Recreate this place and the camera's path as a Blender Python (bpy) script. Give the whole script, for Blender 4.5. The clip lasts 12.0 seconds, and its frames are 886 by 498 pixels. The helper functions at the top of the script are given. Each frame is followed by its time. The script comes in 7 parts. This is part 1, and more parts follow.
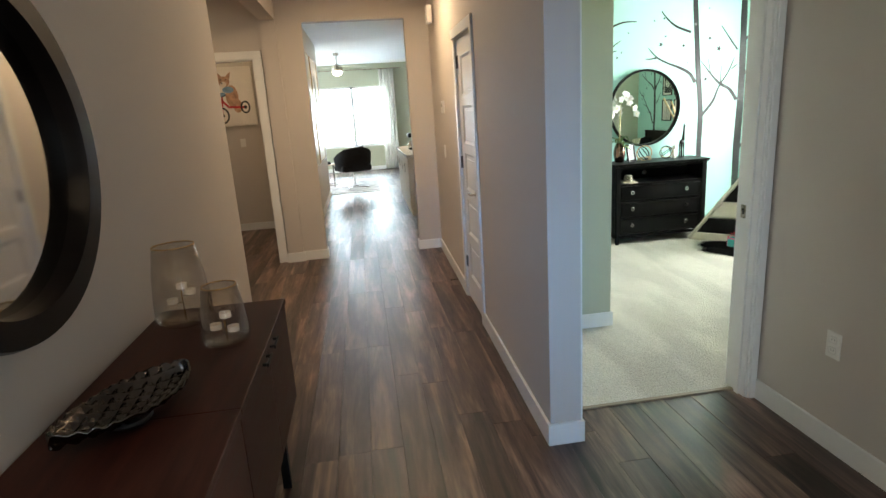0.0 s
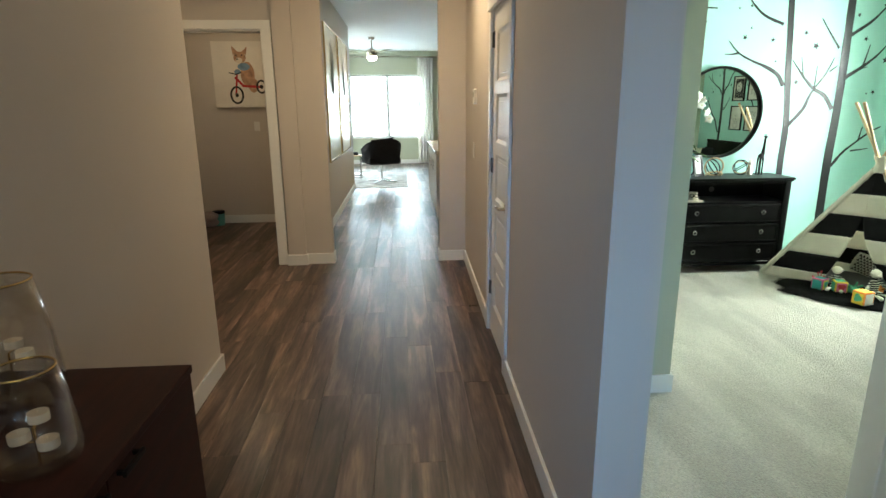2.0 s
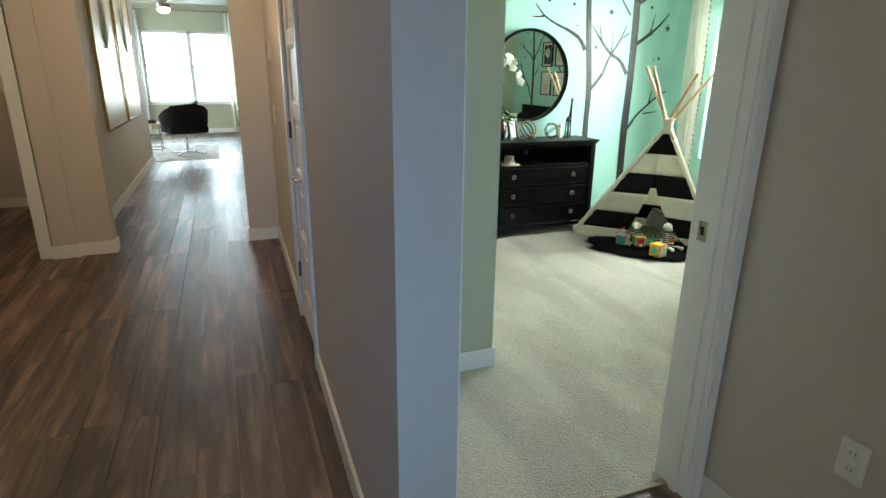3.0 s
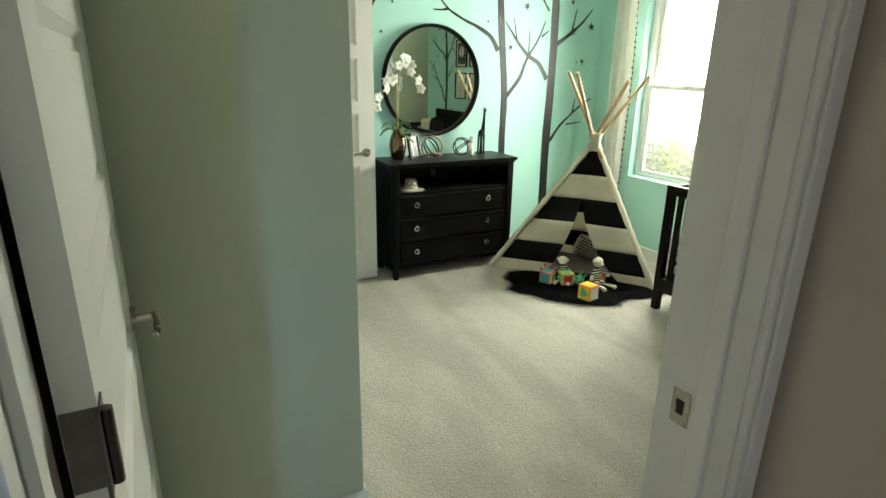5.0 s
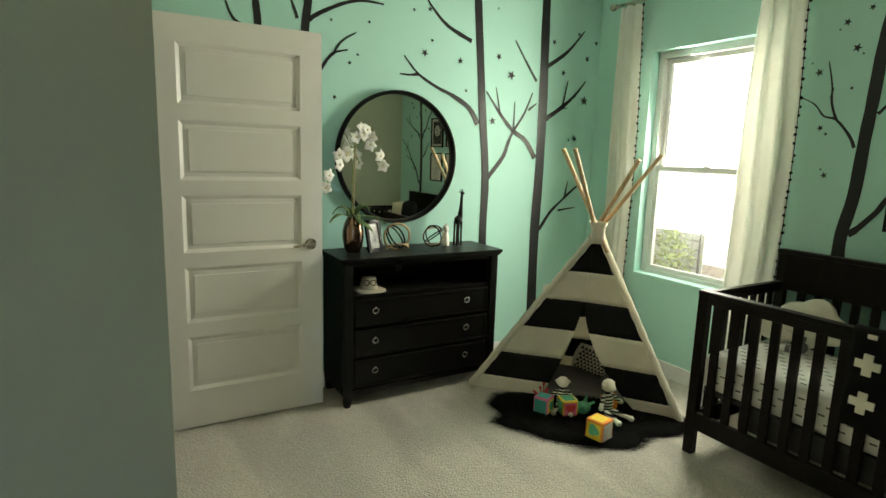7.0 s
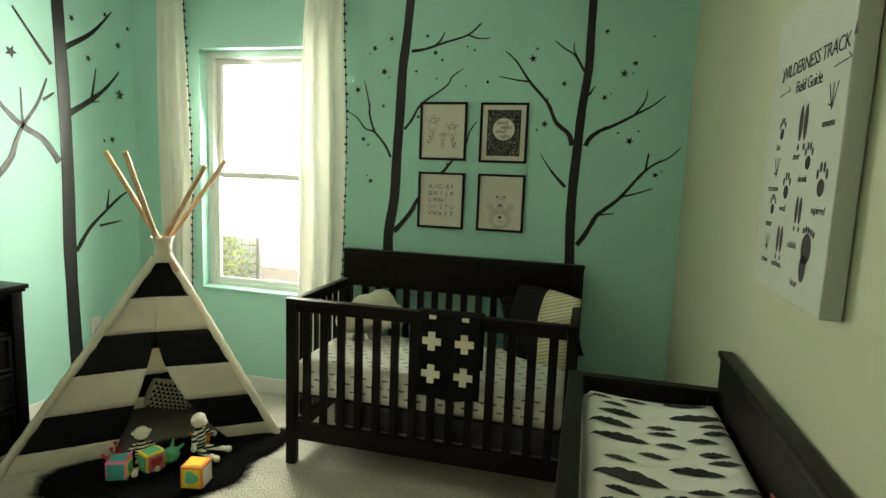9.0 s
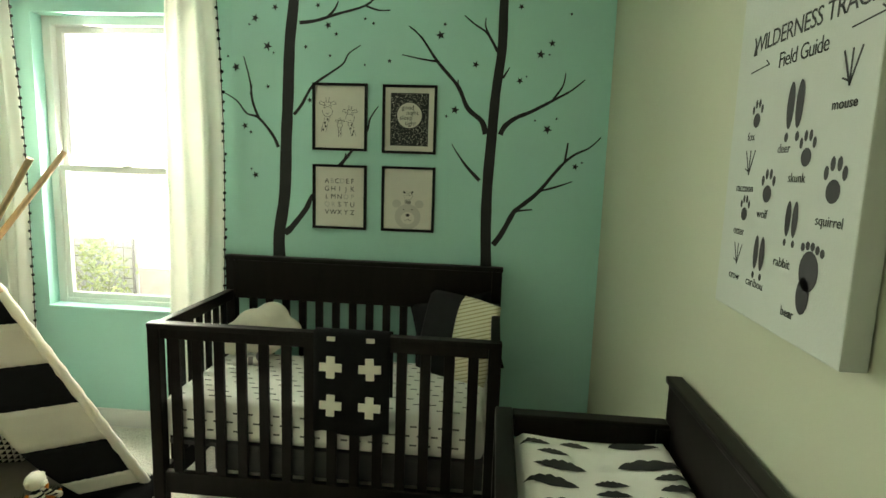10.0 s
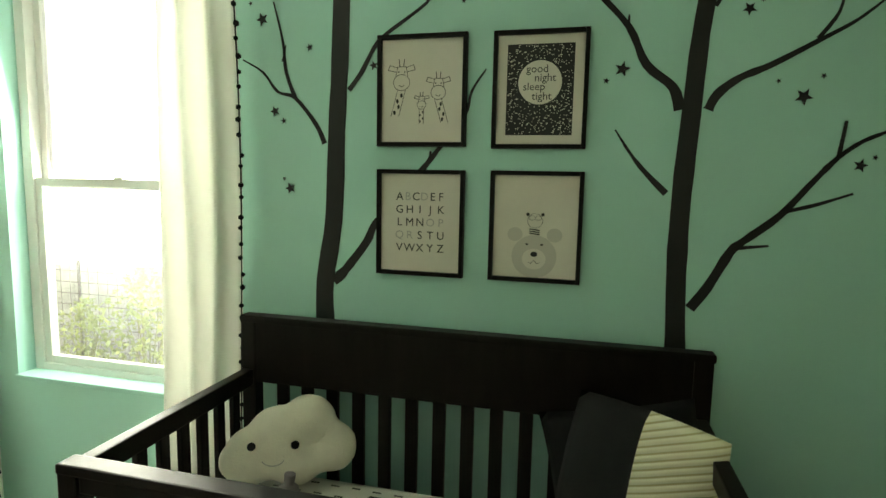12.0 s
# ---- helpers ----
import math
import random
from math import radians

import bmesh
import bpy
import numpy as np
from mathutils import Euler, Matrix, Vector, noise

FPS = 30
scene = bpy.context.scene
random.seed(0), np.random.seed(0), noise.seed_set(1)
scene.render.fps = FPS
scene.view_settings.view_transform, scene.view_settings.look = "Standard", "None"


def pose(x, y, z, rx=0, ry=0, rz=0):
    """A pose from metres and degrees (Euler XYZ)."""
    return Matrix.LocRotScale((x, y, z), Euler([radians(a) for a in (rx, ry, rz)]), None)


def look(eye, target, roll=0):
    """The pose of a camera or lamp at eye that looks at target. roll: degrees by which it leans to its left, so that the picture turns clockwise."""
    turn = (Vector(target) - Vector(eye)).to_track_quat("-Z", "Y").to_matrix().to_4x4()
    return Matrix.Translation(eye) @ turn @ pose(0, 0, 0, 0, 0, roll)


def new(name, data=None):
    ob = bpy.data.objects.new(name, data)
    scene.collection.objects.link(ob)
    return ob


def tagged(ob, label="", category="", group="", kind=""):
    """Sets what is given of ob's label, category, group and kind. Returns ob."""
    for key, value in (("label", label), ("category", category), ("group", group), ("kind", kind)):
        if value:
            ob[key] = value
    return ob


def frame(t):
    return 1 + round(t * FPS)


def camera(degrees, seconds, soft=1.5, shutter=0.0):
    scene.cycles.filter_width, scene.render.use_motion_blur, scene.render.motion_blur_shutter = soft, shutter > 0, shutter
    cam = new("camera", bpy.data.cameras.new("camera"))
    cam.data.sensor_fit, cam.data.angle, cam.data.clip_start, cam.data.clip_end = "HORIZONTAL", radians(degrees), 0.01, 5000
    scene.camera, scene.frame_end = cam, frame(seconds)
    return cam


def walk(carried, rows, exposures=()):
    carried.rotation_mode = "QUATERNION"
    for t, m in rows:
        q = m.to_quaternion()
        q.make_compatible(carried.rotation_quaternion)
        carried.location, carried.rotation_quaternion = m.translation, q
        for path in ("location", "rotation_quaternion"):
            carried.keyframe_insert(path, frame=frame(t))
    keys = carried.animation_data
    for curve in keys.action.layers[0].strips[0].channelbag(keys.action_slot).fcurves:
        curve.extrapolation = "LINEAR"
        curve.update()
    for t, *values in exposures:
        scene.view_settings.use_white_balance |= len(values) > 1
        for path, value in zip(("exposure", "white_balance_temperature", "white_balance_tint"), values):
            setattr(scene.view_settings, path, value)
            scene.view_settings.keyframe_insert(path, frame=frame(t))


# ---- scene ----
cam = camera(76.9, 12.0)
PATH = [
    (0, (1.086, 1.656, 1.547), (1.339, 3.579, 1.06), -3.7),
    (0.5, (1.047, 1.893, 1.54), (1.117, 3.83, 1.046), -2.4),
    (1, (1.016, 2.149, 1.542), (1.048, 4.084, 1.038), -1.3),
    (1.5, (1.16, 2.399, 1.518), (1.187, 4.334, 1.013), -1.1),
    (2, (1.297, 2.507, 1.5), (1.433, 4.439, 1.001), -0.4),
    (2.5, (1.428, 2.676, 1.472), (1.843, 4.563, 0.954), 0.4),
    (3, (1.528, 2.831, 1.437), (2.215, 4.61, 0.834), 0.6),
    (3.2, (1.573, 2.873, 1.419), (2.321, 4.602, 0.75), 0.4),
    (4.8, (2.106, 3.525, 1.501), (2.993, 5.194, 0.849), 1.1),
    (5, (2.161, 3.601, 1.508), (3.066, 5.275, 0.893), 1.1),
    (5.5, (2.345, 3.776, 1.471), (3.281, 5.473, 0.978), 1.4),
    (6, (2.443, 4.002, 1.472), (3.409, 5.707, 1.07), 1.8),
    (6.5, (2.543, 4.23, 1.448), (3.512, 5.944, 1.096), 2.0),
    (6.7, (2.586, 4.289, 1.437), (3.557, 6.004, 1.1), 1.9),
    (8.3, (2.756, 4.531, 1.468), (4.357, 5.694, 1.178), 2.1),
    (8.5, (2.72, 4.595, 1.453), (4.462, 5.541, 1.181), 2.3),
    (9, (2.711, 4.619, 1.448), (4.631, 5.114, 1.186), 2.2),
    (9.5, (2.855, 4.642, 1.441), (4.822, 4.858, 1.153), 1.9),
    (10, (3.079, 4.671, 1.467), (5.05, 4.848, 1.178), 1.9),
    (10.5, (3.368, 4.766, 1.468), (5.343, 4.95, 1.21), 2.0),
    (11, (3.649, 4.81, 1.48), (5.62, 5.045, 1.238), 1.9),
    (11.5, (3.953, 4.901, 1.442), (5.925, 5.146, 1.217), 1.8),
    (12, (4.186, 4.965, 1.423), (6.114, 5.444, 1.192), 1.2),
]
walk(cam, [(t, look(eye, target, roll)) for t, eye, target, roll in PATH],
     [(0, 0.72, 6600, 8), (0.7, 0.87, 6600, 6), (1.3, 0.76, 6550, 4), (2.0, 0.57, 6500, 1), (3.0, 0.24, 6600, 2), (5.0, -0.03, 7300, 5), (5.5, -0.32, 7600, 5), (6.5, -0.76, 7900, 5), (8.5, -0.55, 7800, 5),
      (9.5, -0.27, 7700, 3), (10.5, -0.12, 7700, 3), (11.5, -0.19, 7700, 3), (12.0, -0.27, 7700, 3)])

# ---- light ----
world = bpy.data.worlds.new("sky")
scene.world = world
world.use_nodes = True
wn = world.node_tree.nodes
sky = wn.new("ShaderNodeTexSky")
sky.sky_type = "NISHITA"
sky.sun_disc = False
sky.sun_elevation, sky.sun_rotation = radians(50), radians(200)
world.node_tree.links.new(sky.outputs[0], wn["Background"].inputs[0])
wn["Background"].inputs[1].default_value = 0.15

sun_data = bpy.data.lights.new("sun", "SUN")
sun_data.energy, sun_data.angle, sun_data.color = 4.2, radians(0.5), (1.0, 0.95, 0.88)
sun_lamp = new("sun", sun_data)
sun_lamp.matrix_world = look((-3, -12, 14), (0, 0, 0))


def area(name, eye, target, sx, sy, watts, color):
    d = bpy.data.lights.new(name, "AREA")
    d.shape, d.size, d.size_y, d.energy, d.color = "RECTANGLE", sx, sy, watts, color
    ob = new(name, d)
    ob.matrix_world = look(eye, target)
    return ob


area("window_light_bedroom", (6.03, 6.62, 1.64), (3.1, 5.35, 1.15), 0.74, 0.98, 116, (0.95, 1.0, 0.97))
area("window_light_great_room", (0.95, 17.735, 1.48), (0.95, 8, 1.3), 1.9, 1.5, 105, (0.56, 0.80, 1.0))
# Unseen side window: this lamp is added to brighten the living area.
area("living_side_fill", (-2.9, 15.4, 1.5), (2, 15.2, 1.0), 2.4, 1.8, 120, (0.80, 0.91, 1.0))
# Unseen bluish fill lamp, added behind the camera for ambient light in the entry.
area("entry_blue_fill", (2.55, -0.93, 1.5), (2.3, 6, 1.2), 0.5, 1.8, 13, (0.66, 0.84, 1.0))
# narrow blue beam added for unseen daylight behind the camera, aimed at the partition's end
area("entry_blue_beam", (0.38, -0.93, 1.3), (1.72, 3.89, 0.8), 0.26, 1.7, 2.7, (0.22, 0.52, 1.0)).data.spread = radians(27)


def spot_down(name, x, y, z, watts, color):
    d = bpy.data.lights.new(name, "AREA")
    d.shape, d.size, d.energy, d.color = "DISK", 0.13, watts, color
    ob = new(name, d)
    ob.matrix_world = look((x, y, z), (x, y + 0.001, 0))
    return ob


WARM = (1.0, 0.73, 0.46)
RW = 13      # watts of each recessed lamp in the hall

# ---- materials ----


def mat(name, color, rough=0.6, metal=0.0, vary=0.06, scale=6.0, bump=0.0, bscale=60.0, coat=0.0, stretch=(1, 1, 1), spec=0.5):
    m = bpy.data.materials.new(name)
    m.use_nodes = True
    t = m.node_tree
    n, l = t.nodes, t.links
    b = n["Principled BSDF"]
    b.inputs["Roughness"].default_value = rough
    b.inputs["Metallic"].default_value = metal
    b.inputs["Coat Weight"].default_value = coat
    b.inputs["Specular IOR Level"].default_value = spec
    tc = n.new("ShaderNodeTexCoord")
    mp = n.new("ShaderNodeMapping")
    mp.inputs["Scale"].default_value = stretch
    l.new(tc.outputs["Object"], mp.inputs["Vector"])
    no = n.new("ShaderNodeTexNoise")
    no.inputs["Scale"].default_value = scale
    no.inputs["Detail"].default_value = 5
    l.new(mp.outputs[0], no.inputs["Vector"])
    ramp = n.new("ShaderNodeMapRange")
    ramp.inputs["From Min"].default_value, ramp.inputs["From Max"].default_value = 0.3, 0.7
    ramp.inputs["To Min"].default_value, ramp.inputs["To Max"].default_value = 1 - vary, 1 + vary
    l.new(no.outputs[0], ramp.inputs[0])
    mul = n.new("ShaderNodeVectorMath")
    mul.operation = "SCALE"
    mul.inputs[0].default_value = color
    l.new(ramp.outputs[0], mul.inputs["Scale"])
    l.new(mul.outputs[0], b.inputs["Base Color"])
    rr = n.new("ShaderNodeMapRange")
    rr.inputs["To Min"].default_value, rr.inputs["To Max"].default_value = max(0.02, rough - 0.07), min(1, rough + 0.07)
    l.new(no.outputs[0], rr.inputs[0])
    l.new(rr.outputs[0], b.inputs["Roughness"])
    if bump:
        nb = n.new("ShaderNodeTexNoise")
        nb.inputs["Scale"].default_value = bscale
        nb.inputs["Detail"].default_value = 4
        l.new(mp.outputs[0], nb.inputs["Vector"])
        bp = n.new("ShaderNodeBump")
        bp.inputs["Strength"].default_value = bump
        bp.inputs["Distance"].default_value = 0.004
        l.new(nb.outputs[0], bp.inputs["Height"])
        l.new(bp.outputs[0], b.inputs["Normal"])
    return m


M_GREIGE = mat("greige_paint", (0.56, 0.51, 0.455), 0.7, vary=0.02, scale=1.5, bump=0.06, bscale=140)
M_MINT = mat("mint_paint", (0.40, 0.70, 0.62), 0.65, vary=0.02, scale=1.5, bump=0.06, bscale=140)
# Off-white paint dimmed and tinted olive: green bounce light is put into its colour.
M_PALE = mat("pale_bounce_paint", (0.465, 0.485, 0.36), 0.7, vary=0.02, scale=1.5, bump=0.06, bscale=140)
M_CEIL = mat("ceiling_paint", (0.80, 0.79, 0.76), 0.85, vary=0.02, scale=2, bump=0.15, bscale=90)
M_TRIM = mat("white_trim_paint", (0.78, 0.78, 0.75), 0.38, vary=0.02, scale=4)
M_DOOR = mat("white_door_paint", (0.76, 0.75, 0.71), 0.4, vary=0.02, scale=4)
M_BLACK = mat("black_lacquer", (0.005, 0.0047, 0.0045), 0.36, vary=0.25, scale=9, bump=0.03, bscale=60, spec=0.13)
M_ESPRESSO = mat("espresso_wood", (0.007, 0.0048, 0.004), 0.4, vary=0.3, scale=5, bump=0.05, bscale=40, stretch=(1, 6, 1), spec=0.15)
M_WALNUT = mat("dark_walnut", (0.042, 0.015, 0.0115), 0.42, vary=0.35, scale=6, bump=0.04, bscale=50, stretch=(6, 0.7, 6), spec=0.12)
M_DECAL = mat("black_vinyl", (0.009, 0.009, 0.010), 0.45, vary=0.15, scale=20, spec=0.4)
M_NICKEL = mat("brushed_nickel", (0.44, 0.40, 0.33), 0.28, 1.0, vary=0.05, scale=40)
M_STEEL = mat("hinge_steel", (0.13, 0.118, 0.108), 0.42, 1.0, vary=0.1, scale=40)
M_CHROME = mat("chrome", (0.75, 0.75, 0.74), 0.12, 1.0, vary=0.04, scale=30)
M_PLASTIC = mat("white_plastic", (0.74, 0.73, 0.69), 0.35, vary=0.02, scale=20)
M_CANVAS = mat("cream_canvas", (0.83, 0.80, 0.71), 0.9, vary=0.05, scale=12, bump=0.25, bscale=300)
M_BLACKCLOTH = mat("black_cloth", (0.010, 0.010, 0.011), 0.95, vary=0.2, scale=15, bump=0.25, bscale=280, spec=0.15)
M_CURTAIN = mat("white_curtain_cloth", (0.86, 0.85, 0.80), 0.9, vary=0.03, scale=10, bump=0.15, bscale=260)


def translucent(m, share, color):
    """Lets part of the light through a thin cloth."""
    t = m.node_tree
    n, l = t.nodes, t.links
    mix, tr = n.new("ShaderNodeMixShader"), n.new("ShaderNodeBsdfTranslucent")
    tr.inputs[0].default_value = (*color, 1)
    mix.inputs[0].default_value = share
    l.new(n["Principled BSDF"].outputs[0], mix.inputs[1])
    l.new(tr.outputs[0], mix.inputs[2])
    l.new(mix.outputs[0], n["Material Output"].inputs["Surface"])


translucent(M_CURTAIN, 0.45, (0.93, 0.93, 0.88))
translucent(M_CANVAS, 0.3, (0.85, 0.80, 0.66))
M_PALEWOOD = mat("pale_pine", (0.55, 0.38, 0.22), 0.5, vary=0.15, scale=8, stretch=(8, 8, 1))
M_PAPER = mat("print_paper", (0.68, 0.65, 0.58), 0.6, vary=0.02, scale=20)
M_INK = mat("printed_ink", (0.02, 0.02, 0.02), 0.7, vary=0.1, scale=30)
M_GREYINK = mat("grey_ink", (0.42, 0.41, 0.38), 0.7, vary=0.05, scale=30)
M_SHEET = mat("white_cotton", (0.83, 0.82, 0.77), 0.9, vary=0.03, scale=8, bump=0.2, bscale=40)
# Cream straw, darkened: the open shelf's shade is in the colour.
M_STRAW = mat("shaded_cream_straw", (0.50, 0.45, 0.34), 0.85, vary=0.08, scale=30, bump=0.4, bscale=220)
M_FLEECE = mat("cream_fleece", (0.78, 0.75, 0.64), 0.95, vary=0.06, scale=18, bump=0.5, bscale=200)
M_FUR = mat("black_fur", (0.006, 0.006, 0.006), 1.0, vary=0.4, scale=30, spec=0.05)
M_CERAMIC = mat("white_ceramic", (0.74, 0.72, 0.66), 0.25, vary=0.03, scale=10)
M_LEAF = mat("orchid_leaf", (0.09, 0.16, 0.05), 0.45, vary=0.25, scale=14)
M_STEM = mat("orchid_stem", (0.23, 0.25, 0.09), 0.5, vary=0.2, scale=20)
M_PETAL = mat("white_petal", (0.80, 0.79, 0.74), 0.6, vary=0.04, scale=30)
M_COPPER = mat("dark_copper_glaze", (0.30, 0.19, 0.14), 0.16, 1.0, vary=0.3, scale=5)
M_BRASS = mat("brass_rim", (0.62, 0.42, 0.16), 0.22, 1.0, vary=0.08, scale=30)
M_WAX = mat("cream_wax", (0.78, 0.71, 0.60), 0.5, vary=0.03, scale=20)
M_CARAMEL = mat("caramel_wood", (0.48, 0.34, 0.19), 0.45, vary=0.1, scale=20)


def glass(name, tint=(1, 1, 1), rough=0.0, ior=1.45):
    m = bpy.data.materials.new(name)
    m.use_nodes = True
    b = m.node_tree.nodes["Principled BSDF"]
    b.inputs["Base Color"].default_value = (*tint, 1)
    b.inputs["Roughness"].default_value = rough
    b.inputs["IOR"].default_value = ior
    b.inputs["Transmission Weight"].default_value = 1
    return m


M_GLASS = glass("window_glass")
M_GLAREPANE = glass("glare_window_glass")


def add_glare(m, share):
    """Imitates window glare: a translucent share scatters a little daylight over the view."""
    t = m.node_tree
    n, l = t.nodes, t.links
    mix, tr = n.new("ShaderNodeMixShader"), n.new("ShaderNodeBsdfTranslucent")
    no = n.new("ShaderNodeTexNoise")
    no.inputs["Scale"].default_value = 3.0
    rg = n.new("ShaderNodeMapRange")
    rg.inputs["To Min"].default_value, rg.inputs["To Max"].default_value = share * 0.7, share * 1.3
    l.new(no.outputs[0], rg.inputs[0])
    l.new(rg.outputs[0], mix.inputs[0])
    l.new(n["Principled BSDF"].outputs[0], mix.inputs[1])
    l.new(tr.outputs[0], mix.inputs[2])
    l.new(mix.outputs[0], n["Material Output"].inputs["Surface"])


add_glare(M_GLAREPANE, 0.05)
M_SMOKE = bpy.data.materials.new("smoky_glass")
M_SMOKE.use_nodes = True
sn, sl = M_SMOKE.node_tree.nodes, M_SMOKE.node_tree.links
s_clear, s_gloss, s_mix, s_fres = sn.new("ShaderNodeBsdfTransparent"), sn.new("ShaderNodeBsdfGlossy"), sn.new("ShaderNodeMixShader"), sn.new("ShaderNodeLayerWeight")
s_clear.inputs[0].default_value = (0.960, 0.943, 0.910, 1)
s_gloss.inputs["Roughness"].default_value = 0.012
s_fres.inputs["Blend"].default_value = 0.25
s_range = sn.new("ShaderNodeMapRange")
s_range.inputs["To Min"].default_value, s_range.inputs["To Max"].default_value = 0.03, 0.8
sl.new(s_fres.outputs["Facing"], s_range.inputs[0])
sl.new(s_range.outputs[0], s_mix.inputs[0])
sl.new(s_clear.outputs[0], s_mix.inputs[1])
sl.new(s_gloss.outputs[0], s_mix.inputs[2])
sl.new(s_mix.outputs[0], sn["Material Output"].inputs["Surface"])
M_MIRROR = bpy.data.materials.new("mirror_silver")
M_MIRROR.use_nodes = True
mb = M_MIRROR.node_tree.nodes["Principled BSDF"]
mb.inputs["Base Color"].default_value = (0.88, 0.90, 0.88, 1)
mb.inputs["Metallic"].default_value, mb.inputs["Roughness"].default_value = 1, 0.01


def glow(name, color, power):
    m = bpy.data.materials.new(name)
    m.use_nodes = True
    b = m.node_tree.nodes["Principled BSDF"]
    b.inputs["Emission Color"].default_value = (*color, 1)
    b.inputs["Emission Strength"].default_value = power
    return m


M_LAMP = glow("lamp_diffuser", (1.0, 0.85, 0.65), 14)


def wood_planks():
    m = mat("wood_look_planks", (0.115, 0.075, 0.055), 0.34)
    t = m.node_tree
    n, l = t.nodes, t.links
    b = n["Principled BSDF"]
    for nd in list(n):
        if nd.type not in ("BSDF_PRINCIPLED", "OUTPUT_MATERIAL"):
            n.remove(nd)
    tc, oi = n.new("ShaderNodeTexCoord"), n.new("ShaderNodeObjectInfo")
    ge = n.new("ShaderNodeNewGeometry")
    add = n.new("ShaderNodeMath")
    l.new(oi.outputs["Random"], add.inputs[0])
    l.new(ge.outputs["Random Per Island"], add.inputs[1])
    off = n.new("ShaderNodeVectorMath")
    off.operation = "SCALE"
    off.inputs[0].default_value = (37.0, 91.0, 13.0)
    l.new(add.outputs[0], off.inputs["Scale"])
    sh = n.new("ShaderNodeVectorMath")
    l.new(ge.outputs["Position"], sh.inputs[0])
    l.new(off.outputs[0], sh.inputs[1])
    mp = n.new("ShaderNodeMapping")
    mp.inputs["Scale"].default_value = (1, 0.09, 1)
    l.new(sh.outputs[0], mp.inputs["Vector"])
    g1, g2 = n.new("ShaderNodeTexNoise"), n.new("ShaderNodeTexNoise")
    g1.inputs["Scale"].default_value, g1.inputs["Detail"].default_value, g1.inputs["Distortion"].default_value = 13, 6, 0.7
    g2.inputs["Scale"].default_value, g2.inputs["Detail"].default_value = 95, 4
    l.new(mp.outputs[0], g1.inputs["Vector"])
    l.new(mp.outputs[0], g2.inputs["Vector"])
    ra = n.new("ShaderNodeValToRGB")
    e = ra.color_ramp.elements
    e[0].position, e[0].color = 0.33, (0.016, 0.0082, 0.0064, 1)
    e[1].position, e[1].color = 0.70, (0.245, 0.158, 0.118, 1)
    mid = ra.color_ramp.elements.new(0.5)
    mid.color = (0.080, 0.049, 0.038, 1)
    l.new(g1.outputs[0], ra.inputs[0])
    mr = n.new("ShaderNodeMapRange")
    mr.inputs["To Min"].default_value, mr.inputs["To Max"].default_value = 0.55, 1.40
    fr = n.new("ShaderNodeMath")
    fr.operation = "FRACT"
    l.new(add.outputs[0], fr.inputs[0])
    l.new(fr.outputs[0], mr.inputs[0])
    m2 = n.new("ShaderNodeMapRange")
    m2.inputs["From Min"].default_value, m2.inputs["From Max"].default_value = 0.3, 0.7
    m2.inputs["To Min"].default_value, m2.inputs["To Max"].default_value = 0.75, 1.25
    l.new(g2.outputs[0], m2.inputs[0])
    pm = n.new("ShaderNodeMath")
    pm.operation = "MULTIPLY"
    l.new(mr.outputs[0], pm.inputs[0])
    l.new(m2.outputs[0], pm.inputs[1])
    sc = n.new("ShaderNodeVectorMath")
    sc.operation = "SCALE"
    l.new(ra.outputs[0], sc.inputs[0])
    l.new(pm.outputs[0], sc.inputs["Scale"])
    l.new(sc.outputs[0], b.inputs["Base Color"])
    rg = n.new("ShaderNodeMapRange")
    rg.inputs["From Min"].default_value, rg.inputs["From Max"].default_value = 0.5, 1.5
    rg.inputs["To Min"].default_value, rg.inputs["To Max"].default_value = 0.46, 0.30
    l.new(pm.outputs[0], rg.inputs[0])
    l.new(rg.outputs[0], b.inputs["Roughness"])
    bp = n.new("ShaderNodeBump")
    bp.inputs["Strength"].default_value, bp.inputs["Distance"].default_value = 0.12, 0.002
    l.new(g2.outputs[0], bp.inputs["Height"])
    l.new(bp.outputs[0], b.inputs["Normal"])
    return m


M_PLANK = wood_planks()
M_JOINT = mat("dark_joint", (0.02, 0.014, 0.011), 0.8)


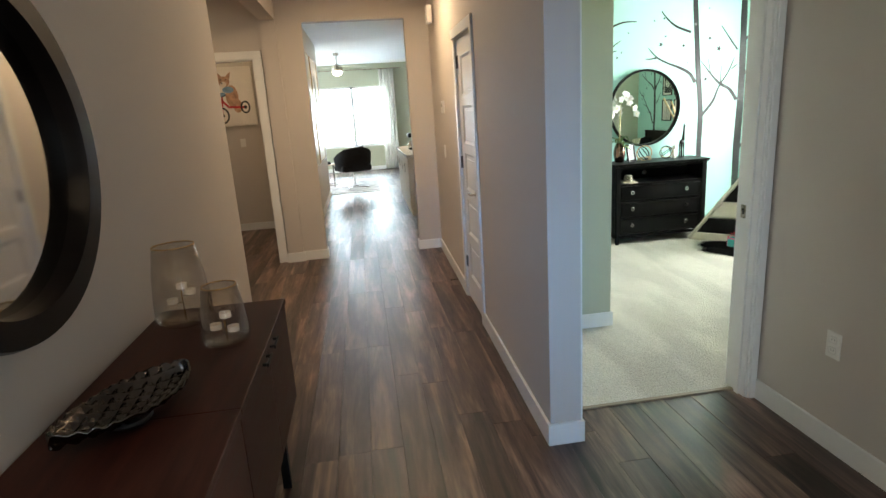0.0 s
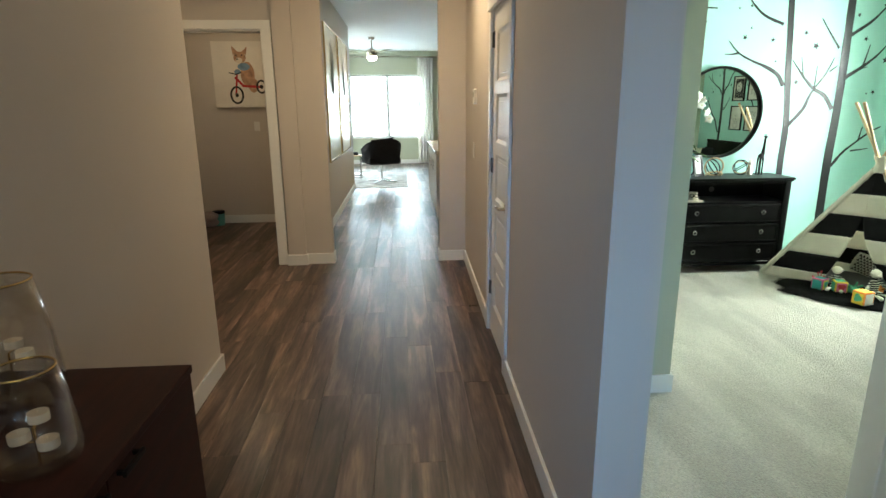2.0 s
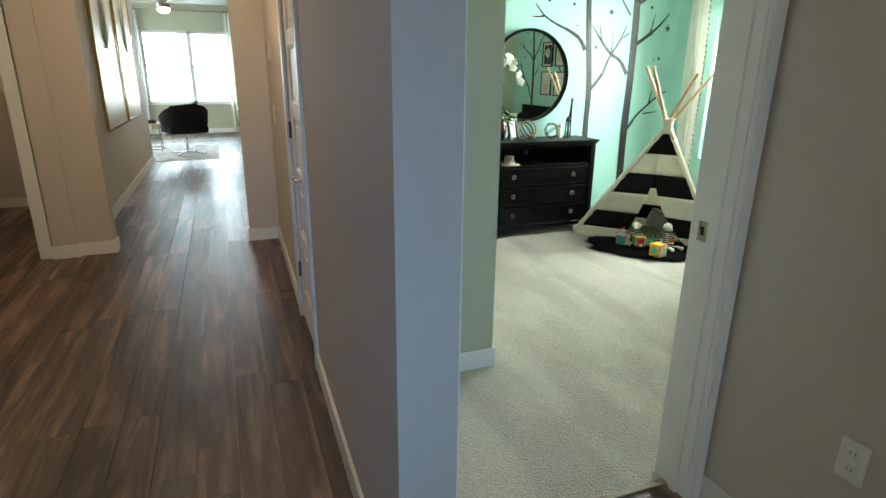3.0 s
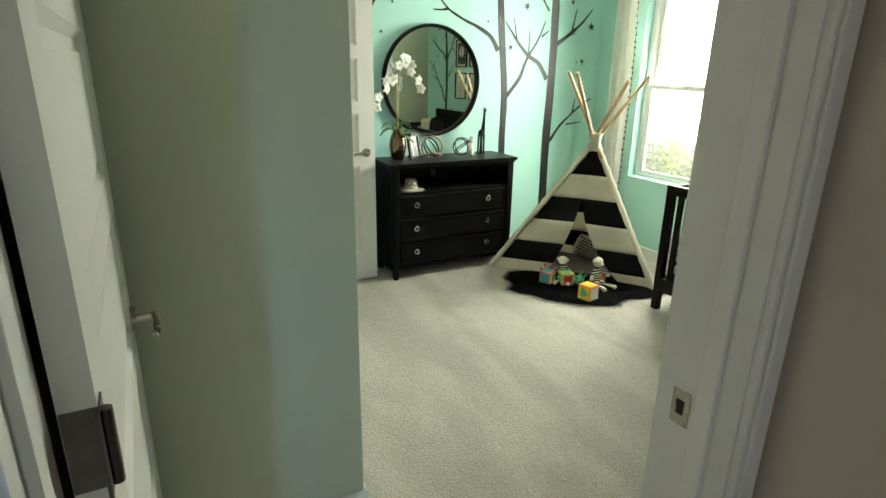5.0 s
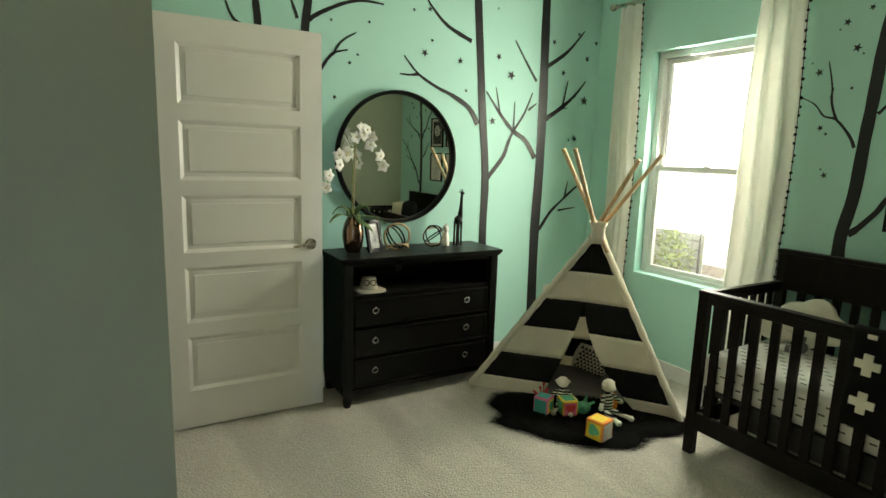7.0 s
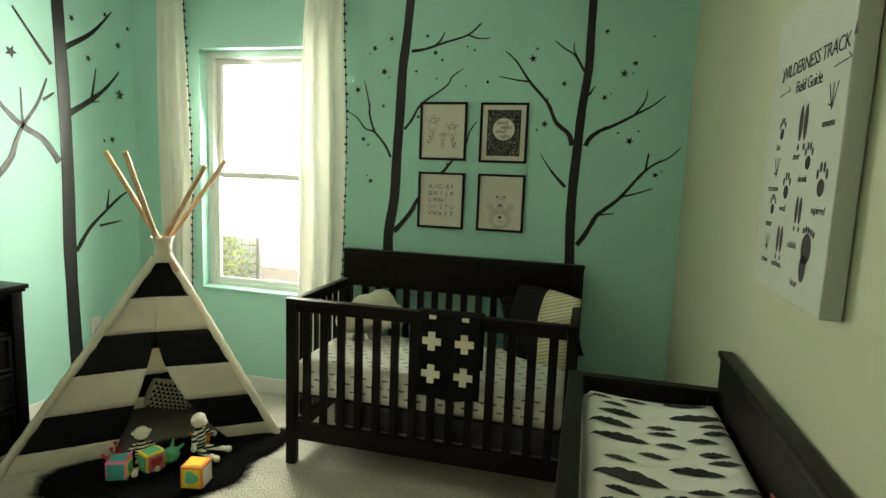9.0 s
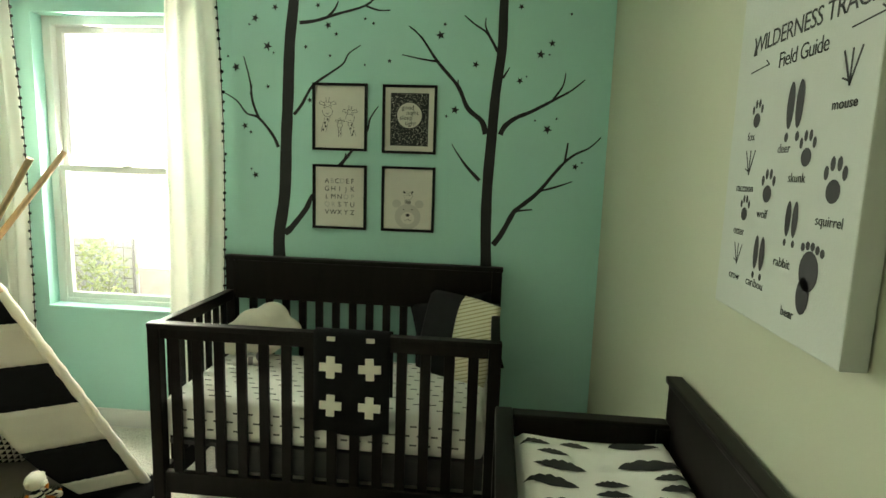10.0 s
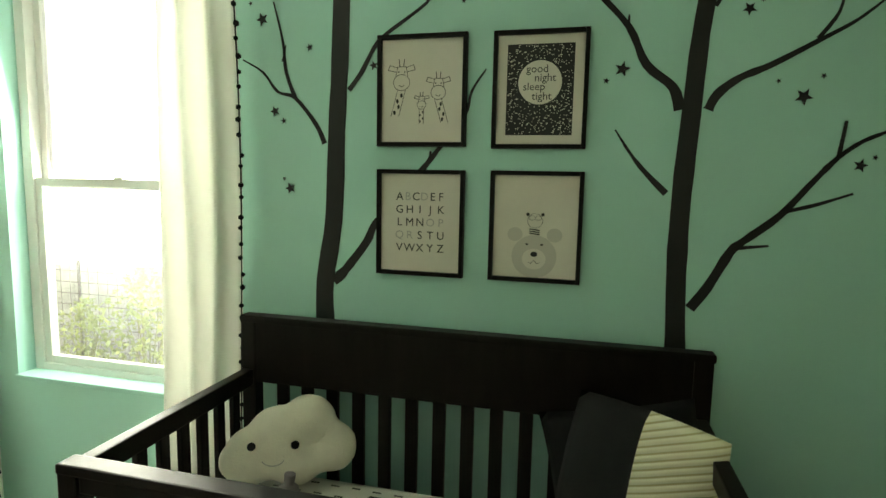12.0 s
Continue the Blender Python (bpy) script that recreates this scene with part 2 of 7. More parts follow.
def carpet_material():
    m = mat("cream_carpet", (0.56, 0.53, 0.47), 0.95, vary=0.10, scale=2.2, bump=0)
    t = m.node_tree
    n, l = t.nodes, t.links
    b = n["Principled BSDF"]
    tc = n.new("ShaderNodeNewGeometry")
    v = n.new("ShaderNodeTexVoronoi")
    v.inputs["Scale"].default_value = 110
    l.new(tc.outputs["Position"], v.inputs["Vector"])
    nz = n.new("ShaderNodeTexNoise")
    nz.inputs["Scale"].default_value, nz.inputs["Detail"].default_value = 120, 4
    l.new(tc.outputs["Position"], nz.inputs["Vector"])
    su = n.new("ShaderNodeMath")
    l.new(v.outputs["Distance"], su.inputs[0])
    l.new(nz.outputs[0], su.inputs[1])
    bp = n.new("ShaderNodeBump")
    bp.inputs["Strength"].default_value, bp.inputs["Distance"].default_value = 0.8, 0.01
    l.new(su.outputs[0], bp.inputs["Height"])
    l.new(bp.outputs[0], b.inputs["Normal"])
    # brushed pile: soft tracks left by a vacuum cleaner
    w = n.new("ShaderNodeTexNoise")
    w.inputs["Scale"].default_value, w.inputs["Detail"].default_value, w.inputs["Distortion"].default_value = 3.2, 2, 0.4
    mp = n.new("ShaderNodeMapping")
    mp.inputs["Rotation"].default_value = (0, 0, radians(38))
    mp.inputs["Scale"].default_value = (1, 0.3, 1)
    l.new(tc.outputs["Position"], mp.inputs["Vector"])
    l.new(mp.outputs[0], w.inputs["Vector"])
    r = n.new("ShaderNodeMapRange")
    r.inputs["From Min"].default_value, r.inputs["From Max"].default_value = 0.42, 0.58
    r.inputs["To Min"].default_value, r.inputs["To Max"].default_value = 0.86, 1.08
    l.new(w.outputs[0], r.inputs[0])
    r2 = n.new("ShaderNodeMapRange")
    r2.inputs["From Min"].default_value, r2.inputs["From Max"].default_value = 0.3, 0.7
    r2.inputs["To Min"].default_value, r2.inputs["To Max"].default_value = 0.80, 1.18
    l.new(nz.outputs[0], r2.inputs[0])
    mu = n.new("ShaderNodeMath")
    mu.operation = "MULTIPLY"
    l.new(r.outputs[0], mu.inputs[0])
    l.new(r2.outputs[0], mu.inputs[1])
    sc = n.new("ShaderNodeVectorMath")
    sc.operation = "SCALE"
    sc.inputs[0].default_value = (0.56, 0.53, 0.46)
    l.new(mu.outputs[0], sc.inputs["Scale"])
    l.new(sc.outputs[0], b.inputs["Base Color"])
    b.inputs["Sheen Weight"].default_value = 0.3
    return m


M_CARPET = carpet_material()

# ---- mesh helpers ----


def box(bm, x0, x1, y0, y1, z0, z1, bevel=0.0):
    r = bmesh.ops.create_cube(bm, size=1.0)
    vs = r["verts"]
    bmesh.ops.scale(bm, vec=(x1 - x0, y1 - y0, z1 - z0), verts=vs)
    bmesh.ops.translate(bm, vec=((x0 + x1) / 2, (y0 + y1) / 2, (z0 + z1) / 2), verts=vs)
    if bevel:
        es = list({e for v in vs for e in v.link_edges})
        bmesh.ops.bevel(bm, geom=es, offset=bevel, segments=2, profile=0.6, affect="EDGES")
    return vs


def rod(bm, a, b, r0, r1=None, seg=12):
    a, b = Vector(a), Vector(b)
    d = b - a
    m = Matrix.Translation((a + b) / 2) @ d.to_track_quat("Z", "Y").to_matrix().to_4x4()
    bmesh.ops.create_cone(bm, cap_ends=True, segments=seg, radius1=r0, radius2=r0 if r1 is None else r1, depth=d.length, matrix=m)


def lathe(bm, profile, seg=32, at=(0, 0, 0)):
    rings = []
    for r, z in profile:
        rings.append([bm.verts.new((at[0] + r * math.cos(2 * math.pi * i / seg), at[1] + r * math.sin(2 * math.pi * i / seg), at[2] + z)) for i in range(seg)])
    for p, q in zip(rings, rings[1:]):
        for i in range(seg):
            bm.faces.new((p[i], p[(i + 1) % seg], q[(i + 1) % seg], q[i]))
    return rings


def torus(bm, center, axis, big, small, seg=40, sub=8):
    q = Vector(axis).to_track_quat("Z", "Y").to_matrix().to_4x4()
    m = Matrix.Translation(center) @ q
    rings = []
    for i in range(seg):
        a = 2 * math.pi * i / seg
        rings.append([bm.verts.new(m @ Vector(((big + small * math.cos(b)) * math.cos(a), (big + small * math.cos(b)) * math.sin(a), small * math.sin(b)))) for b in (2 * math.pi * j / sub for j in range(sub))])
    for i in range(seg):
        p, r = rings[i], rings[(i + 1) % seg]
        for j in range(sub):
            bm.faces.new((p[j], r[j], r[(j + 1) % sub], p[(j + 1) % sub]))


def tube(bm, pts, r, seg=8):
    """One closed tube through the points."""
    rings = []
    for i, p in enumerate(pts):
        d = pts[min(i + 1, len(pts) - 1)] - pts[max(i - 1, 0)]
        q = d.to_track_quat("Z", "Y")
        rings.append([bm.verts.new(p + q @ Vector((r * math.cos(2 * math.pi * k / seg), r * math.sin(2 * math.pi * k / seg), 0))) for k in range(seg)])
    for a, b in zip(rings, rings[1:]):
        for k in range(seg):
            bm.faces.new((a[k], a[(k + 1) % seg], b[(k + 1) % seg], b[k]))
    bm.faces.new(rings[0][::-1])
    bm.faces.new(rings[-1])


def ball(bm, c, r, sub=2, scale=(1, 1, 1)):
    res = bmesh.ops.create_icosphere(bm, subdivisions=sub, radius=r)
    bmesh.ops.scale(bm, vec=scale, verts=res["verts"])
    bmesh.ops.translate(bm, vec=c, verts=res["verts"])
    return res["verts"]


def link(name, bm, material, smooth=None):
    bmesh.ops.recalc_face_normals(bm, faces=bm.faces)
    me = bpy.data.meshes.new(name)
    bm.to_mesh(me)
    bm.free()
    for m in material if isinstance(material, (list, tuple)) else [material]:
        me.materials.append(m)
    ob = new(name, me)
    if smooth is not None:
        for p in me.polygons:
            p.use_smooth = True
        if smooth < 180:
            me.set_sharp_from_angle(angle=radians(smooth))
    return ob


def part(name, bm, material, parent, label="", smooth=None):
    ob = link(name, bm, material, smooth)
    ob.parent = parent
    if label:
        ob["label"] = label
    return ob


def thing(name, at, label, category, group="", turn=0.0, kind=""):
    ob = new(name)
    ob.empty_display_size = 0.1
    ob.matrix_basis = pose(*at, 0, 0, turn)
    return tagged(ob, label, category, group, kind)


def boxes(*bs, bevel=0.0):
    bm = bmesh.new()
    for b in bs:
        box(bm, *b, bevel=bevel)
    return bm


def words(text, size, m, material, parent, name="lettering", depth=0.0006, spacing=1.0):
    """Lettering as a thin mesh, centred on the pose m."""
    c = bpy.data.curves.new("letters", "FONT")
    c.body, c.size, c.align_x, c.align_y, c.extrude, c.space_character, c.resolution_u = text, size, "CENTER", "CENTER", depth, spacing, 3
    o = new("letters", c)
    bpy.context.view_layer.update()
    me = bpy.data.meshes.new_from_object(o.evaluated_get(bpy.context.evaluated_depsgraph_get()))
    bpy.data.objects.remove(o)
    me.materials.clear()
    me.materials.append(material)
    ob = new(name, me)
    ob.parent = parent
    ob.matrix_basis = m
    return ob


# ---- the shell ----
H = 2.75            # ceilings
XE, YN, YS = 5.80, 7.525, 4.16   # bedroom faces: east, north, south


def wall(name, material, label, *bs):
    ob = link(name, boxes(*bs), material)
    return tagged(ob, label, "wall", kind="structure")


def skew_wall():
    """The hall's long partition, a little out of square, with the linen closet's opening."""
    bm = bmesh.new()

    def west(y):
        return 1.826 + (y - 3.874) * 0.018

    def seg(y0, y1, z0, z1):
        vs = box(bm, 0, 1, y0, y1, z0, z1)
        for v in vs:
            v.co.x = west(v.co.y) if v.co.x < 0.5 else 1.972
    seg(3.874, LC0, 0, H)
    seg(LC0, LC1, 2.06, H)
    seg(LC1, 7.87, 0, H)
    return tagged(link("wall_hall_east", bm, M_GREIGE), "greige painted hall partition ending in a square edge", "wall", kind="structure")


LC0, LC1 = 5.42, 6.09    # linen closet opening along the hall partition
skew_wall()
# bedroom
wall("wall_bedroom_east", M_MINT, "mint green wall with a window opening behind a crib",
     (XE, XE + 0.16, 3.9, 6.17, 0, H), (XE, XE + 0.16, 7.03, 7.70, 0, H), (XE, XE + 0.16, 6.17, 7.03, 0, 0.65), (XE, XE + 0.16, 6.17, 7.03, 2.17, H))
wall("wall_bedroom_north", M_MINT, "mint green wall with black tree decals", (2.69, XE, YN, 7.70, 0, H))
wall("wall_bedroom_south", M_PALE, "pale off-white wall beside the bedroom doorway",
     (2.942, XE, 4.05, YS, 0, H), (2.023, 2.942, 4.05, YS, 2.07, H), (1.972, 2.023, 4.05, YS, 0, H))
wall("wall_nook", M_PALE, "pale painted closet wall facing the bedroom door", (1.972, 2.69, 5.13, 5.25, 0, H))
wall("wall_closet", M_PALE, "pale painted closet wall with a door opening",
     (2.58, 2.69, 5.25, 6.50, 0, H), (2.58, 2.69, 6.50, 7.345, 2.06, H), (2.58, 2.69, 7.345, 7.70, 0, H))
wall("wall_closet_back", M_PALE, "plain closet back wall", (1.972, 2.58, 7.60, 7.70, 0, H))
# entry
wall("wall_alcove_east", M_GREIGE, "greige wall beside the bedroom door with a socket", (2.98, 3.10, -1.15, 4.05, 0, H))
wall("wall_entry_west", M_GREIGE, "greige entry wall behind the console", (0.05, 0.212, -1.15, 5.585, 0, H))
wall("wall_entry_south", M_GREIGE, "front wall of the entry", (0.05, 0.70, -1.15, -1.0, 0, H), (1.70, 3.10, -1.15, -1.0, 0, H), (0.70, 1.70, -1.15, -1.0, 2.5, H))
# small lobby to the west and the laundry behind it
wall("wall_lobby_south", M_GREIGE, "greige wall of the side lobby", (-1.6, 0.05, 5.46, 5.585, 0, H))
wall("wall_lobby_west", M_GREIGE, "greige wall closing the side lobby", (-1.72, -1.6, 5.46, 10.16, 0, H))
LX0, LX1, LZ = -0.715, 0.085, 2.165
wall("wall_lobby_north", M_GREIGE, "greige wall with the laundry doorway",
     (-1.6, LX0, 7.87, 8.0, 0, H), (LX1, 0.177, 7.87, 8.0, 0, H), (LX0, LX1, 7.87, 8.0, LZ, H))
wall("beam", M_GREIGE, "greige dropped beam over the lobby opening", (0.19, 0.34, 5.585, 7.83, 2.52, H))
wall("pilaster", M_GREIGE, "greige square pilaster at the hall opening", (0.177, 0.34, 7.83, 7.99, 0, H))
wall("wall_hall_north", M_GREIGE, "greige wall with a wide cased opening to the living area",
     (0.34, 0.594, 7.87, 7.99, 0, H), (1.645, 2.62, 7.87, 7.99, 0, H), (0.594, 1.645, 7.87, 7.99, 2.49, H))
wall("wall_laundry_north", M_GREIGE, "warm grey back wall of the laundry room", (-1.6, 0.22, 10.0, 10.16, 0, H))
wall("wall_passage_west", M_GREIGE, "pale wall of the passage hung with metal art", (0.22, 0.385, 8.0, 13.1, 0, 2.85))
# living area
wall("wall_living_south", M_GREIGE, "living area wall closing the far side of the passage", (-3.1, 0.22, 12.95, 13.1, 0, 2.85))
wall("wall_living_north", M_PALE, "living room wall with a wide double window",
     (-3.1, -0.05, 17.6, 17.75, 0, 2.85), (1.95, 6.4, 17.6, 17.75, 0, 2.85), (-0.05, 1.95, 17.6, 17.75, 0, 0.68), (-0.05, 1.95, 17.6, 17.75, 2.28, 2.85))
wall("wall_living_west", M_PALE, "living room side wall with an unseen, added window opening",
     (-3.25, -3.1, 12.95, 14.2, 0, 2.85), (-3.25, -3.1, 16.6, 17.75, 0, 2.85), (-3.25, -3.1, 14.2, 16.6, 0, 0.6), (-3.25, -3.1, 14.2, 16.6, 2.4, 2.85))
wall("wall_kitchen_south", M_PALE, "kitchen wall beyond the hall", (2.62, 6.4, 7.87, 7.99, 0, 2.85))
wall("wall_kitchen_east", M_PALE, "far kitchen wall", (6.4, 6.55, 7.87, 17.75, 0, 2.85))
tagged(link("ceiling", boxes((-1.72, 6.0, -1.15, 7.93, H, H + 0.1), (-1.72, 0.3, 7.93, 10.16, H, H + 0.1)), M_CEIL), "white textured drywall ceiling", "ceiling", kind="structure")
tagged(link("ceiling_living", boxes((-3.25, 6.55, 7.93, 17.75, 2.85, 2.95)), M_CEIL), "white living area ceiling", "ceiling", kind="structure")
tagged(link("subfloor", boxes((-3.25, 6.55, -1.15, 17.75, -0.2, -0.012)), M_JOINT), "dark subfloor under the planks", "floor", kind="structure")

# carpet, one sheet with a softly uneven pile
cb = bmesh.new()
box(cb, 1.975, XE - 0.002, 4.135, YN - 0.002, -0.012, 0.004)
tagged(link("carpet", cb, M_CARPET), "cream cut-pile carpet with vacuum tracks", "carpet", kind="structure")
tagged(link("threshold_strip", boxes((2.046, 2.919, 4.118, 4.142, 0.0, 0.008), bevel=0.002), mat("tan_strip", (0.30, 0.24, 0.17), 0.5)), "thin tan metal threshold strip", "threshold", kind="structure")

# baseboards
BH, BT = 0.105, 0.014


def baseboard(*runs):
    bm = bmesh.new()
    for r in runs:
        x0, x1, y0, y1 = r
        vs = box(bm, x0, x1, y0, y1, 0.0, BH)
    bmesh.ops.bevel(bm, geom=[e for e in bm.edges if all(v.co.z > BH - 0.001 for v in e.verts)], offset=0.004, segments=1, affect="EDGES")
    return tagged(link("baseboard", bm, M_TRIM), "white painted flat baseboard", "baseboard", kind="structure")


baseboard((XE - BT, XE, YS, YN))
baseboard((2.755, XE - BT, YN - BT, YN))
baseboard((2.99, XE - BT, YS, YS + BT))
baseboard((1.972, 2.69 + BT, 5.13 - BT, 5.13), (2.69, 2.69 + BT, 5.13, 6.43))
baseboard((2.98 - BT, 2.98, -1.0, 4.022))
baseboard((0.212, 0.212 + BT, -1.0, 5.585 + BT), (-1.6, 0.212, 5.585, 5.585 + BT))
baseboard((-1.6, LX0 - 0.07, 7.87 - BT, 7.87))
baseboard((0.163, 0.354, 7.83 - BT, 7.83), (0.34, 0.354, 7.83, 7.87), (0.34, 0.594 + BT, 7.87 - BT, 7.87), (0.594, 0.594 + BT, 7.87, 7.99))
baseboard((1.645 - BT, 1.88, 7.87 - BT, 7.87), (1.645 - BT, 1.645, 7.87, 7.99))
baseboard((0.385, 0.385 + BT, 8.0, 13.1))
baseboard((-1.6, 0.22, 10.0 - BT, 10.0))
baseboard((-3.1, 6.4, 17.6 - BT, 17.6))


def hall_base():
    bm = bmesh.new()
    for y0, y1 in ((3.874, LC0 - 0.06), (LC1 + 0.06, 7.87 - BT)):
        vs = box(bm, 0, 1, y0, y1, 0, BH)
        for v in vs:
            w = 1.826 + (v.co.y - 3.874) * 0.018
            v.co.x = w if v.co.x > 0.5 else w - BT
    box(bm, 1.826 - BT, 1.972 + BT, 3.874 - BT, 3.874, 0, BH)
    box(bm, 1.972, 1.972 + BT, 3.874, 4.05, 0, BH)
    return tagged(link("baseboard", bm, M_TRIM), "white painted flat baseboard", "baseboard", kind="structure")


hall_base()


def door_frame(name, label, bs_jamb, bs_casing):
    ob = thing(name, (0, 0, 0), label, "door frame", kind="structure")
    for b in bs_jamb:
        part("jamb", boxes(b, bevel=0.002), M_TRIM, ob)
    for c in bs_casing:
        part("casing", boxes(*c, bevel=0.004), M_TRIM, ob)
    return ob


# bedroom doorway, faced with stepped casing on both sides
door_frame("door_frame_1", "white painted casing round the open bedroom doorway",
           [(2.023, 2.045, 4.034, 4.188, 0, 2.045), (2.92, 2.942, 4.034, 4.188, 0, 2.045), (2.023, 2.942, 4.034, 4.188, 2.045, 2.072),
            (2.045, 2.056, 4.072, 4.104, 0, 2.035), (2.909, 2.92, 4.072, 4.104, 0, 2.035), (2.056, 2.909, 4.072, 4.104, 2.034, 2.045)],
           [[(2.926, 2.978, 4.022, 4.049, 0, 2.11), (2.936, 2.970, 4.014, 4.0225, 0, 2.10)],
            [(1.987, 2.039, 4.022, 4.049, 0, 2.11), (1.995, 2.029, 4.014, 4.0225, 0, 2.10)],
            [(1.987, 2.978, 4.024, 4.049, 2.051, 2.118), (1.997, 2.968, 4.016, 4.0235, 2.061, 2.108)],
            [(2.926, 2.985, 4.161, 4.190, 0, 2.11)], [(1.987, 2.985, 4.161, 4.191, 2.051, 2.11)]])
door_frame("door_frame_2", "white painted casing round the laundry doorway",
           [(LX0, LX0 + 0.02, 7.86, 8.01, 0, LZ), (LX1 - 0.02, LX1, 7.86, 8.01, 0, LZ), (LX0, LX1, 7.86, 8.01, LZ - 0.02, LZ)],
           [[(LX0 - 0.065, LX0 + 0.012, 7.848, 7.869, 0, LZ + 0.065)], [(LX1 - 0.012, LX1 + 0.075, 7.848, 7.869, 0, LZ + 0.065)],
            [(LX0 - 0.065, LX1 + 0.075, 7.846, 7.869, LZ - 0.008, LZ + 0.07)]])
wl = 1.826 + (LC0 - 3.874) * 0.018
door_frame("door_frame_3", "white painted casing round the closed linen closet door",
           [(wl + 0.002, 1.97, LC0, LC0 + 0.02, 0, 2.06), (wl + 0.012, 1.97, LC1 - 0.02, LC1, 0, 2.06), (wl + 0.01, 1.97, LC0, LC1, 2.04, 2.06)],
           [[(wl - 0.017, wl + 0.001, LC0 - 0.06, LC0 + 0.01, 0, 2.11)], [(wl - 0.006, wl + 0.01, LC1 - 0.01, LC1 + 0.06, 0, 2.11)],
            [(wl - 0.018, wl + 0.003, LC0 - 0.06, LC1 + 0.06, 2.05, 2.12)]])

# ---- wall decals: bare trees and stars in black vinyl ----


def on_east(u, z, d=0.0025):
    return Vector((XE - d, u, z))


def on_north(u, z, d=0.0025):
    return Vector((u, YN - d, z))


def limb(bm, place, w0, w1, pts, rough=0.12):
    """A tapering flat strip through the points, with a slightly knotty outline."""
    ps = [Vector(p) for p in pts]
    fine = []
    for i in range(len(ps) - 1):
        a, b = ps[max(i - 1, 0)], ps[i]
        c, d = ps[i + 1], ps[min(i + 2, len(ps) - 1)]
        for k in range(4):
            t = k / 4
            fine.append(0.5 * ((2 * b) + (c - a) * t + (2 * a - 5 * b + 4 * c - d) * t * t + (3 * b - a - 3 * c + d) * t ** 3))
    fine.append(ps[-1])
    rows = []
    for i, p in enumerate(fine):
        q = fine[min(i + 1, len(fine) - 1)] - fine[max(i - 1, 0)]
        n = Vector((-q.y, q.x)).normalized()
        w = (w0 + (w1 - w0) * i / (len(fine) - 1)) / 2 * (1 + rough * random.uniform(-1, 1))
        rows.append([place(*(p + n * w), d) for d in (0.0025, 0.0005)] + [place(*(p - n * w), d) for d in (0.0025, 0.0005)])
    vs = [[bm.verts.new(c) for c in r] for r in rows]
    for r, s in zip(vs, vs[1:]):
        bm.faces.new((r[0], r[2], s[2], s[0]))
        bm.faces.new((r[0], s[0], s[1], r[1]))
        bm.faces.new((r[2], r[3], s[3], s[2]))


def tree(place, label, limbs):
    ob = thing("tree_decal", (0, 0, 0), label, "wall decal", group="tree decals on the mint walls")
    for i, (w0, w1, pts) in enumerate(limbs):
        bm = bmesh.new()
        limb(bm, place, w0, w1, pts, 0.05 if i == 0 else 0.12)
        part("trunk" if i == 0 else "branch", bm, M_DECAL, ob)
    return ob


def stars(place, group, spec):
    for u, z, r in spec:
        bm = bmesh.new()
        a0 = random.uniform(0, 6.28)
        vs = []
        for k in range(10):
            a = a0 + k * math.pi / 5
            q = r * (1.0 if k % 2 == 0 else 0.42)
            vs.append(bm.verts.new(place(u + q * math.cos(a), z + q * math.sin(a))))
        bm.faces.new(vs)
        ext = bmesh.ops.extrude_face_region(bm, geom=list(bm.faces))
        off = place(0, 0, 0.0005) - place(0, 0)
        bmesh.ops.translate(bm, vec=off, verts=[g for g in ext["geom"] if isinstance(g, bmesh.types.BMVert)])
        tagged(link("star_decal", bm, M_DECAL), "small black vinyl star stuck on the mint wall", "wall decal", group=group)


tree_a = []
tree_a.append((0.062, 0.048, [(5.75, 0.98), (5.75, 1.11), (5.72, 1.31), (5.71, 1.58), (5.70, 1.77), (5.69, 2.03), (5.67, 2.21), (5.65, 2.46)]))
tree_a.append((0.016, 0.004, [(5.75, 1.54), (5.78, 1.60), (5.85, 1.68), (5.91, 1.70), (5.96, 1.76), (6.03, 1.80)]))
tree_a.append((0.014, 0.004, [(5.85, 1.68), (5.88, 1.76), (5.89, 1.85), (5.92, 1.97)]))
tree_a.append((0.009, 0.003, [(5.89, 1.79), (5.88, 1.84)]))
tree_a.append((0.016, 0.004, [(5.67, 1.70), (5.63, 1.75), (5.59, 1.82), (5.55, 1.86), (5.43, 1.94), (5.40, 1.99), (5.34, 2.03)]))
tree_a.append((0.016, 0.008, [(5.64, 2.13), (5.56, 2.14), (5.46, 2.17), (5.32, 2.21), (5.25, 2.27)]))
tree_a.append((0.013, 0.005, [(5.50, 2.16), (5.47, 2.19), (5.45, 2.23)]))
tree_a.append((0.010, 0.005, [(5.32, 2.21), (5.26, 2.19), (5.20, 2.19)]))
tree_a.append((0.033, 0.004, [(5.72, 1.11), (5.68, 1.15), (5.61, 1.24), (5.58, 1.30), (5.49, 1.40), (5.43, 1.47), (5.39, 1.52), (5.31, 1.62), (5.29, 1.69), (5.25, 1.75)]))
tree_a.append((0.011, 0.005, [(5.41, 1.50), (5.41, 1.52)]))
tree(on_east, "black vinyl bare tree decal rising behind the crib", tree_a)
tree_b = []
tree_b.append((0.054, 0.039, [(4.70, 0.98), (4.71, 1.20), (4.71, 1.41), (4.70, 1.62), (4.69, 1.82), (4.67, 2.02), (4.67, 2.22), (4.67, 2.45)]))
tree_b.append((0.013, 0.004, [(4.66, 1.89), (4.63, 1.94)]))
tree_b.append((0.028, 0.005, [(4.73, 1.63), (4.75, 1.69), (4.82, 1.75), (4.87, 1.85), (4.97, 1.96), (5.05, 2.07), (5.11, 2.12)]))
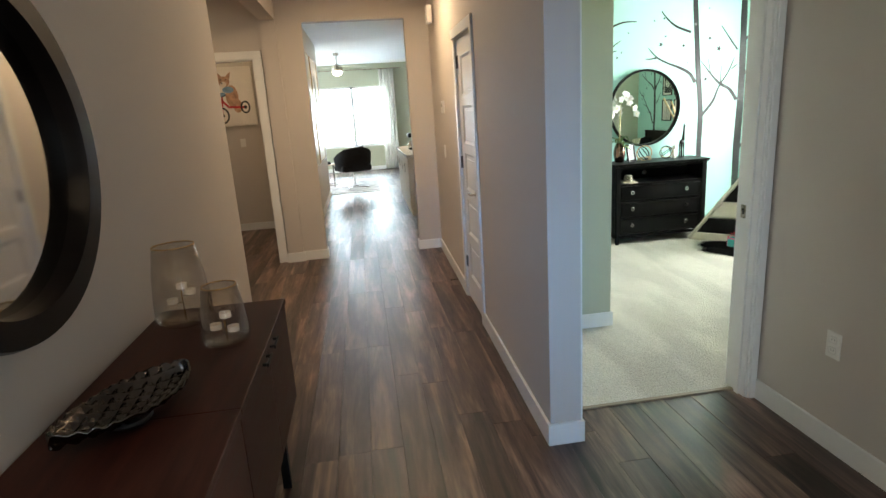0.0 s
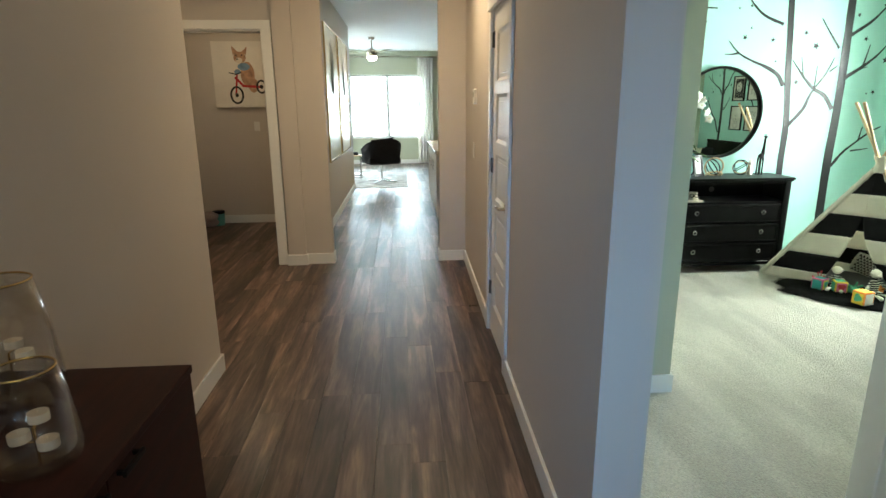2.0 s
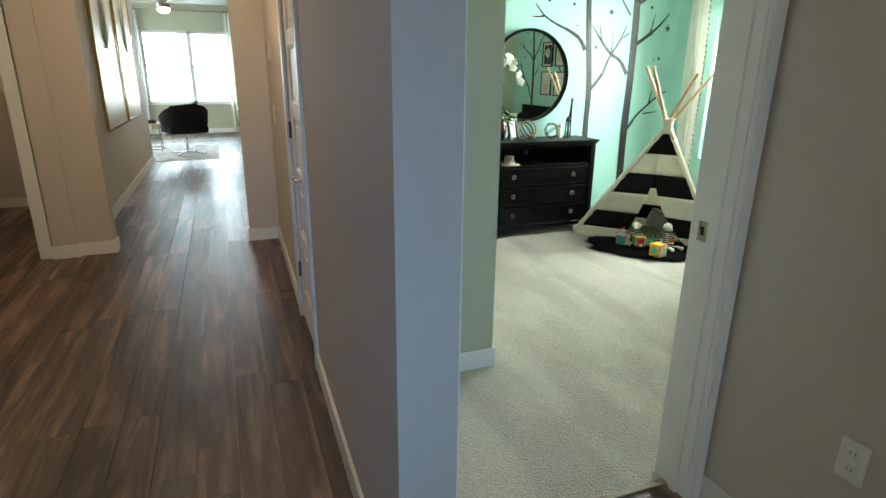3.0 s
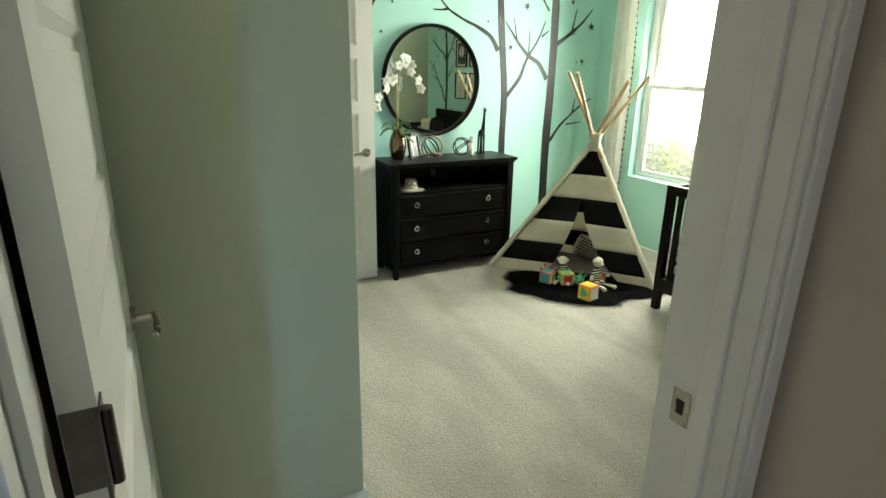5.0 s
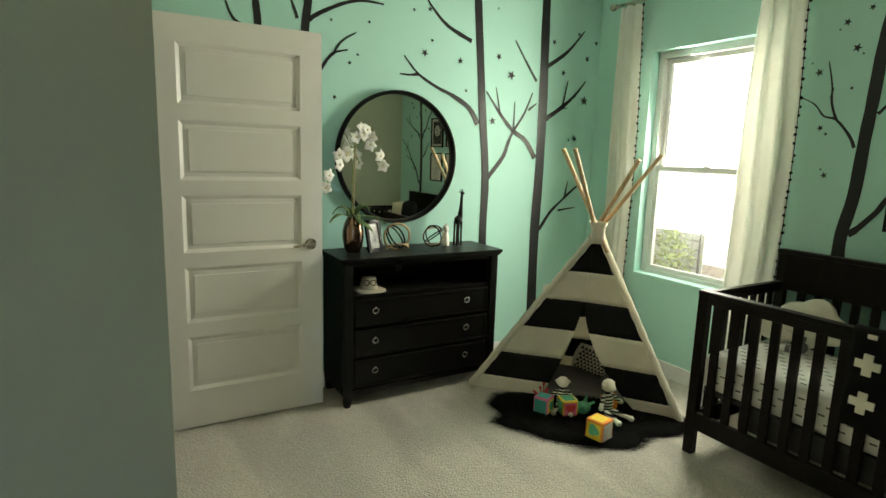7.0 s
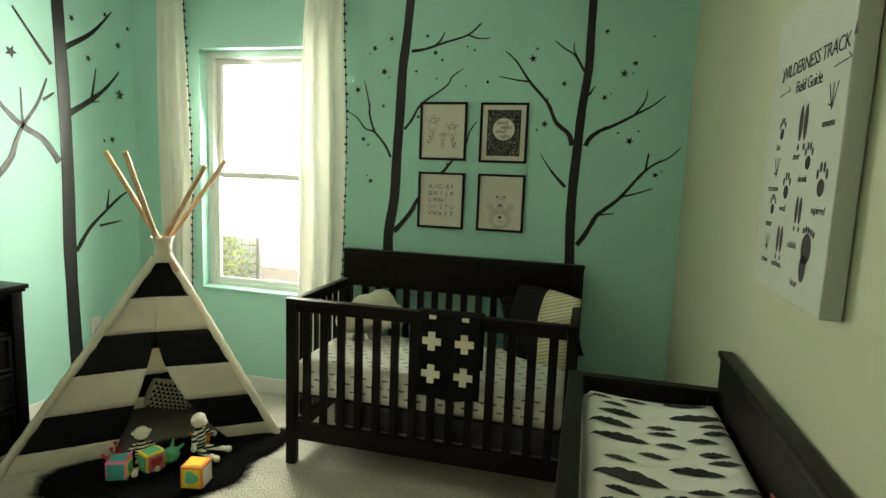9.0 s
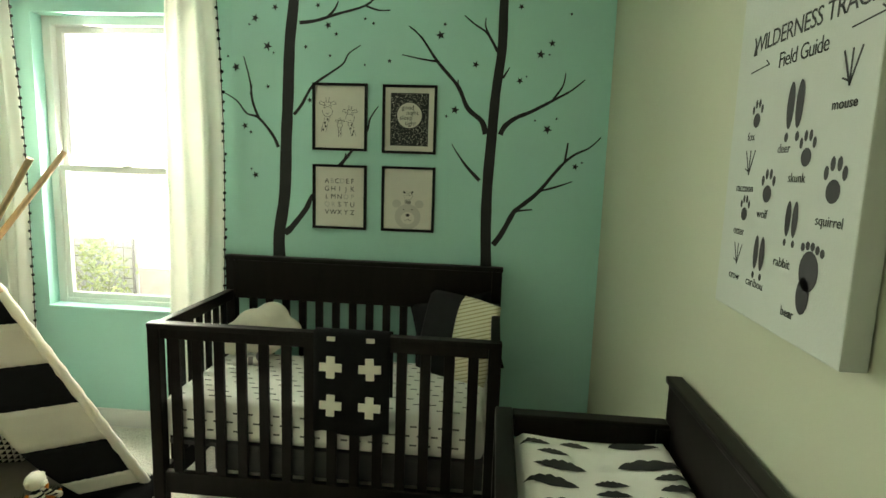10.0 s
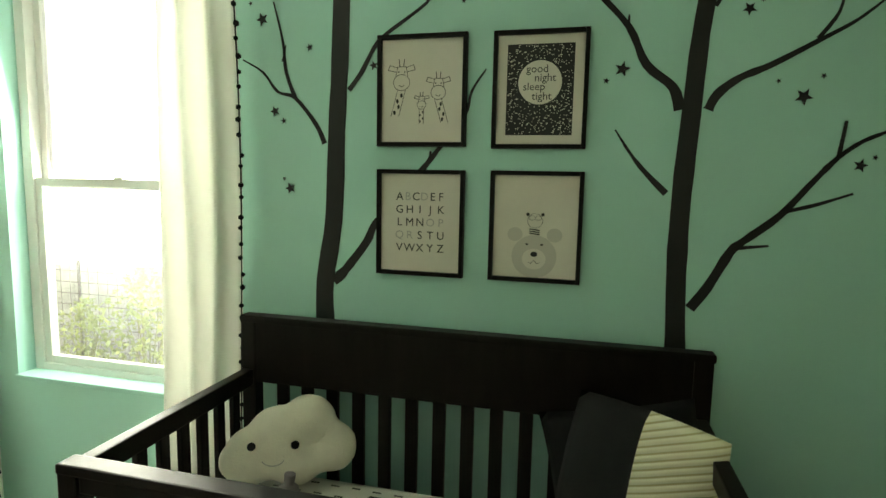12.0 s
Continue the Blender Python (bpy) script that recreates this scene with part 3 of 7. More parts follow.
tree_b.append((0.011, 0.004, [(4.96, 1.96), (5.04, 1.97), (5.14, 1.99)]))
tree_b.append((0.008, 0.004, [(4.87, 1.84), (4.87, 1.88)]))
tree_b.append((0.014, 0.004, [(4.69, 2.01), (4.74, 2.09), (4.80, 2.13), (4.85, 2.17)]))
tree_b.append((0.009, 0.004, [(4.73, 2.08), (4.75, 2.12), (4.75, 2.16)]))
tree_b.append((0.027, 0.005, [(4.66, 1.63), (4.64, 1.67), (4.59, 1.71), (4.52, 1.74), (4.41, 1.80), (4.34, 1.84), (4.28, 1.89)]))
tree_b.append((0.011, 0.004, [(4.42, 1.80), (4.38, 1.86), (4.37, 1.92)]))
tree_b.append((0.017, 0.004, [(4.75, 1.41), (4.81, 1.47), (4.85, 1.52), (4.89, 1.58)]))
tree_b.append((0.028, 0.005, [(4.67, 1.10), (4.63, 1.16), (4.58, 1.26), (4.55, 1.29), (4.47, 1.36), (4.40, 1.45), (4.35, 1.51), (4.30, 1.55), (4.24, 1.58), (4.19, 1.63)]))
tree_b.append((0.011, 0.007, [(4.35, 1.51), (4.34, 1.60)]))
tree_b.append((0.011, 0.006, [(4.46, 1.37), (4.39, 1.39), (4.31, 1.42)]))
tree_b.append((0.011, 0.005, [(4.57, 1.27), (4.49, 1.28)]))
tree(on_east, "black vinyl bare tree decal with long side branches", tree_b)
tree_c = []
tree_c.append((0.063, 0.052, [(4.86, 0.05), (4.82, 0.87), (4.82, 1.31), (4.77, 1.78), (4.75, 2.00), (4.71, 2.43), (4.69, 2.74)]))
tree_c.append((0.038, 0.007, [(4.74, 1.65), (4.67, 1.75), (4.54, 1.82), (4.43, 1.86), (4.29, 1.93), (4.19, 2.03)]))
tree_c.append((0.021, 0.006, [(4.29, 1.93), (4.23, 1.92), (4.16, 1.92)]))
tree_c.append((0.027, 0.009, [(4.67, 2.17), (4.49, 2.24), (4.38, 2.33), (4.33, 2.39)]))
tree_c.append((0.034, 0.008, [(4.84, 1.30), (4.96, 1.44), (5.00, 1.54), (5.04, 1.62), (5.13, 1.75), (5.19, 1.89)]))
tree_c.append((0.015, 0.005, [(5.04, 1.62), (5.04, 1.82)]))
tree_c.append((0.014, 0.005, [(4.92, 1.73), (4.88, 1.90)]))
tree(on_north, "black vinyl bare tree decal beside the round mirror", tree_c)
tree_d = []
tree_d.append((0.086, 0.068, [(5.30, 0.18), (5.29, 0.32), (5.28, 0.90), (5.29, 1.32), (5.29, 1.74), (5.28, 2.13), (5.27, 2.52), (5.27, 2.82)]))
tree_d.append((0.043, 0.008, [(5.24, 1.44), (5.15, 1.56), (5.04, 1.62), (4.94, 1.71), (4.86, 1.80), (4.80, 1.87)]))
tree_d.append((0.020, 0.007, [(5.16, 1.77), (5.23, 1.82)]))
tree_d.append((0.038, 0.008, [(5.32, 1.72), (5.45, 1.80), (5.58, 1.90), (5.68, 2.01)]))
tree_d.append((0.017, 0.006, [(5.47, 1.81), (5.51, 2.00)]))
tree_d.append((0.016, 0.005, [(5.42, 1.79), (5.52, 1.81)]))
tree_d.append((0.036, 0.007, [(5.31, 2.08), (5.49, 2.20), (5.64, 2.36)]))
tree_d.append((0.028, 0.009, [(5.32, 0.92), (5.41, 1.04), (5.49, 1.11), (5.65, 1.23), (5.75, 1.28)]))
tree_d.append((0.017, 0.005, [(5.49, 1.06), (5.66, 1.08)]))
tree_d.append((0.017, 0.006, [(5.55, 1.16), (5.57, 1.28)]))
tree_d.append((0.021, 0.008, [(5.22, 1.97), (5.13, 2.08), (5.02, 2.22)]))
tree(on_north, "black vinyl bare tree decal behind the play tent", tree_d)
tree_e = []
tree_e.append((0.039, 0.036, [(3.33, 0.88), (3.33, 1.60), (3.33, 2.08), (3.32, 2.21), (3.31, 2.44)]))
tree_e.append((0.019, 0.007, [(3.29, 2.07), (3.21, 2.10), (3.17, 2.19)]))
tree(on_north, "slim black vinyl tree decal above the open door", tree_e)
tree_f = []
tree_f.append((0.050, 0.042, [(3.54, 0.88), (3.56, 1.62), (3.58, 2.08), (3.60, 2.25), (3.62, 2.50)]))
tree_f.append((0.027, 0.010, [(3.60, 2.15), (3.67, 2.20), (3.81, 2.27), (3.92, 2.30), (4.05, 2.30)]))
tree_f.append((0.021, 0.007, [(3.67, 1.90), (3.72, 1.97), (3.76, 2.00), (3.83, 2.02)]))
tree_f.append((0.014, 0.006, [(3.74, 1.98), (3.79, 2.06), (3.88, 2.12)]))
tree_f.append((0.020, 0.007, [(3.54, 2.15), (3.52, 2.21), (3.49, 2.28)]))
tree(on_north, "black vinyl tree decal partly behind the open door", tree_f)
stars(on_east, "stars on the east wall", [(5.86, 2.15, 0.019), (5.89, 2.12, 0.007), (5.76, 2.20, 0.016), (5.80, 2.02, 0.023), (5.77, 1.99, 0.007), (5.96, 1.92, 0.021), (6.00, 1.97, 0.007), (5.80, 1.83, 0.011), (5.92, 1.64, 0.017), (5.89, 1.61, 0.010), (5.87, 1.40, 0.018), (5.89, 1.43, 0.007), (5.50, 2.12, 0.017), (5.46, 2.08, 0.011), (5.61, 2.02, 0.011), (5.49, 1.98, 0.008), (5.32, 2.15, 0.008), (5.28, 2.13, 0.008), (5.32, 1.94, 0.007), (5.20, 1.96, 0.010), (5.55, 2.21, 0.013), (5.59, 1.77, 0.014)])
stars(on_east, "stars on the east wall", [(4.96, 2.08, 0.022), (4.94, 2.13, 0.010), (4.79, 1.95, 0.017), (4.88, 1.74, 0.021), (4.92, 1.71, 0.009), (4.59, 2.21, 0.015), (4.49, 2.00, 0.021), (4.44, 2.05, 0.017), (4.45, 2.00, 0.007), (4.58, 1.88, 0.017), (4.55, 1.90, 0.006), (4.44, 1.66, 0.022), (4.40, 1.71, 0.008), (4.50, 1.70, 0.007), (4.30, 1.49, 0.017), (4.27, 1.51, 0.007), (4.36, 2.18, 0.008), (5.20, 1.96, 0.011), (5.28, 2.13, 0.007)])
stars(on_north, "stars on the north wall", [(4.33, 2.06, 0.025), (4.38, 2.14, 0.013), (4.59, 2.04, 0.022), (4.89, 2.10, 0.024), (5.00, 1.99, 0.034), (4.86, 1.68, 0.028), (5.36, 2.25, 0.021), (5.46, 2.05, 0.022), (5.68, 2.17, 0.023), (5.68, 1.87, 0.035), (5.61, 1.59, 0.023), (5.55, 1.58, 0.011), (4.36, 2.32, 0.016), (4.25, 2.30, 0.012), (4.64, 1.86, 0.013), (3.84, 1.95, 0.014), (3.89, 2.00, 0.011), (3.73, 2.17, 0.011), (3.96, 2.19, 0.011), (3.75, 1.75, 0.014), (5.76, 2.29, 0.018), (4.87, 2.40, 0.009), (5.59, 2.33, 0.017)])

# ---- doors ----


def panel_door(name, label, w, h, m, hinge_left=True, kind="", both=True):
    """A five-panel door leaf lying in its own xz plane, hinge edge at x = 0, front face at y = 0, back at y = 0.035."""
    ob = thing(name, (0, 0, 0), label, "door", kind=kind)
    ob.matrix_basis = m
    st, n = 0.115, 5
    rails = 0.075
    ph = (h - 0.12 - 0.20 - rails * (n - 1)) / n
    bs = [(0, st, 0, 0.035, 0, h), (w - st, w, 0, 0.035, 0, h), (st, w - st, 0, 0.035, 0, 0.20), (st, w - st, 0, 0.035, h - 0.12, h)]
    z = 0.20
    zs = []
    for i in range(n):
        zs.append((z, z + ph))
        z += ph
        if i < n - 1:
            bs.append((st, w - st, 0, 0.035, z, z + rails))
        z += rails
    part("leaf", boxes(*bs), M_DOOR, ob)
    for z0, z1 in zs:
        bm = bmesh.new()
        for y0, y1, sgn in ((0.012, 0.0175, 1), (0.0175, 0.023, -1)):
            box(bm, st, w - st, y0, y1, z0, z1)
        g = 0.018
        # sloped moulding round the panel, both sides
        for yo, yi in ((0.0005, 0.012), (0.0345, 0.023)):
            o = [(st, z0), (w - st, z0), (w - st, z1), (st, z1)]
            i_ = [(st + g, z0 + g), (w - st - g, z0 + g), (w - st - g, z1 - g), (st + g, z1 - g)]
            ov = [bm.verts.new((a, yo, b)) for a, b in o]
            iv = [bm.verts.new((a, yi, b)) for a, b in i_]
            for k in range(4):
                bm.faces.new((ov[k], ov[(k + 1) % 4], iv[(k + 1) % 4], iv[k]))
        # raised field
        for y0, y1 in ((0.006, 0.0125), (0.0225, 0.029)):
            box(bm, st + 0.04, w - st - 0.04, y0, y1, z0 + 0.04, z1 - 0.04, bevel=0.003)
        part("panel", bm, M_DOOR, ob)
    for side in ((0, -1), (0.035, 1)) if both else ((0, -1),):
        y, s = side
        bm = bmesh.new()
        rod(bm, (w - 0.065, y, 0.93), (w - 0.065, y + s * 0.012, 0.93), 0.030, 0.028, 24)
        rod(bm, (w - 0.065, y + s * 0.012, 0.93), (w - 0.065, y + s * 0.05, 0.93), 0.010, 0.009, 12)
        lv = [(w - 0.060, y + s * 0.048, 0.93), (w - 0.10, y + s * 0.053, 0.933), (w - 0.14, y + s * 0.052, 0.931), (w - 0.172, y + s * 0.048, 0.927)]
        for a, b in zip(lv, lv[1:]):
            rod(bm, a, b, 0.0085, 0.0075, 10)
        ball(bm, lv[0], 0.010, 1)
        part("handle", bm, M_NICKEL, ob, "brushed nickel lever handle", 40)
    for zz in (0.30, 1.115, 1.87):
        bm = bmesh.new()
        rod(bm, (0.0, -0.006, zz - 0.045), (0.0, -0.006, zz + 0.045), 0.007, None, 10)
        box(bm, -0.028, 0.03, -0.002, 0.0015, zz - 0.048, zz + 0.048)
        box(bm, -0.0025, 0.0005, 0.0005, 0.034, zz - 0.048, zz + 0.048)
        part("hinge", bm, M_STEEL, ob, "dull steel hinge")
    return ob


panel_door("closet_door", "white five-panel door standing open beside a black dresser", 0.81, 2.03, pose(2.79, 7.294, 0.012))
panel_door("bedroom_door", "white five-panel bedroom door swung fully open along the closet wall", 0.85, 2.03, pose(2.087, 4.196, 0.012, 0, 0, 90))
panel_door("linen_closet_door", "narrow white five-panel closet door, closed, in the hall", LC1 - LC0 - 0.046, 2.025,
           pose(1.826 + (LC1 - 3.874) * 0.018 + 0.004, LC1 - 0.023, 0.012, 0, 0, -90.66), both=False)
panel_door("front_door", "white five-panel front door at the entry", 0.92, 2.03, pose(2.973, 1.35, 0.012, 0, 0, 90), both=False)

for nm, (x0, x1, y0, y1, z0, z1) in (("strike_plate", (2.9175, 2.9205, 4.118, 4.153, 0.93, 0.995)),):
    ob = thing(nm, ((x0 + x1) / 2, y0, z0), "small nickel strike plate screwed to the door jamb", "strike plate")
    bm = bmesh.new()
    hx = (x1 - x0) / 2
    for b in ((-hx, hx, 0, 0.035, 0, 0.018), (-hx, hx, 0, 0.035, 0.047, 0.065), (-hx, hx, 0, 0.010, 0.018, 0.047), (-hx, hx, 0.026, 0.035, 0.018, 0.047)):
        box(bm, *b)
    part("plate", bm, M_NICKEL, ob)
    part("latch_hole", boxes((hx - 0.0005, hx + 0.0005, 0.010, 0.026, 0.018, 0.047)), M_JOINT, ob)

# ---- window of the bedroom ----
WY0, WY1, WZ0, WZ1 = 6.17, 7.03, 0.65, 2.17


def bedroom_window():
    ob = thing("window_1", (XE + 0.09, (WY0 + WY1) / 2, WZ0), "white vinyl single-hung window with daylight behind", "window", kind="structure")
    hw, hh = (WY1 - WY0) / 2, WZ1 - WZ0
    f = 0.045
    for b in ((-0.02, 0.05, -hw, -hw + f, 0, hh), (-0.02, 0.05, hw - f, hw, 0, hh), (-0.02, 0.05, -hw + f, hw - f, 0, f), (-0.02, 0.05, -hw + f, hw - f, hh - f, hh)):
        part("window_frame", boxes(b, bevel=0.003), M_TRIM, ob)
    mid = 0.745
    g = 0.03
    for nm, x, z0, z1 in (("lower_sash", -0.012, f, mid + 0.02), ("upper_sash", 0.02, mid - 0.02, hh - f)):
        s = part(nm, boxes((x, x + 0.028, -hw + f, -hw + f + g, z0, z1), (x, x + 0.028, hw - f - g, hw - f, z0, z1),
                           (x, x + 0.028, -hw + f + g, hw - f - g, z0, z0 + g), (x, x + 0.028, -hw + f + g, hw - f - g, z1 - g, z1), bevel=0.002), M_TRIM, ob)
        p = part("pane", boxes((x + 0.012, x + 0.015, -hw + f + g, hw - f - g, z0 + g, z1 - g)), M_GLAREPANE, s)
        p.visible_shadow = False
    part("sash_lock", boxes((-0.02, 0.0, -0.02, 0.02, mid + 0.018, mid + 0.03), bevel=0.003), M_TRIM, ob)
    part("window_sill", boxes((-0.105, -0.02, -hw - 0.0, hw + 0.0, 0.001, 0.02), bevel=0.004), M_MINT, ob)
    return ob


bedroom_window()


def curtain(name, label, y0, y1, z0, z1, x, folds, flare=0.0, trim=True, group="", material=None, thick=0.02):
    ob = thing(name, (x, y0, z0), label, "curtain", group=group)
    bm = bmesh.new()
    nu, nv = 90, 24
    grid = []
    for j in range(nv + 1):
        v = j / nv
        row = []
        for i in range(nu + 1):
            u = i / nu
            w = (y1 - y0) * (1 + flare * (1 - v))
            y = u * w + (0.012 * math.sin(7 * v + 3 * u))
            dx = thick * math.sin(u * folds * 2 * math.pi + 0.6 * math.sin(4 * v)) * (0.8 + 0.5 * (1 - v)) + 0.008 * math.sin(11 * u + 5 * v)
            row.append(bm.verts.new((dx, y, v * (z1 - z0))))
        grid.append(row)
    for a, b in zip(grid, grid[1:]):
        for i in range(nu):
            bm.faces.new((a[i], a[i + 1], b[i + 1], b[i]))
    edge = [(r[0].co.copy()) for r in grid]
    cl = part("cloth", bm, material or M_CURTAIN, ob, "", 180)
    md = cl.modifiers.new("thick", "SOLIDIFY")
    md.thickness = 0.003
    if trim:
        # pompoms on a black cord down the edge nearest the corner of the frame
        n = 52
        for k in range(n):
            v = (k + 0.5) / n
            p = edge[int(v * nv)].lerp(edge[min(int(v * nv) + 1, nv)], v * nv - int(v * nv))
            p = p + Vector((-0.012, -0.008 + random.uniform(-0.006, 0.006), random.uniform(-0.008, 0.008)))
            bm = bmesh.new()
            ball(bm, p, random.uniform(0.0072, 0.0098), 1)
            part("pompom", bm, M_BLACKCLOTH, ob, "black pompom", 60)
        bm = bmesh.new()
        tube(bm, [e + Vector((-0.006, -0.003, 0)) for e in edge], 0.0022, 6)
        part("cord", bm, M_BLACKCLOTH, ob)
    return ob


curtain("curtain", "white curtain panel with a black pompom edge by the window", 7.035, 7.265, 0.02, 2.47, 5.70, 3.3, 0.04, group="bedroom curtains")
curtain("curtain", "white curtain panel with a black pompom edge beside the crib", 6.00, 6.25, 0.02, 2.47, 5.705, 3.0, 0.32, group="bedroom curtains")


def curtain_rod(name, label, a, b, r, wallx=None):
    ob = thing(name, a, label, "curtain rod")
    d = Vector(b) - Vector(a)
    bm = bmesh.new()
    rod(bm, (0, 0, 0), d, r, None, 16)
    part("pole", bm, M_NICKEL, ob, "", 40)
    for e, s in ((Vector((0, 0, 0)), -1), (d, 1)):
        bm = bmesh.new()
        u = d.normalized() * s
        rod(bm, e, e + u * 0.02, r * 1.5, None, 16)
        ball(bm, e + u * 0.042, 0.026, 2)
        part("finial", bm, M_NICKEL, ob, "ball finial", 40)
        if wallx:
            bm = bmesh.new()
            q = e - u * 0.05
            rod(bm, q, q + Vector(wallx), 0.007, None, 10)
            rod(bm, q + Vector(wallx) * 0.93, q + Vector(wallx), 0.022, None, 14)
            part("bracket", bm, M_NICKEL, ob, "", 40)
    return ob


curtain_rod("curtain_rod", "brushed nickel curtain rod with ball finials", (5.70, 7.28, 2.49), (5.70, 5.95, 2.49), 0.011, (0.10, 0, 0))

# ---- dresser with open shelf ----


def dresser():
    ob = thing("dresser", (3.68, 7.158, 0), "black wooden dresser with three drawers and an open shelf", "dresser")
    W, D, T = 1.02, 0.365, 0.868
    part("top", boxes((-0.022, W + 0.022, -0.012, D, T - 0.022, T), (-0.012, W + 0.012, -0.004, D, T - 0.036, T - 0.022), bevel=0.005), M_BLACK, ob)
    for x0, x1 in ((0.0, 0.022), (W - 0.022, W)):
        part("side_panel", boxes((x0, x1, 0.05, D - 0.002, 0.07, T - 0.036), bevel=0.002), M_BLACK, ob)
    for x in (0.0, W - 0.052):
        bm = bmesh.new()
        box(bm, x, x + 0.052, 0.004, 0.05, 0.115, T - 0.036, bevel=0.006)
        c = (x + 0.026, 0.028, 0)
        lathe(bm, [(0.0, 0.0), (0.018, 0.0), (0.024, 0.02), (0.027, 0.045), (0.022, 0.062), (0.030, 0.075), (0.030, 0.09), (0.024, 0.1), (0.024, 0.116), (0.0, 0.116)], 20, c)
        part("leg", bm, M_BLACK, ob, "turned foot", 40)
    for x in (0.004, W - 0.05):
        part("back_leg", boxes((x, x + 0.045, D - 0.05, D - 0.004, 0, 0.075), bevel=0.004), M_BLACK, ob)
    part("back", boxes((0.022, W - 0.022, D - 0.014, D - 0.003, 0.08, T - 0.036)), M_BLACK, ob)
    bm = bmesh.new()
    torus(bm, (W / 2 - 0.02, D - 0.016, 0.722), (0, 1, 0), 0.021, 0.005, 24, 8)
    rod(bm, (W / 2 - 0.02, D - 0.0135, 0.722), (W / 2 - 0.02, D - 0.0165, 0.722), 0.019, None, 20)
    part("cable_grommet", bm, M_STEEL, ob, "dull grey cable grommet", 40)
    part("shelf", boxes((0.022, W - 0.022, 0.02, D - 0.014, 0.640, 0.657), bevel=0.002), M_BLACK, ob)
    part("shelf_rail", boxes((0.052, W - 0.052, 0.016, 0.035, T - 0.058, T - 0.036), bevel=0.002), M_BLACK, ob)
    part("apron", boxes((0.052, W - 0.052, 0.016, 0.035, 0.075, 0.105), bevel=0.003), M_BLACK, ob)
    for i, (z0, z1) in enumerate(((0.466, 0.634), (0.290, 0.458), (0.112, 0.282))):
        dr = part("drawer", boxes((0.056, W - 0.056, 0.012, 0.034, z0, z1), bevel=0.004), M_BLACK, ob)
        bm = bmesh.new()
        for b in ((0.066, W - 0.066, 0.006, 0.0125, z0 + 0.008, z0 + 0.018), (0.066, W - 0.066, 0.006, 0.0125, z1 - 0.018, z1 - 0.008),
                  (0.066, 0.076, 0.006, 0.0125, z0 + 0.018, z1 - 0.018), (W - 0.076, W - 0.066, 0.006, 0.0125, z0 + 0.018, z1 - 0.018)):
            box(bm, *b, bevel=0.002)
        part("moulding", bm, M_BLACK, dr)
        for x in (0.185, W - 0.225):
            bm = bmesh.new()
            zc = (z0 + z1) / 2 + 0.012
            torus(bm, (x, 0.0, zc), (0, 1, 0.15), 0.017, 0.0034, 24, 8)
            rod(bm, (x, 0.012, zc + 0.019), (x, -0.002, zc + 0.019), 0.005, None, 10)
            part("ring_pull", bm, M_CHROME, dr, "small chrome ring pull", 60)
    return ob


dresser()


def bent_loop(name, label, c, r, specs, tilt):
    ob = thing(name, c, label, "ornament", group="ring ornaments on the dresser")
    for axis, rad, thick, m, off in specs:
        bm = bmesh.new()
        torus(bm, (off[0], off[1], rad + off[2]), axis, rad, thick, 36, 8)
        part("ring", bm, m, ob, "", 60)
    return ob


DT = 0.868
bent_loop("orb_ornament", "black and pale wood ring ornament on the dresser", (4.07, 7.35, DT), 0.07,
          [((0.2, 1, 0.1), 0.078, 0.007, M_CARAMEL, (0.01, 0, 0.004)), ((1, 0.35, 0.35), 0.074, 0.005, M_BLACK, (0, 0, 0.006)), ((0.6, -0.6, 0.6), 0.072, 0.005, M_BLACK, (0, 0, 0.008)),
           ((0.1, 0.5, 1), 0.066, 0.007, M_CARAMEL, (0.015, 0, -0.052))], 0)
bent_loop("orb_ornament", "open wire orb of black and pale rings on the dresser", (4.34, 7.365, DT), 0.07,
          [((0.1, 1, 0.1), 0.067, 0.004, M_BLACK, (0, 0, 0.004)), ((1, 0.3, 0.2), 0.066, 0.004, M_BLACK, (0, 0, 0.005)), ((0.5, 0.6, -0.7), 0.065, 0.004, M_CARAMEL, (0, 0, 0.006)),
           ((-0.4, 0.5, 0.8), 0.066, 0.004, M_BLACK, (0, 0, 0.005))], 0)


def giraffe():
    bm = bmesh.new()
    ball(bm, (0, 0, 0.165), 0.034, 2, (1.0, 0.62, 0.85))
    for x, y in ((-0.02, -0.011), (-0.02, 0.011), (0.02, -0.011), (0.02, 0.011)):
        rod(bm, (x, y, 0.155), (x * 1.05, y, 0.08), 0.0085, 0.006, 10)
        rod(bm, (x * 1.05, y, 0.08), (x * 1.1, y, 0.0), 0.006, 0.0075, 10)
    rod(bm, (0.018, 0, 0.175), (0.026, 0, 0.25), 0.018, 0.011, 12)
    rod(bm, (0.026, 0, 0.25), (0.030, 0, 0.325), 0.011, 0.008, 12)
    ball(bm, (0.036, 0, 0.335), 0.013, 2, (1.5, 0.8, 0.9))
    for y in (-0.006, 0.006):
        rod(bm, (0.028, y, 0.343), (0.026, y * 1.3, 0.362), 0.0022, 0.003, 8)
        rod(bm, (0.028, y, 0.34), (0.018, y * 3, 0.345), 0.0035, 0.001, 8)
    rod(bm, (-0.033, 0, 0.17), (-0.042, 0, 0.11), 0.003, 0.002, 8)
    ob = link("giraffe_figurine", bm, M_BLACK, 50)
    ob.matrix_basis = pose(4.53, 7.385, DT, 0, 0, 20)
    return tagged(ob, "slender black carved giraffe figurine on the dresser", "figurine")


giraffe()


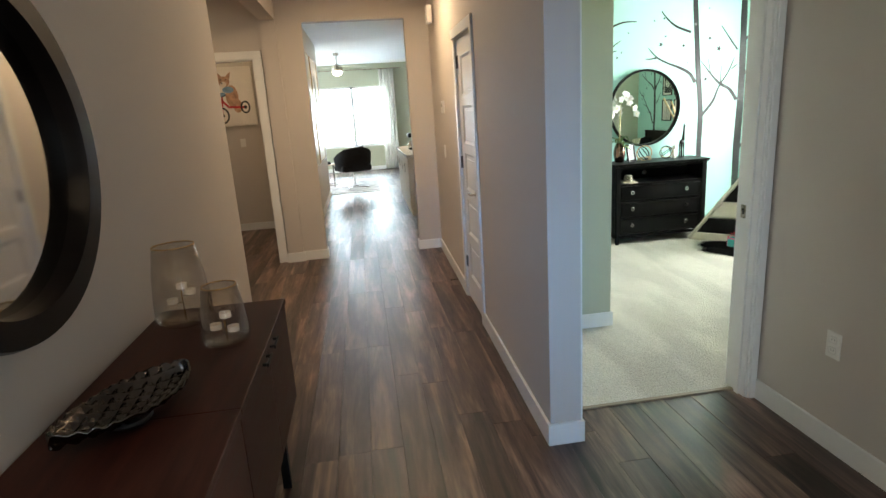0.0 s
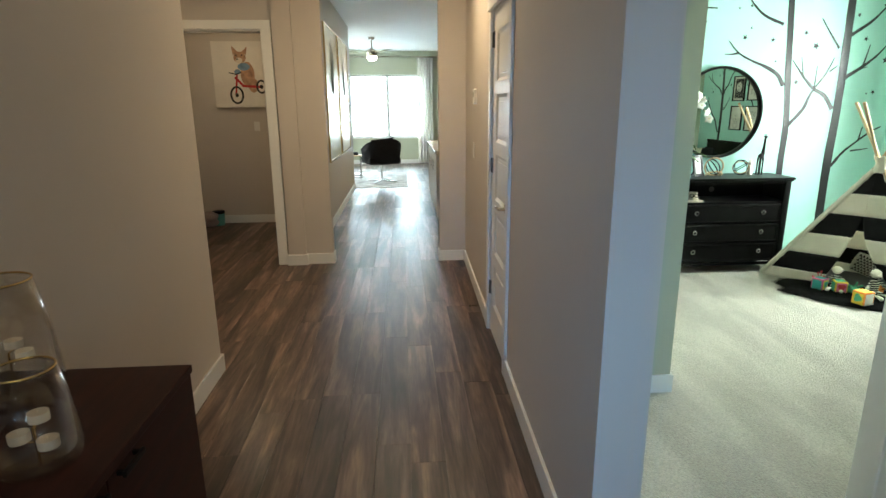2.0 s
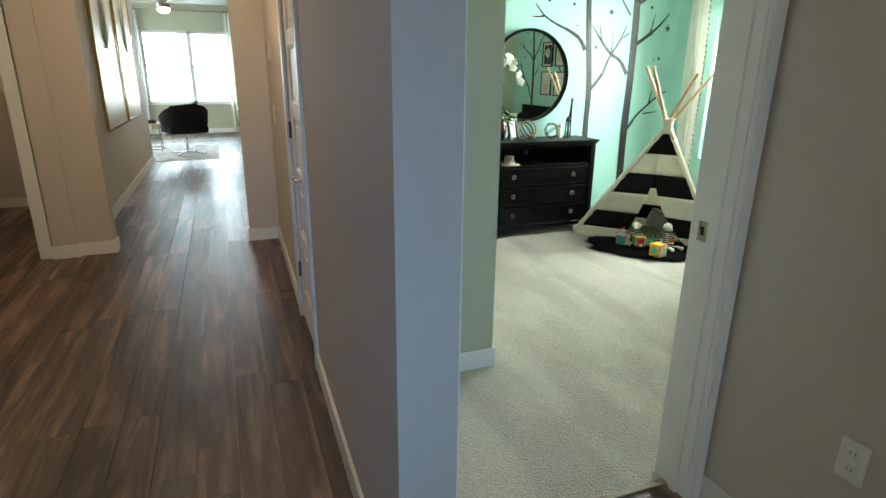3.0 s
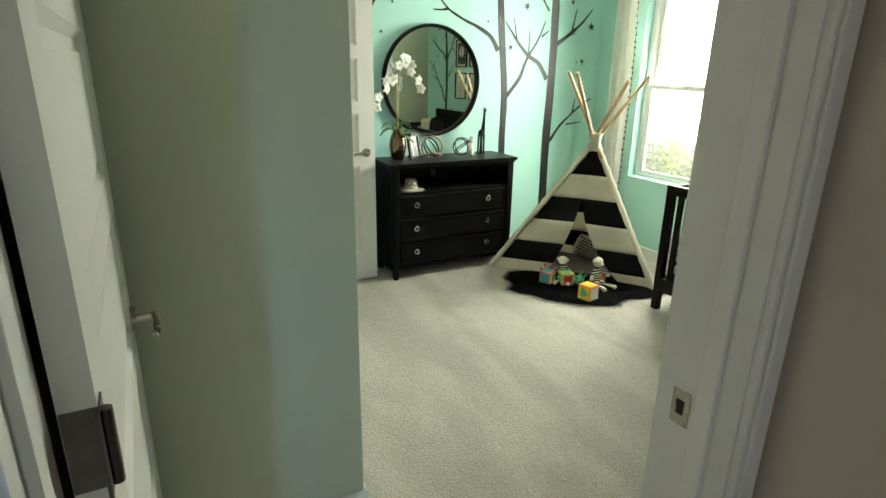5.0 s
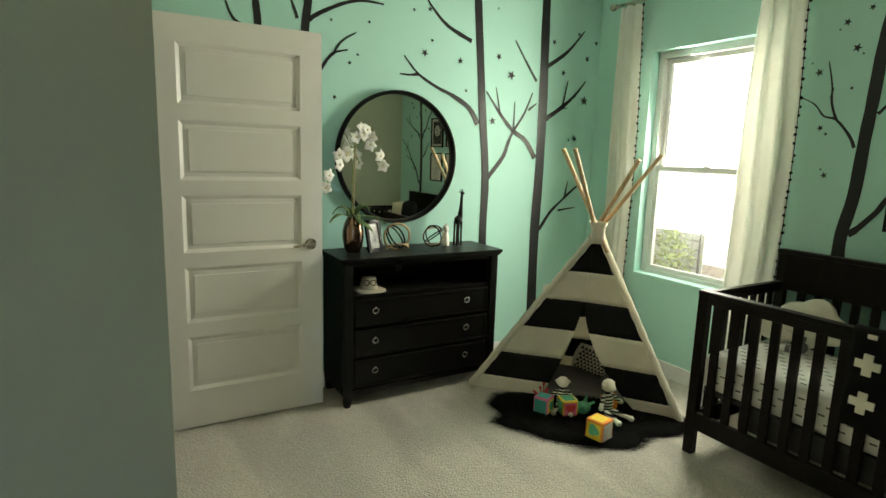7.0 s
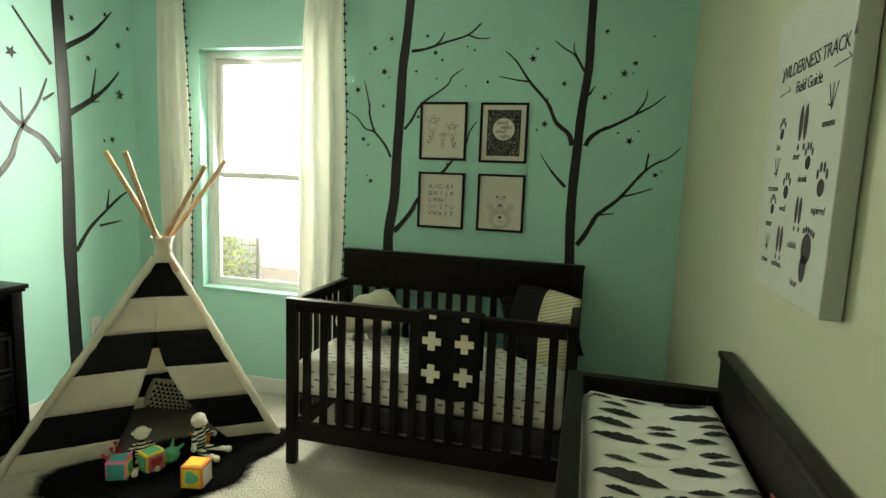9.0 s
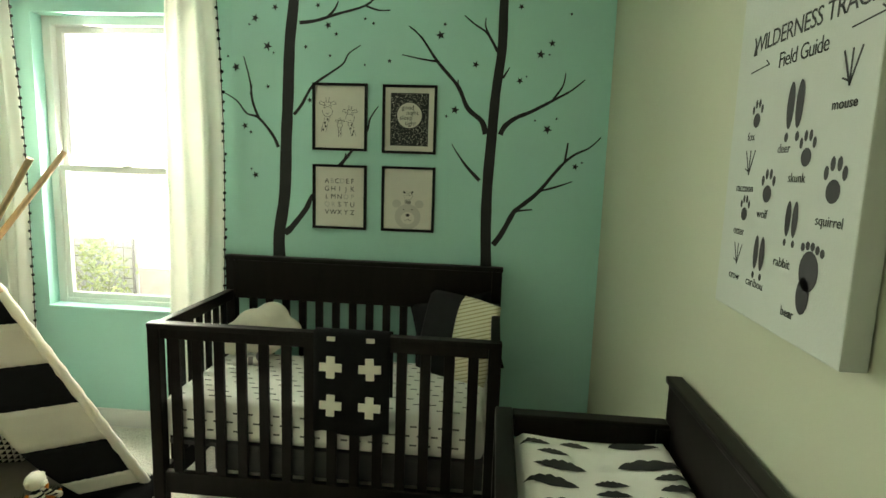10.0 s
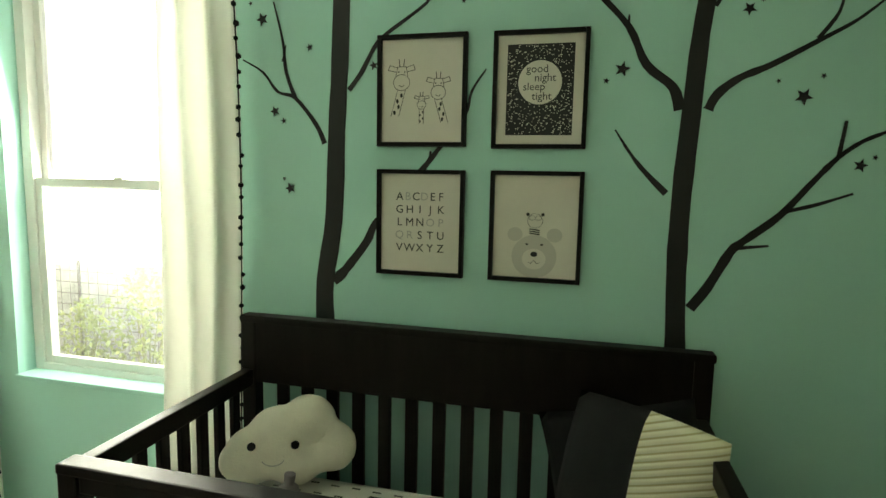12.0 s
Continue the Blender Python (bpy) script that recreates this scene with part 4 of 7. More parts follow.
def cat_figure():
    bm = bmesh.new()
    lathe(bm, [(0.0, 0.0), (0.022, 0.0), (0.027, 0.02), (0.025, 0.05), (0.018, 0.075), (0.012, 0.088), (0.0, 0.09)], 20)
    ball(bm, (0.002, 0, 0.108), 0.021, 2, (1.05, 0.95, 0.95))
    for y in (-0.012, 0.012):
        rod(bm, (0, y, 0.12), (0, y * 1.2, 0.145), 0.008, 0.001, 8)
        rod(bm, (0.016, y, 0.0), (0.014, y * 0.8, 0.06), 0.008, 0.006, 10)
    ob = link("cat_figurine", bm, M_CERAMIC, 60)
    ob.matrix_basis = pose(4.445, 7.395, DT, 0, 0, -60)
    return tagged(ob, "small white ceramic animal figurine on the dresser", "figurine")


cat_figure()


def photo_frame():
    ob = thing("photo_frame", (3.935, 7.325, DT), "small black photo frame leaning on the dresser", "picture frame", turn=18)
    t = Matrix.Rotation(radians(-14), 4, "X")
    for nm, bs, m in (("border", [(-0.055, -0.037, -0.008, 0.008, 0, 0.19), (0.037, 0.055, -0.008, 0.008, 0, 0.19), (-0.037, 0.037, -0.008, 0.008, 0, 0.022), (-0.037, 0.037, -0.008, 0.008, 0.168, 0.19)], M_BLACK),
                      ("photo", [(-0.037, 0.037, -0.001, 0.004, 0.022, 0.168)], mat("grey_photo", (0.42, 0.42, 0.42), 0.3, vary=0.6, scale=22))):
        bm = boxes(*bs)
        bmesh.ops.transform(bm, matrix=t, verts=bm.verts)
        part(nm, bm, m, ob)
    bm = bmesh.new()
    rod(bm, (0, 0.03, 0.11), (0, 0.085, 0.002), 0.006, None, 8)
    part("stand", bm, M_BLACK, ob)


photo_frame()


def orchid():
    ob = thing("orchid_pot", (3.81, 7.375, DT), "white orchid in a dark copper vase on the dresser", "potted plant")
    bm = bmesh.new()
    lathe(bm, [(0.0, 0.002), (0.040, 0.0), (0.052, 0.03), (0.062, 0.08), (0.062, 0.12), (0.052, 0.165), (0.038, 0.195), (0.034, 0.205), (0.030, 0.2), (0.030, 0.17), (0.0, 0.165)], 36)
    part("vase", bm, M_COPPER, ob, "glossy dark copper vase", 50)
    for k, (a, l, up) in enumerate(((200, 0.17, 0.05), (-20, 0.19, 0.03), (150, 0.12, 0.09), (20, 0.13, 0.10), (265, 0.12, 0.05), (90, 0.1, 0.08), (-60, 0.14, -0.01))):
        bm = bmesh.new()
        d = Vector((math.cos(radians(a)), math.sin(radians(a)), 0))
        n = Vector((-d.y, d.x, 0))
        rows = []
        for i in range(8):
            t = i / 7
            w = 0.024 * math.sin(math.pi * min(0.97, 0.12 + t * 0.86)) + 0.001
            p = d * l * t + Vector((0, 0, 0.19 + up * math.sin(t * 2.2) - 0.05 * t * t))
            rows.append([bm.verts.new(p - n * w + Vector((0, 0, 0.008))), bm.verts.new(p), bm.verts.new(p + n * w + Vector((0, 0, 0.008)))])
        for r, s in zip(rows, rows[1:]):
            bm.faces.new((r[0], r[1], s[1], s[0]))
            bm.faces.new((r[1], r[2], s[2], s[1]))
        lf = part("leaf", bm, M_LEAF, ob, "", 60)
        lf.modifiers.new("thick", "SOLIDIFY").thickness = 0.002
    arcs = []
    for base, tip, top, lean in (((0.0, 0.0), (0.16, -0.02), 0.70, 0.16), ((-0.008, 0.004), (-0.17, -0.02), 0.58, -0.17)):
        pts = []
        for i in range(15):
            t = i / 14
            x = base[0] + lean * max(0, (t - 0.45) / 0.55) ** 1.6
            z = 0.19 + (top - 0.19) * (math.sin(min(t, 0.78) / 0.78 * math.pi / 2)) - max(0, t - 0.74) * 0.75
            pts.append(Vector((x, base[1] - 0.03 * t, z)))
        bm = bmesh.new()
        for a, b in zip(pts, pts[1:]):
            rod(bm, a, b, 0.0032, 0.003, 8)
        part("stem", bm, M_STEM, ob)
        arcs.append(pts)
    bm = bmesh.new()
    rod(bm, (0.004, 0.004, 0.19), (0.012, 0, 0.62), 0.003, None, 8)
    part("stake", bm, M_CARAMEL, ob)
    spots = [(arcs[0][i], s) for i, s in ((8, -1), (9, 1), (10, -1), (10, 1), (11, 1), (12, -1), (13, 1), (14, 0))] + [(arcs[1][i], s) for i, s in ((9, -1), (10, 1), (11, -1), (12, 1), (13, -1), (14, 0))]
    for p, s in spots:
        bm = bmesh.new()
        face = Vector((random.uniform(-0.5, 0.5), -1, random.uniform(-0.2, 0.4))).normalized()
        q = face.to_track_quat("Z", "Y").to_matrix().to_4x4()
        m = Matrix.Translation(p + Vector((0.015 * s, -0.018, random.uniform(-0.012, 0.012)))) @ q @ Matrix.Rotation(random.uniform(0, 6.28), 4, "Z")
        for k in range(5):
            a = k * 2 * math.pi / 5
            wide = 0.019 if k in (1, 4) else 0.013
            ln = 0.040
            rows = []
            for i in range(6):
                t = i / 5
                w = wide * math.sin(math.pi * (0.1 + 0.88 * t))
                z = 0.006 * math.sin(t * 3) - 0.006 * t
                row = []
                for e in (-1, 0, 1):
                    v = Vector((t * ln, e * w, z + (0.004 if e == 0 else 0)))
                    row.append(bm.verts.new(m @ (Matrix.Rotation(a, 4, "Z") @ v)))
                rows.append(row)
            for r, t2 in zip(rows, rows[1:]):
                bm.faces.new((r[0], r[1], t2[1], t2[0]))
                bm.faces.new((r[1], r[2], t2[2], t2[1]))
        fl = part("blossom", bm, M_PETAL, ob, "white orchid blossom", 180)
        bm = bmesh.new()
        ball(bm, m @ Vector((0, 0, 0.006)), 0.006, 1)
        part("flower_heart", bm, mat("pale_yellow", (0.62, 0.52, 0.22), 0.6), fl)


orchid()


def hat():
    ob = thing("sun_hat", (3.865, 7.268, 0.657), "small cream straw hat with spectacles on the open shelf", "hat", turn=-20)
    bm = bmesh.new()
    lathe(bm, [(0.0, 0.077), (0.022, 0.079), (0.037, 0.079), (0.042, 0.072), (0.045, 0.050), (0.050, 0.020), (0.055, 0.010)], 28)
    part("crown", bm, M_STRAW, ob, "", 60)
    bm = bmesh.new()
    lathe(bm, [(0.053, 0.012), (0.068, 0.012), (0.082, 0.006), (0.090, 0.001), (0.089, -0.001), (0.05, 0.004)], 32)
    for v in bm.verts:
        v.co.x *= 1.14
        v.co.z += 0.001 + 0.5 * max(0.0, -v.co.x - 0.04) ** 1.3
    part("brim", bm, M_STRAW, ob, "", 60)
    bm = bmesh.new()
    for x in (-0.013, 0.025):
        torus(bm, (x, -0.047, 0.054), (0.1, 1, -0.1), 0.015, 0.0026, 20, 6)
    rod(bm, (0.002, -0.048, 0.056), (0.010, -0.048, 0.056), 0.002, None, 6)
    part("spectacles", bm, M_BLACK, ob)


hat()


def round_mirror(name, label, c, r, w, depth, normal, mframe, swing=0.0, lift=0.012, silver=None):
    """A round mirror hung flat on a wall; normal points into the room."""
    ob = thing(name, c, label, "mirror")
    q = Vector(normal).to_track_quat("Z", "Y").to_matrix().to_4x4()
    ob.matrix_basis = Matrix.Translation(c) @ q
    bm = bmesh.new()
    rings = lathe(bm, [(r, 0.001), (r, depth * 0.8), (r - 0.006, depth), (r - w + 0.006, depth), (r - w, depth * 0.8), (r - w, 0.001)], 96)
    part("frame", bm, mframe, ob, "", 35)
    bm = bmesh.new()
    bmesh.ops.create_circle(bm, cap_ends=True, segments=96, radius=r - w + 0.003)
    bmesh.ops.transform(bm, matrix=Matrix.Translation((0, 0, lift)) @ q.inverted() @ Matrix.Rotation(radians(swing), 4, "Z") @ q, verts=bm.verts)
    part("mirror_glass", bm, silver or M_MIRROR, ob, "silvered mirror glass")
    return ob


round_mirror("round_mirror", "large round mirror in a black metal frame above the dresser", (4.155, YN, 1.415), 0.405, 0.022, 0.045, (0, -1, 0), M_BLACK)

# ---- play tent ----
APEX = Vector((5.10, 6.72, 1.03))


def teepee():
    ob = thing("play_tent", (4.9, 6.67, 0), "black and cream striped canvas teepee on wooden poles", "play tent")
    base = Vector((4.9, 6.67, 0))
    feet = [Vector((4.505, 7.145, 0)), Vector((5.29, 6.17, 0)), Vector((5.63, 6.83, 0)), Vector((5.10, 7.43, 0))]
    tops = [1.48, 1.50, 1.50, 1.45]
    for f, zt in zip(feet, tops):
        a = APEX + Vector((0.018 if f.x < 5 else -0.012, 0.012 * (1 if f.y > 6.8 else -1), 0))
        tip = f + (a - f) * (zt / a.z)
        bm = bmesh.new()
        rod(bm, f.lerp(a, 0.88) - base, tip - base, 0.0135, 0.0125, 14)
        part("pole", bm, M_PALEWOOD, ob, "round pale wooden pole", 40)
    cuts = [0.0, 0.09, 0.245, 0.42, 0.60, 0.775, 0.985]

    def point(i, j, u, z, sag):
        a = feet[i] + (APEX - feet[i]) * (z / APEX.z)
        b = feet[j] + (APEX - feet[j]) * (z / APEX.z)
        p = a.lerp(b, u)
        mid = (feet[0] + feet[1] + feet[2] + feet[3]) / 4
        inn = Vector((mid.x - p.x, mid.y - p.y, 0))
        return p + inn.normalized() * sag * math.sin(math.pi * u) * (1 - z / APEX.z * 0.6) - base

    def sheet(i, j, lo, hi, front, sag=0.035):
        for k, (z0, z1) in enumerate(zip(cuts, cuts[1:])):
            bm = bmesh.new()
            rows = []
            for s in range(7):
                z = z0 + (z1 - z0) * s / 6
                a, b = lo(z), hi(z)
                if b - a < 0.002:
                    b = a + 0.002
                rows.append([bm.verts.new(point(i, j, a + (b - a) * t / 16, z, sag) + Vector((0, 0, 0.006 * math.sin(9 * t + 4 * z) * (1 if z < 0.05 else 0.3)))) for t in range(17)])
            for r, q in zip(rows, rows[1:]):
                for t in range(16):
                    bm.faces.new((r[t], r[t + 1], q[t + 1], q[t]))
            p = part("stripe", bm, M_BLACKCLOTH if k % 2 else M_CANVAS, ob, "black canvas stripe" if k % 2 else "cream canvas stripe", 180)
            p.modifiers.new("thick", "SOLIDIFY").thickness = 0.002
    zero, one = (lambda z: 0.0), (lambda z: 1.0)
    top = 0.60

    def left_edge(z):
        return 0.5 if z >= top else 0.5 - 0.15 * (1 - z / top)

    def right_edge(z):
        return 0.5 if z >= top else 0.5 + 0.33 * ((1 - z / top) ** 1.2)
    sheet(0, 1, zero, left_edge, True)
    sheet(0, 1, right_edge, one, True)
    sheet(1, 2, zero, one, False)
    sheet(2, 3, zero, one, False)
    sheet(3, 0, zero, one, False)
    # cream sleeves that hold the poles, and the gathered collar
    for f in feet:
        bm = bmesh.new()
        d = APEX - f
        lathe(bm, [(0.0205 + 0.0025 * math.sin(2.3 * k), d.length * (0.015 + 0.93 * k / 30)) for k in range(31)], 14)
        q = Matrix.Translation(f - base) @ d.to_track_quat("Z", "Y").to_matrix().to_4x4()
        bmesh.ops.transform(bm, matrix=q, verts=bm.verts)
        part("pole_sleeve", bm, M_CANVAS, ob, "cream canvas sleeve", 60)
    bm = bmesh.new()
    lathe(bm, [(0.05, -0.075), (0.040, -0.03), (0.034, 0.0), (0.042, 0.03), (0.052, 0.055)], 22, APEX - base)
    for v in bm.verts:
        v.co += Vector((random.uniform(-1, 1), random.uniform(-1, 1), random.uniform(-1, 1))) * 0.007
    cl = part("collar", bm, M_CANVAS, ob, "gathered cream canvas collar", 60)
    cl.modifiers.new("thick", "SOLIDIFY").thickness = 0.003
    bm = bmesh.new()
    lo = [f.lerp(Vector((5.13, 6.89, 0)), 0.06) + Vector((0, 0, 0.008)) - base for f in feet]
    bm.faces.new([bm.verts.new(p) for p in lo])
    gs = part("floor_mat", bm, mat("grey_mat_cloth", (0.22, 0.21, 0.21), 0.9, vary=0.1, scale=8, bump=0.2), ob, "grey cloth floor mat")
    gs.modifiers.new("thick", "SOLIDIFY").thickness = 0.004
    return ob


teepee()


def tent_pillow():
    """A cushion with black and white triangles, leaning inside the tent."""
    ob = thing("triangle_cushion", (5.36, 6.92, 0.10), "black and white triangle-print cushion inside the tent", "cushion", turn=-35)
    bm = bmesh.new()
    n = 12
    g = []
    for s in (-1, 1):
        rows = []
        for i in range(n + 1):
            row = []
            for j in range(n + 1):
                u, v = i / n * 2 - 1, j / n * 2 - 1
                h = 0.05 * ((1 - u ** 4) * (1 - v ** 4)) ** 0.6
                row.append(bm.verts.new((0.14 * u * (1 - 0.08 * v * v), s * h, 0.09 * v * (1 - 0.08 * u * u))))
            rows.append(row)
        for a, b in zip(rows, rows[1:]):
            for j in range(n):
                bm.faces.new((a[j], a[j + 1], b[j + 1], b[j]))
    bmesh.ops.remove_doubles(bm, verts=bm.verts, dist=0.0005)
    part("cover", bm, M_SHEET, ob, "", 180)
    bm = bmesh.new()
    for r in range(7):
        for c in range(10):
            u0 = -0.125 + c * 0.025 + (0.0125 if r % 2 else 0)
            v0 = -0.078 + r * 0.0225
            if abs(u0 + 0.0125) > 0.12 or abs(v0 + 0.01) > 0.075:
                continue

            def lift(u, v):
                a, b = u / 0.14, v / 0.09
                return (u, -0.05 * max(0.02, (1 - a ** 4) * (1 - b ** 4)) ** 0.6 - 0.002, v)
            bm.faces.new([bm.verts.new(lift(*p)) for p in ((u0, v0), (u0 + 0.023, v0), (u0 + 0.0115, v0 + 0.02))])
    tr = part("triangle_print", bm, M_BLACKCLOTH, ob)
    tr["kind"] = "stuff"
    ob.matrix_basis = pose(5.36, 6.92, 0.105, 0, 20, -35)


tent_pillow()


def fur_rug():
    ob = thing("fur_rug", (4.84, 6.47, 0), "black shaggy sheepskin rug on the carpet before the tent", "rug")
    # an uneven pelt: long ellipse with lobes, its long side along the tent's front
    ax = Vector((0.80, -0.60, 0))
    ay = Vector((0.60, 0.80, 0))

    def outline(a):
        r = 1 + 0.10 * math.sin(3 * a + 0.6) + 0.07 * math.sin(5 * a + 2.0) + 0.04 * math.sin(9 * a)
        return ax * 0.54 * r * math.cos(a) + ay * 0.29 * r * math.sin(a)
    bm = bmesh.new()
    cen = bm.verts.new((0, 0, 0.03))
    rings = []
    for f, z in ((0.4, 0.035), (0.75, 0.03), (0.95, 0.018), (1.0, 0.005)):
        rings.append([bm.verts.new(outline(2 * math.pi * k / 60) * f + Vector((0, 0, z))) for k in range(60)])
    for k in range(60):
        bm.faces.new((cen, rings[0][k], rings[0][(k + 1) % 60]))
    for a, b in zip(rings, rings[1:]):
        for k in range(60):
            bm.faces.new((a[k], b[k], b[(k + 1) % 60], a[(k + 1) % 60]))
    part("pelt", bm, M_FUR, ob, "", 180)
    vs, fs = [], []
    for k in range(19000):
        a, f = random.uniform(0, 6.283), math.sqrt(random.random())
        p = outline(a) * f + Vector((0, 0, 0.03 * (1 - f ** 3)))
        out = outline(a).normalized()
        lean = Vector((random.uniform(-1, 1), random.uniform(-1, 1), 0)) * 0.026 + out * 0.05 * f * f
        tip = p + lean + Vector((0, 0, random.uniform(0.015, 0.035) * (1 - 0.6 * f)))
        tip.z = max(tip.z, 0.004)
        w = Vector((random.uniform(-1, 1), random.uniform(-1, 1), 0)).normalized() * 0.0022
        i = len(vs)
        vs += [p - w, p + w, tip]
        fs.append((i, i + 1, i + 2))
    me = bpy.data.meshes.new("hair")
    me.from_pydata(vs, [], fs)
    me.materials.append(M_FUR)
    hr = new("hair", me)
    hr.parent = ob
    hr["kind"] = "stuff"


fur_rug()

TOY = {}
for nm, c in (("red", (0.55, 0.05, 0.06)), ("yellow", (0.75, 0.55, 0.06)), ("green", (0.10, 0.42, 0.24)), ("orange", (0.80, 0.26, 0.04)), ("pink", (0.65, 0.16, 0.30)), ("teal", (0.05, 0.36, 0.34))):
    TOY[nm] = mat(nm + "_plush", c, 0.85, vary=0.08, scale=30, bump=0.2, bscale=200)


def soft_block(at, turn, s, faces, label):
    ob = thing("soft_block", at, label, "toy block", group="soft toy blocks", turn=turn)
    part("cube", boxes((-s / 2, s / 2, -s / 2, s / 2, 0, s), bevel=s * 0.08), faces[0], ob)
    h = s / 2
    for k, m in enumerate(faces[1:4]):
        q = Matrix.Rotation(radians((-90, 0, 180)[k]), 4, "Z")
        bm = bmesh.new()
        for v0, v1, w in ((0.10, 0.88, 0.40), (0.02, 0.09, 0.46)):
            bm.faces.new([bm.verts.new(q @ Vector((h + 0.0004, e * s * w, s * v))) for e, v in ((-1, v0), (1, v0), (1, v1), (-1, v1))])
        patch = part("side_patch", bm, faces[1 + (k + 1) % 4], ob)
        patch.modifiers.new("thick", "SOLIDIFY").thickness = 0.001
        bm = bmesh.new()
        vs = []
        for i in range(14):
            a = 2 * math.pi * i / 14
            rr = s * 0.30 * (1 + 0.18 * math.sin(3 * a + k))
            vs.append(bm.verts.new(q @ Vector((h + 0.001, rr * math.cos(a), h + rr * math.sin(a)))))
        bm.faces.new(vs)
        vs = [bm.verts.new(q @ Vector((h + 0.002, s * 0.12 * math.cos(a) + 0.1 * s, h + s * 0.13 * math.sin(a)))) for a in (2 * math.pi * i / 10 for i in range(10))]
        bm.faces.new(vs)
        pp = part("applique", bm, m, ob)
        pp.modifiers.new("thick", "SOLIDIFY").thickness = 0.002
    t = part("top_patch", boxes((-h * 0.72, h * 0.72, -h * 0.72, h * 0.72, s, s + 0.002)), faces[4], ob)
    return ob


soft_block((4.655, 6.60, 0.036), 25, 0.088, (TOY["pink"], TOY["green"], TOY["yellow"], TOY["teal"], TOY["teal"]), "pink and green soft toy block on the fur rug")
soft_block((4.755, 6.515, 0.036), -20, 0.088, (TOY["yellow"], TOY["red"], TOY["pink"], TOY["green"], TOY["green"]), "yellow and red soft toy block on the fur rug")
soft_block((4.725, 6.245, 0.030), 12, 0.10, (TOY["orange"], M_SHEET, M_SHEET, TOY["green"], TOY["yellow"]), "orange soft toy block with a white patch on the fur rug")


def plush(at, turn, label, scale=1.0):
    """A soft striped doll, one plain shape, sitting."""
    bm = bmesh.new()
    ball(bm, (0, 0, 0.085), 0.05, 2, (0.85, 0.8, 1.5))
    ball(bm, (0, 0, 0.205), 0.046, 2, (1.05, 0.9, 0.95))
    for s in (-1, 1):
        ball(bm, (s * 0.05, 0, 0.212), 0.014, 1, (0.6, 1, 1))
        rod(bm, (s * 0.035, 0, 0.135), (s * 0.095, -0.03, 0.085), 0.015, 0.013, 10)
        ball(bm, (s * 0.10, -0.033, 0.08), 0.019, 1)
        rod(bm, (s * 0.025, -0.02, 0.03), (s * 0.06, -0.14, 0.016), 0.018, 0.016, 10)
        ball(bm, (s * 0.062, -0.148, 0.017), 0.022, 1)
    ball(bm, (0, -0.04, 0.195), 0.022, 1, (1.2, 0.6, 0.8))
    # narrow black stripes: alternate slices of the body and limbs
    bmesh.ops.recalc_face_normals(bm, faces=bm.faces)
    for k in range(34):
        z = 0.012 + k * 0.0052
        geom = bm.verts[:] + bm.edges[:] + bm.faces[:]
        bmesh.ops.bisect_plane(bm, geom=geom, plane_co=(0, 0, z), plane_no=(0, 0.12, 1))
    for f in bm.faces:
        c = f.calc_center_median()
        zz = c.z + 0.12 * c.y
        if zz < 0.16 and (abs(c.x) < 0.085 and c.y > -0.13):
            f.material_index = int((zz - 0.012) / 0.0104) % 2
    ob = link("plush_doll", bm, [M_FLEECE, M_BLACKCLOTH], 180)
    ob.matrix_basis = pose(*at, 0, 0, turn) @ Matrix.Scale(scale, 4)
    return tagged(ob, label, "soft toy", group="striped plush dolls")


plush((4.94, 6.40, 0.036), 5, "cream plush doll with a black striped body sitting on the rug", 0.85)
plush((4.775, 6.585, 0.036), -40, "cream plush doll in stripes lying among the blocks", 0.75)
for at, r, m, nm in (((4.86, 6.50, 0.05), 0.05, TOY["green"], "green"), ((4.70, 6.66, 0.06), 0.045, TOY["red"], "red"), ((5.03, 6.45, 0.05), 0.04, TOY["orange"], "orange")):
    bm = bmesh.new()
    ball(bm, (0, 0, 0), r, 2, (1.3, 0.9, 0.7))
    for k in range(4):
        a = k * 1.6
        rod(bm, (0, 0, 0), (0.07 * math.cos(a), 0.06 * math.sin(a), 0.05), 0.013, 0.006, 8)
    if nm == "red":
        for e in (-1, 1):
            rod(bm, (0.01 * e, 0, 0.02), (0.03 * e, 0.01, 0.085), 0.003, None, 8)
            ball(bm, (0.03 * e, 0.01, 0.09), 0.010, 1)
    ob = link("plush_toy", bm, m, 60)
    ob.matrix_basis = pose(*at, 0, 0, 30)
    tagged(ob, nm + " plush toy with soft limbs on the fur rug", "soft toy", group="small plush toys")

# ---- crib ----


